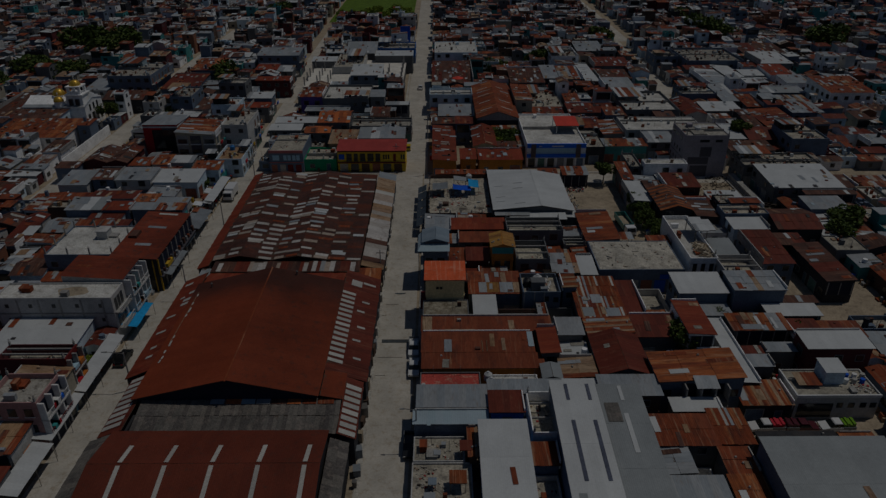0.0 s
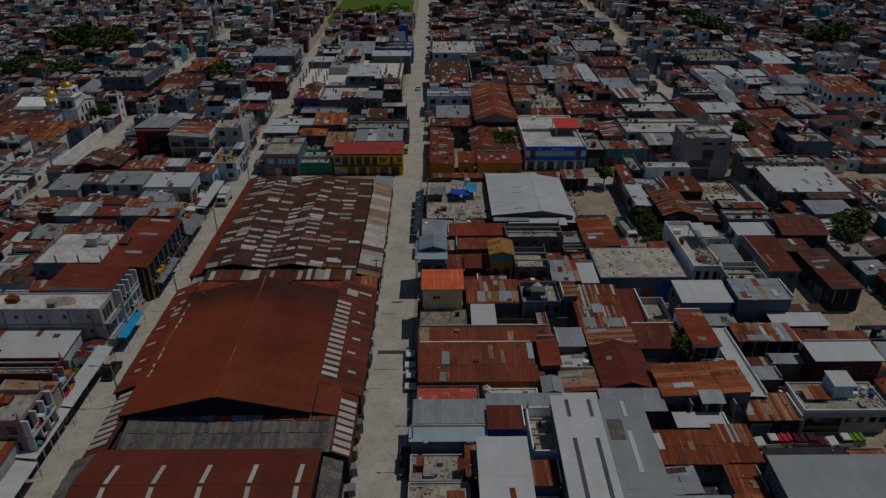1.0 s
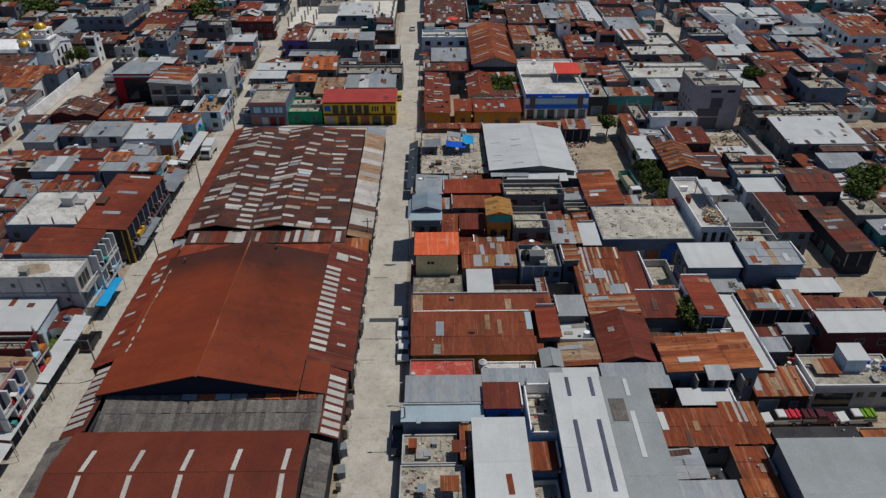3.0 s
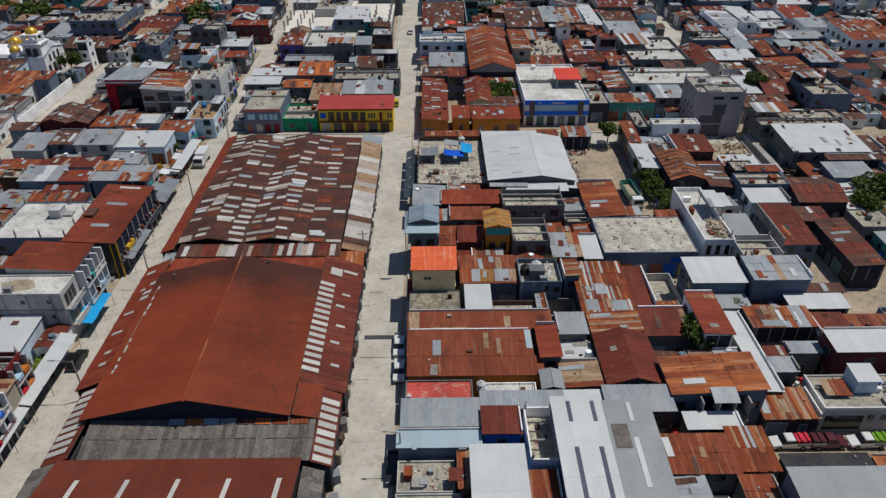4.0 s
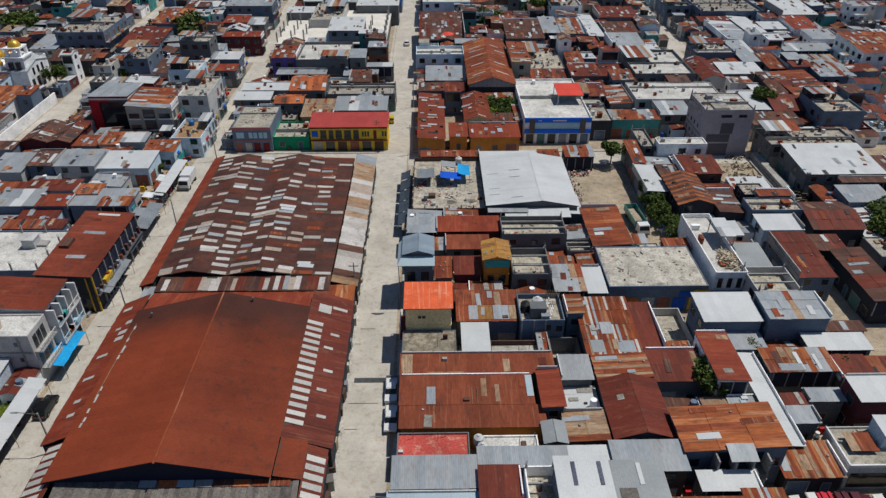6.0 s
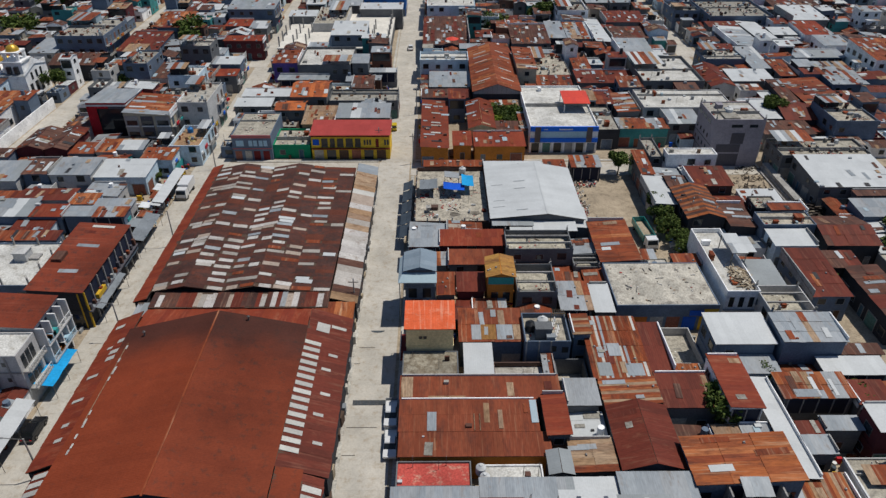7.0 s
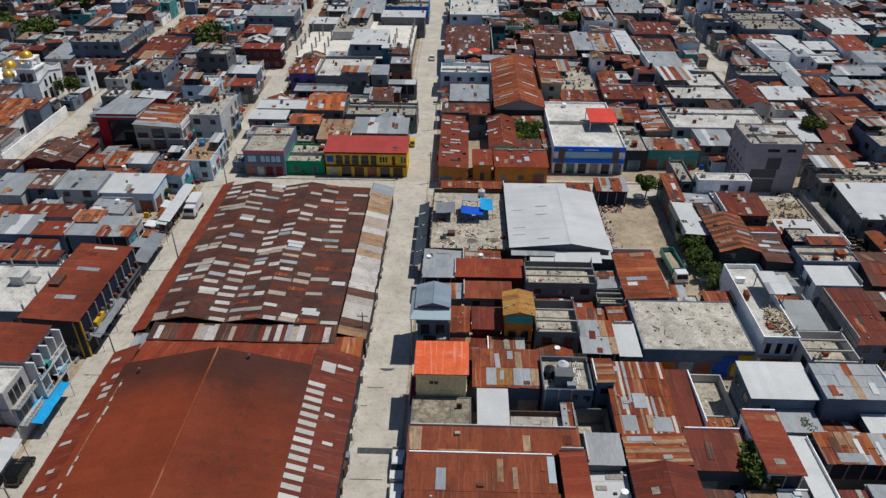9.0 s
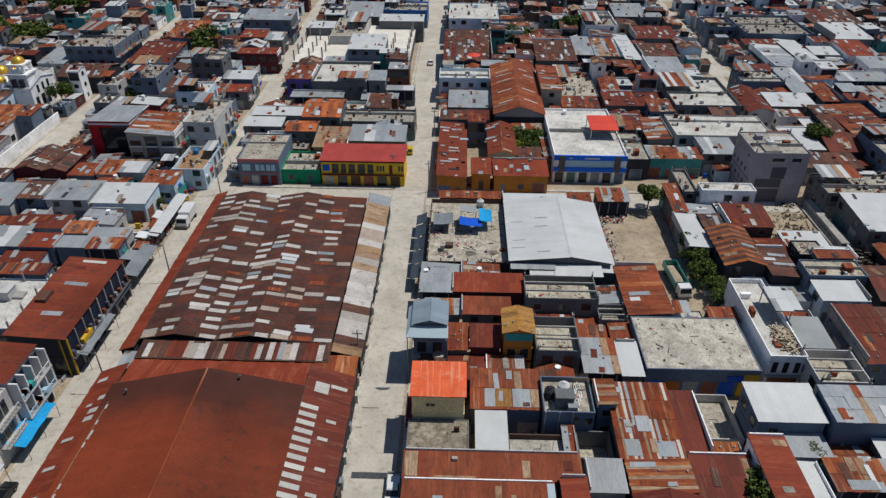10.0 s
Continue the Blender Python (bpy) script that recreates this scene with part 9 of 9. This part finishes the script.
for k in range(300):
    if k < 250:
        cx, cy, sx, sy = rough.choice(((70.6, 164.2, 2.6, 0.9), (70.7, 159.2, 2, 1.6), (72.2, 169.3, 1.6, 0.7), (65.9, 155.5, 2, 0.8)))
        x, y = rough.gauss(cx, sx), rough.gauss(cy, sy)
    else:
        x, y = rough.uniform(63.1, 74.7), rough.uniform(153.2, 169.6)
    if HEIGHT[cells(x - 0.4, y - 0.4, x + 0.4, y + 0.4)].max() > 0.5:
        continue
    a, b, c = rough.uniform(0.06, 0.6), rough.uniform(0.04, 0.12), rough.uniform(0.05, 0.3)
    q = rough.uniform(0, math.pi)
    s.rod((x - a * math.cos(q), y - a * math.sin(q), 0.08), (x + a * math.cos(q), y + a * math.sin(q), 0.08 + c), b, 4)
solid("rubble_field", s.mesh("rubble_field", CHAR), "charred boards and scrap strewn over a cleared lot", "rubble", "stuff")
s = Soup()
for k in range(160):
    x, y = rough.uniform(68.2, 79.3), rough.uniform(142.9, 151.6)
    if HEIGHT[cells(x - 0.4, y - 0.4, x + 0.4, y + 0.4)].max() > 0.5:
        continue
    a, b, c = rough.uniform(0.1, 0.9), rough.uniform(0.08, 0.3), rough.uniform(0.3, 2.2)
    s.box(x - a, y - b, 0, x + a, y + b, c)
solid("scrap_heap", s.mesh("scrap_heap", CHAR), "dark scrap and boards piled in a yard", "scrap", "stuff")

# tin shelter on the narrow white house
q = on_house(52.4, 122)
shelter = thing("roof_shelter", 50.4, 121.8, q[5], "galvanised tin shelter standing on a flat roof", "shelter")
tall = 8.3 - q[5]
for p, key in ((((0, 0, tall), (2.6, 0, 0), (0, 5.8, 0.25)), "galv"), (((2.65, 0.6, tall - 0.2), (1.6, 0, 0), (0, 4.6, 0.2)), "white")):
    sheets(deck([p], shelter), *p, key, random.Random(6), 1.0, 3.0, True, 0.2)
for px in (0.15, 2.4):
    for py in (0.15, 5.6):
        s = Soup()
        s.box(px - 0.06, py - 0.06, 0, px + 0.06, py + 0.06, tall + 0.04 * py)
        part("post", s.mesh("post", STEEL), shelter)

# weather stain, hatch and skylight strip on the long red roof beside the west street
wx, wy, ww, wd, h, z, root = on_house(-56.7, 122.4)
base = [o for o in root.children if o.name.startswith(("roof", "tin_roof"))][0]
rise = slopes(ww, wd, h, "e", 0.25)[1]
lay(base, (ww * 0.75, wd - 1.2, h + rise * 0.25), (0, 1, 0), (-ww, 0, rise), sheet_mesh("skylight"), 0.7, ww * 0.45, 0.12, "patch_sheet")
s = Soup()
s.box(0.5, wd * 0.38, h - 0.2, 2.1, wd * 0.38 + 2.6, h + rise + 0.5)
part("hatch", s.mesh("hatch", ROOF["brown"]), root)

# sheet canopy beside the parked lorry and a pale yard wall with a rail
awning(-54.8, 147.7, -52.8, 163.5, 3.1, 2.8, "e", "white", "long pale sheet canopy along the dusty street", "white")
yard_wall = thing("yard_wall", -56.6, 137, 0, "low pale pink yard wall with a white rail", "wall")
s = Soup()
s.box(0, 0, 0, 0.2, 9.5, 1.3)
part("base", s.mesh("base", WALL["pink"]), yard_wall)
for k in range(10):
    s = Soup()
    s.box(0.05, 0.1 + k, 1.3, 0.15, 0.25 + k, 2.1)
    part("post", s.mesh("post", TRIM["white"]), yard_wall)
s = Soup()
s.box(0.04, 0, 2.1, 0.16, 9.5, 2.25)
part("rail", s.mesh("rail", TRIM["white"]), yard_wall)

# planters in front of the orange shop row
for k in range(4):
    pot = thing("planter", 2 + 1.95 * k, 169.9, 0.05, "white box planter with yellow and green plants", "planter", "planters before the shops")
    s = Soup()
    s.box(0, 0, 0, 1.5, 0.8, 0.75)
    s.box(-0.06, -0.06, 0.66, 1.56, 0.86, 0.78)
    part("box", s.mesh("box", TRIM["white"]), pot)
    part("plant", CROWNS[k % len(CROWNS)], pot, pose(0.75, 0.4, 1.0) @ Matrix.Diagonal((0.75, 0.5, 0.5, 1)))

# teal fence and plants in the yard beside the west street
fence = thing("fence", -55.6, 161.1, 0, "teal painted sheet fence beside the dusty street", "fence")
s = Soup()
s.box(0, 0.02, 0.1, 0.06, 1.42, 2.2)
board = s.mesh("board", TRIM["teal"])
for k in range(8):
    part("board", board, fence, pose(0.02 * (k % 2), 1.45 * k, 0))
for k in range(5):
    tree(-59.8 + tree_rnd.uniform(-1.5, 1.5), 161.8 + 1.3 * k, 0.8, 1.2, 0, "leafy green shrub in a walled yard")


# stalls and goods along the west street
def stall(x, y, seed):
    rnd = random.Random(seed)
    root = thing("market_stall", x, y, 0.05, "small street stall with a sheet roof and stacked goods", "stall", "stalls along the street")
    w, d = rnd.uniform(1.6, 2.4), rnd.uniform(1.8, 2.8)
    s = Soup()
    s.box(0, 0, 0.7, w * 0.8, d, 0.78)
    part("table", s.mesh("table", BARK), root)
    for px, py in ((0.1, 0.1), (w - 0.1, 0.1), (0.1, d - 0.1), (w - 0.1, d - 0.1)):
        s = Soup()
        s.box(px - 0.04, py - 0.04, 0, px + 0.04, py + 0.04, 2.3 + 0.15 * (px < 1))
        part("post", s.mesh("post", STEEL), root)
    s = Soup()
    tip = rnd.uniform(0.2, 0.5)
    s.v = [(-0.2, -0.2, 2.55), (w + 0.3, -0.2, 2.55 - tip), (w + 0.3, d * 0.5, 2.45 - tip), (w + 0.3, d + 0.2, 2.55 - tip), (-0.2, d + 0.2, 2.55), (-0.2, d * 0.5, 2.45)]
    s.v += [(a, b, q - 0.03) for a, b, q in s.v]
    s.f = [(0, 1, 2, 5), (5, 2, 3, 4), (11, 8, 7, 6), (10, 9, 8, 11), (0, 6, 7, 1), (1, 7, 8, 2), (2, 8, 9, 3), (3, 9, 10, 4)]
    part("cover", mesh_of("cover", s.v, s.f, [rnd.choice((CLOTH["grey"], CLOTH["white"], ROOF["galv"], ROOF["rust"], CLOTH["tan"], CLOTH["dark"]))]), root)
    for k in range(7):
        a, b, c = rnd.uniform(0.2, 0.5), rnd.uniform(0.2, 0.5), rnd.uniform(0.15, 0.5)
        px, py = rnd.uniform(0, w - 0.5), rnd.uniform(0, d - 0.5)
        out = k > 4
        s = Soup()
        s.box(px + (w if out else 0), py, 0 if out else 0.78, px + a + (w if out else 0), py + b, c if out else 0.78 + c)
        part("crate", s.mesh("crate", TRIM[rnd.choice(("white", "red", "yellow", "teal", "orange", "grey", "pink", "ice"))]), root)


for k, (x, y) in enumerate(((-56.9, 140.7), (-56, 144.4), (-57, 148), (-56.1, 151.7), (-56.6, 155.4), (-55.2, 121.4), (-55.1, 128.5))):
    if HEIGHT[cells(x, y, x + 2, y + 2)].max() < 1.5:
        stall(x, y, 40 + k)

# boards, drums and broken things lying in the yards between the houses
yard = random.Random(31)
s = Soup()
junk = [ROOF["galv"], ROOF["rust"], BARK, TRIM["white"], TRIM["cobalt"], TRIM["red"], CONCRETE, ROOF["tan"], TRIM["yellow"], CLOTH["dark"]]
placed = 0
for _ in range(30000):
    x, y = yard.uniform(-95, 110), yard.uniform(45, 235)
    if placed > 2600 or HEIGHT[cells(x - 0.4, y - 0.4, x + 0.4, y + 0.4)].max() > 0.005:
        continue
    placed += 1
    a, b, c = yard.uniform(0.15, 0.5), yard.uniform(0.1, 0.3), yard.uniform(0.2, 1.5)
    m = yard.choice((0, 0, 1, 1, 2, 2, 3, 4, 5, 6, 6, 7, 8, 9))
    if yard.random() < 0.3:
        s.rod((x, y, 0), (x, y, 0.9), 0.29, 8, m=m)
    elif yard.random() < 0.5:
        a, b = yard.choice(((1.2, 0.3), (0.3, 1.2), (0.9, 0.9)))
        s.box(x - a * 0.5, y - b * 0.5, 0, x + a * 0.5, y + b * 0.5, yard.uniform(0.3, 1.0), m)
    else:
        s.box(x - a, y - b, 0, x + a, y + b, c, m)
solid("yard_clutter", s.mesh("yard_clutter", *junk), "boards, drums and scrap lying in yards between houses", "clutter", "stuff")
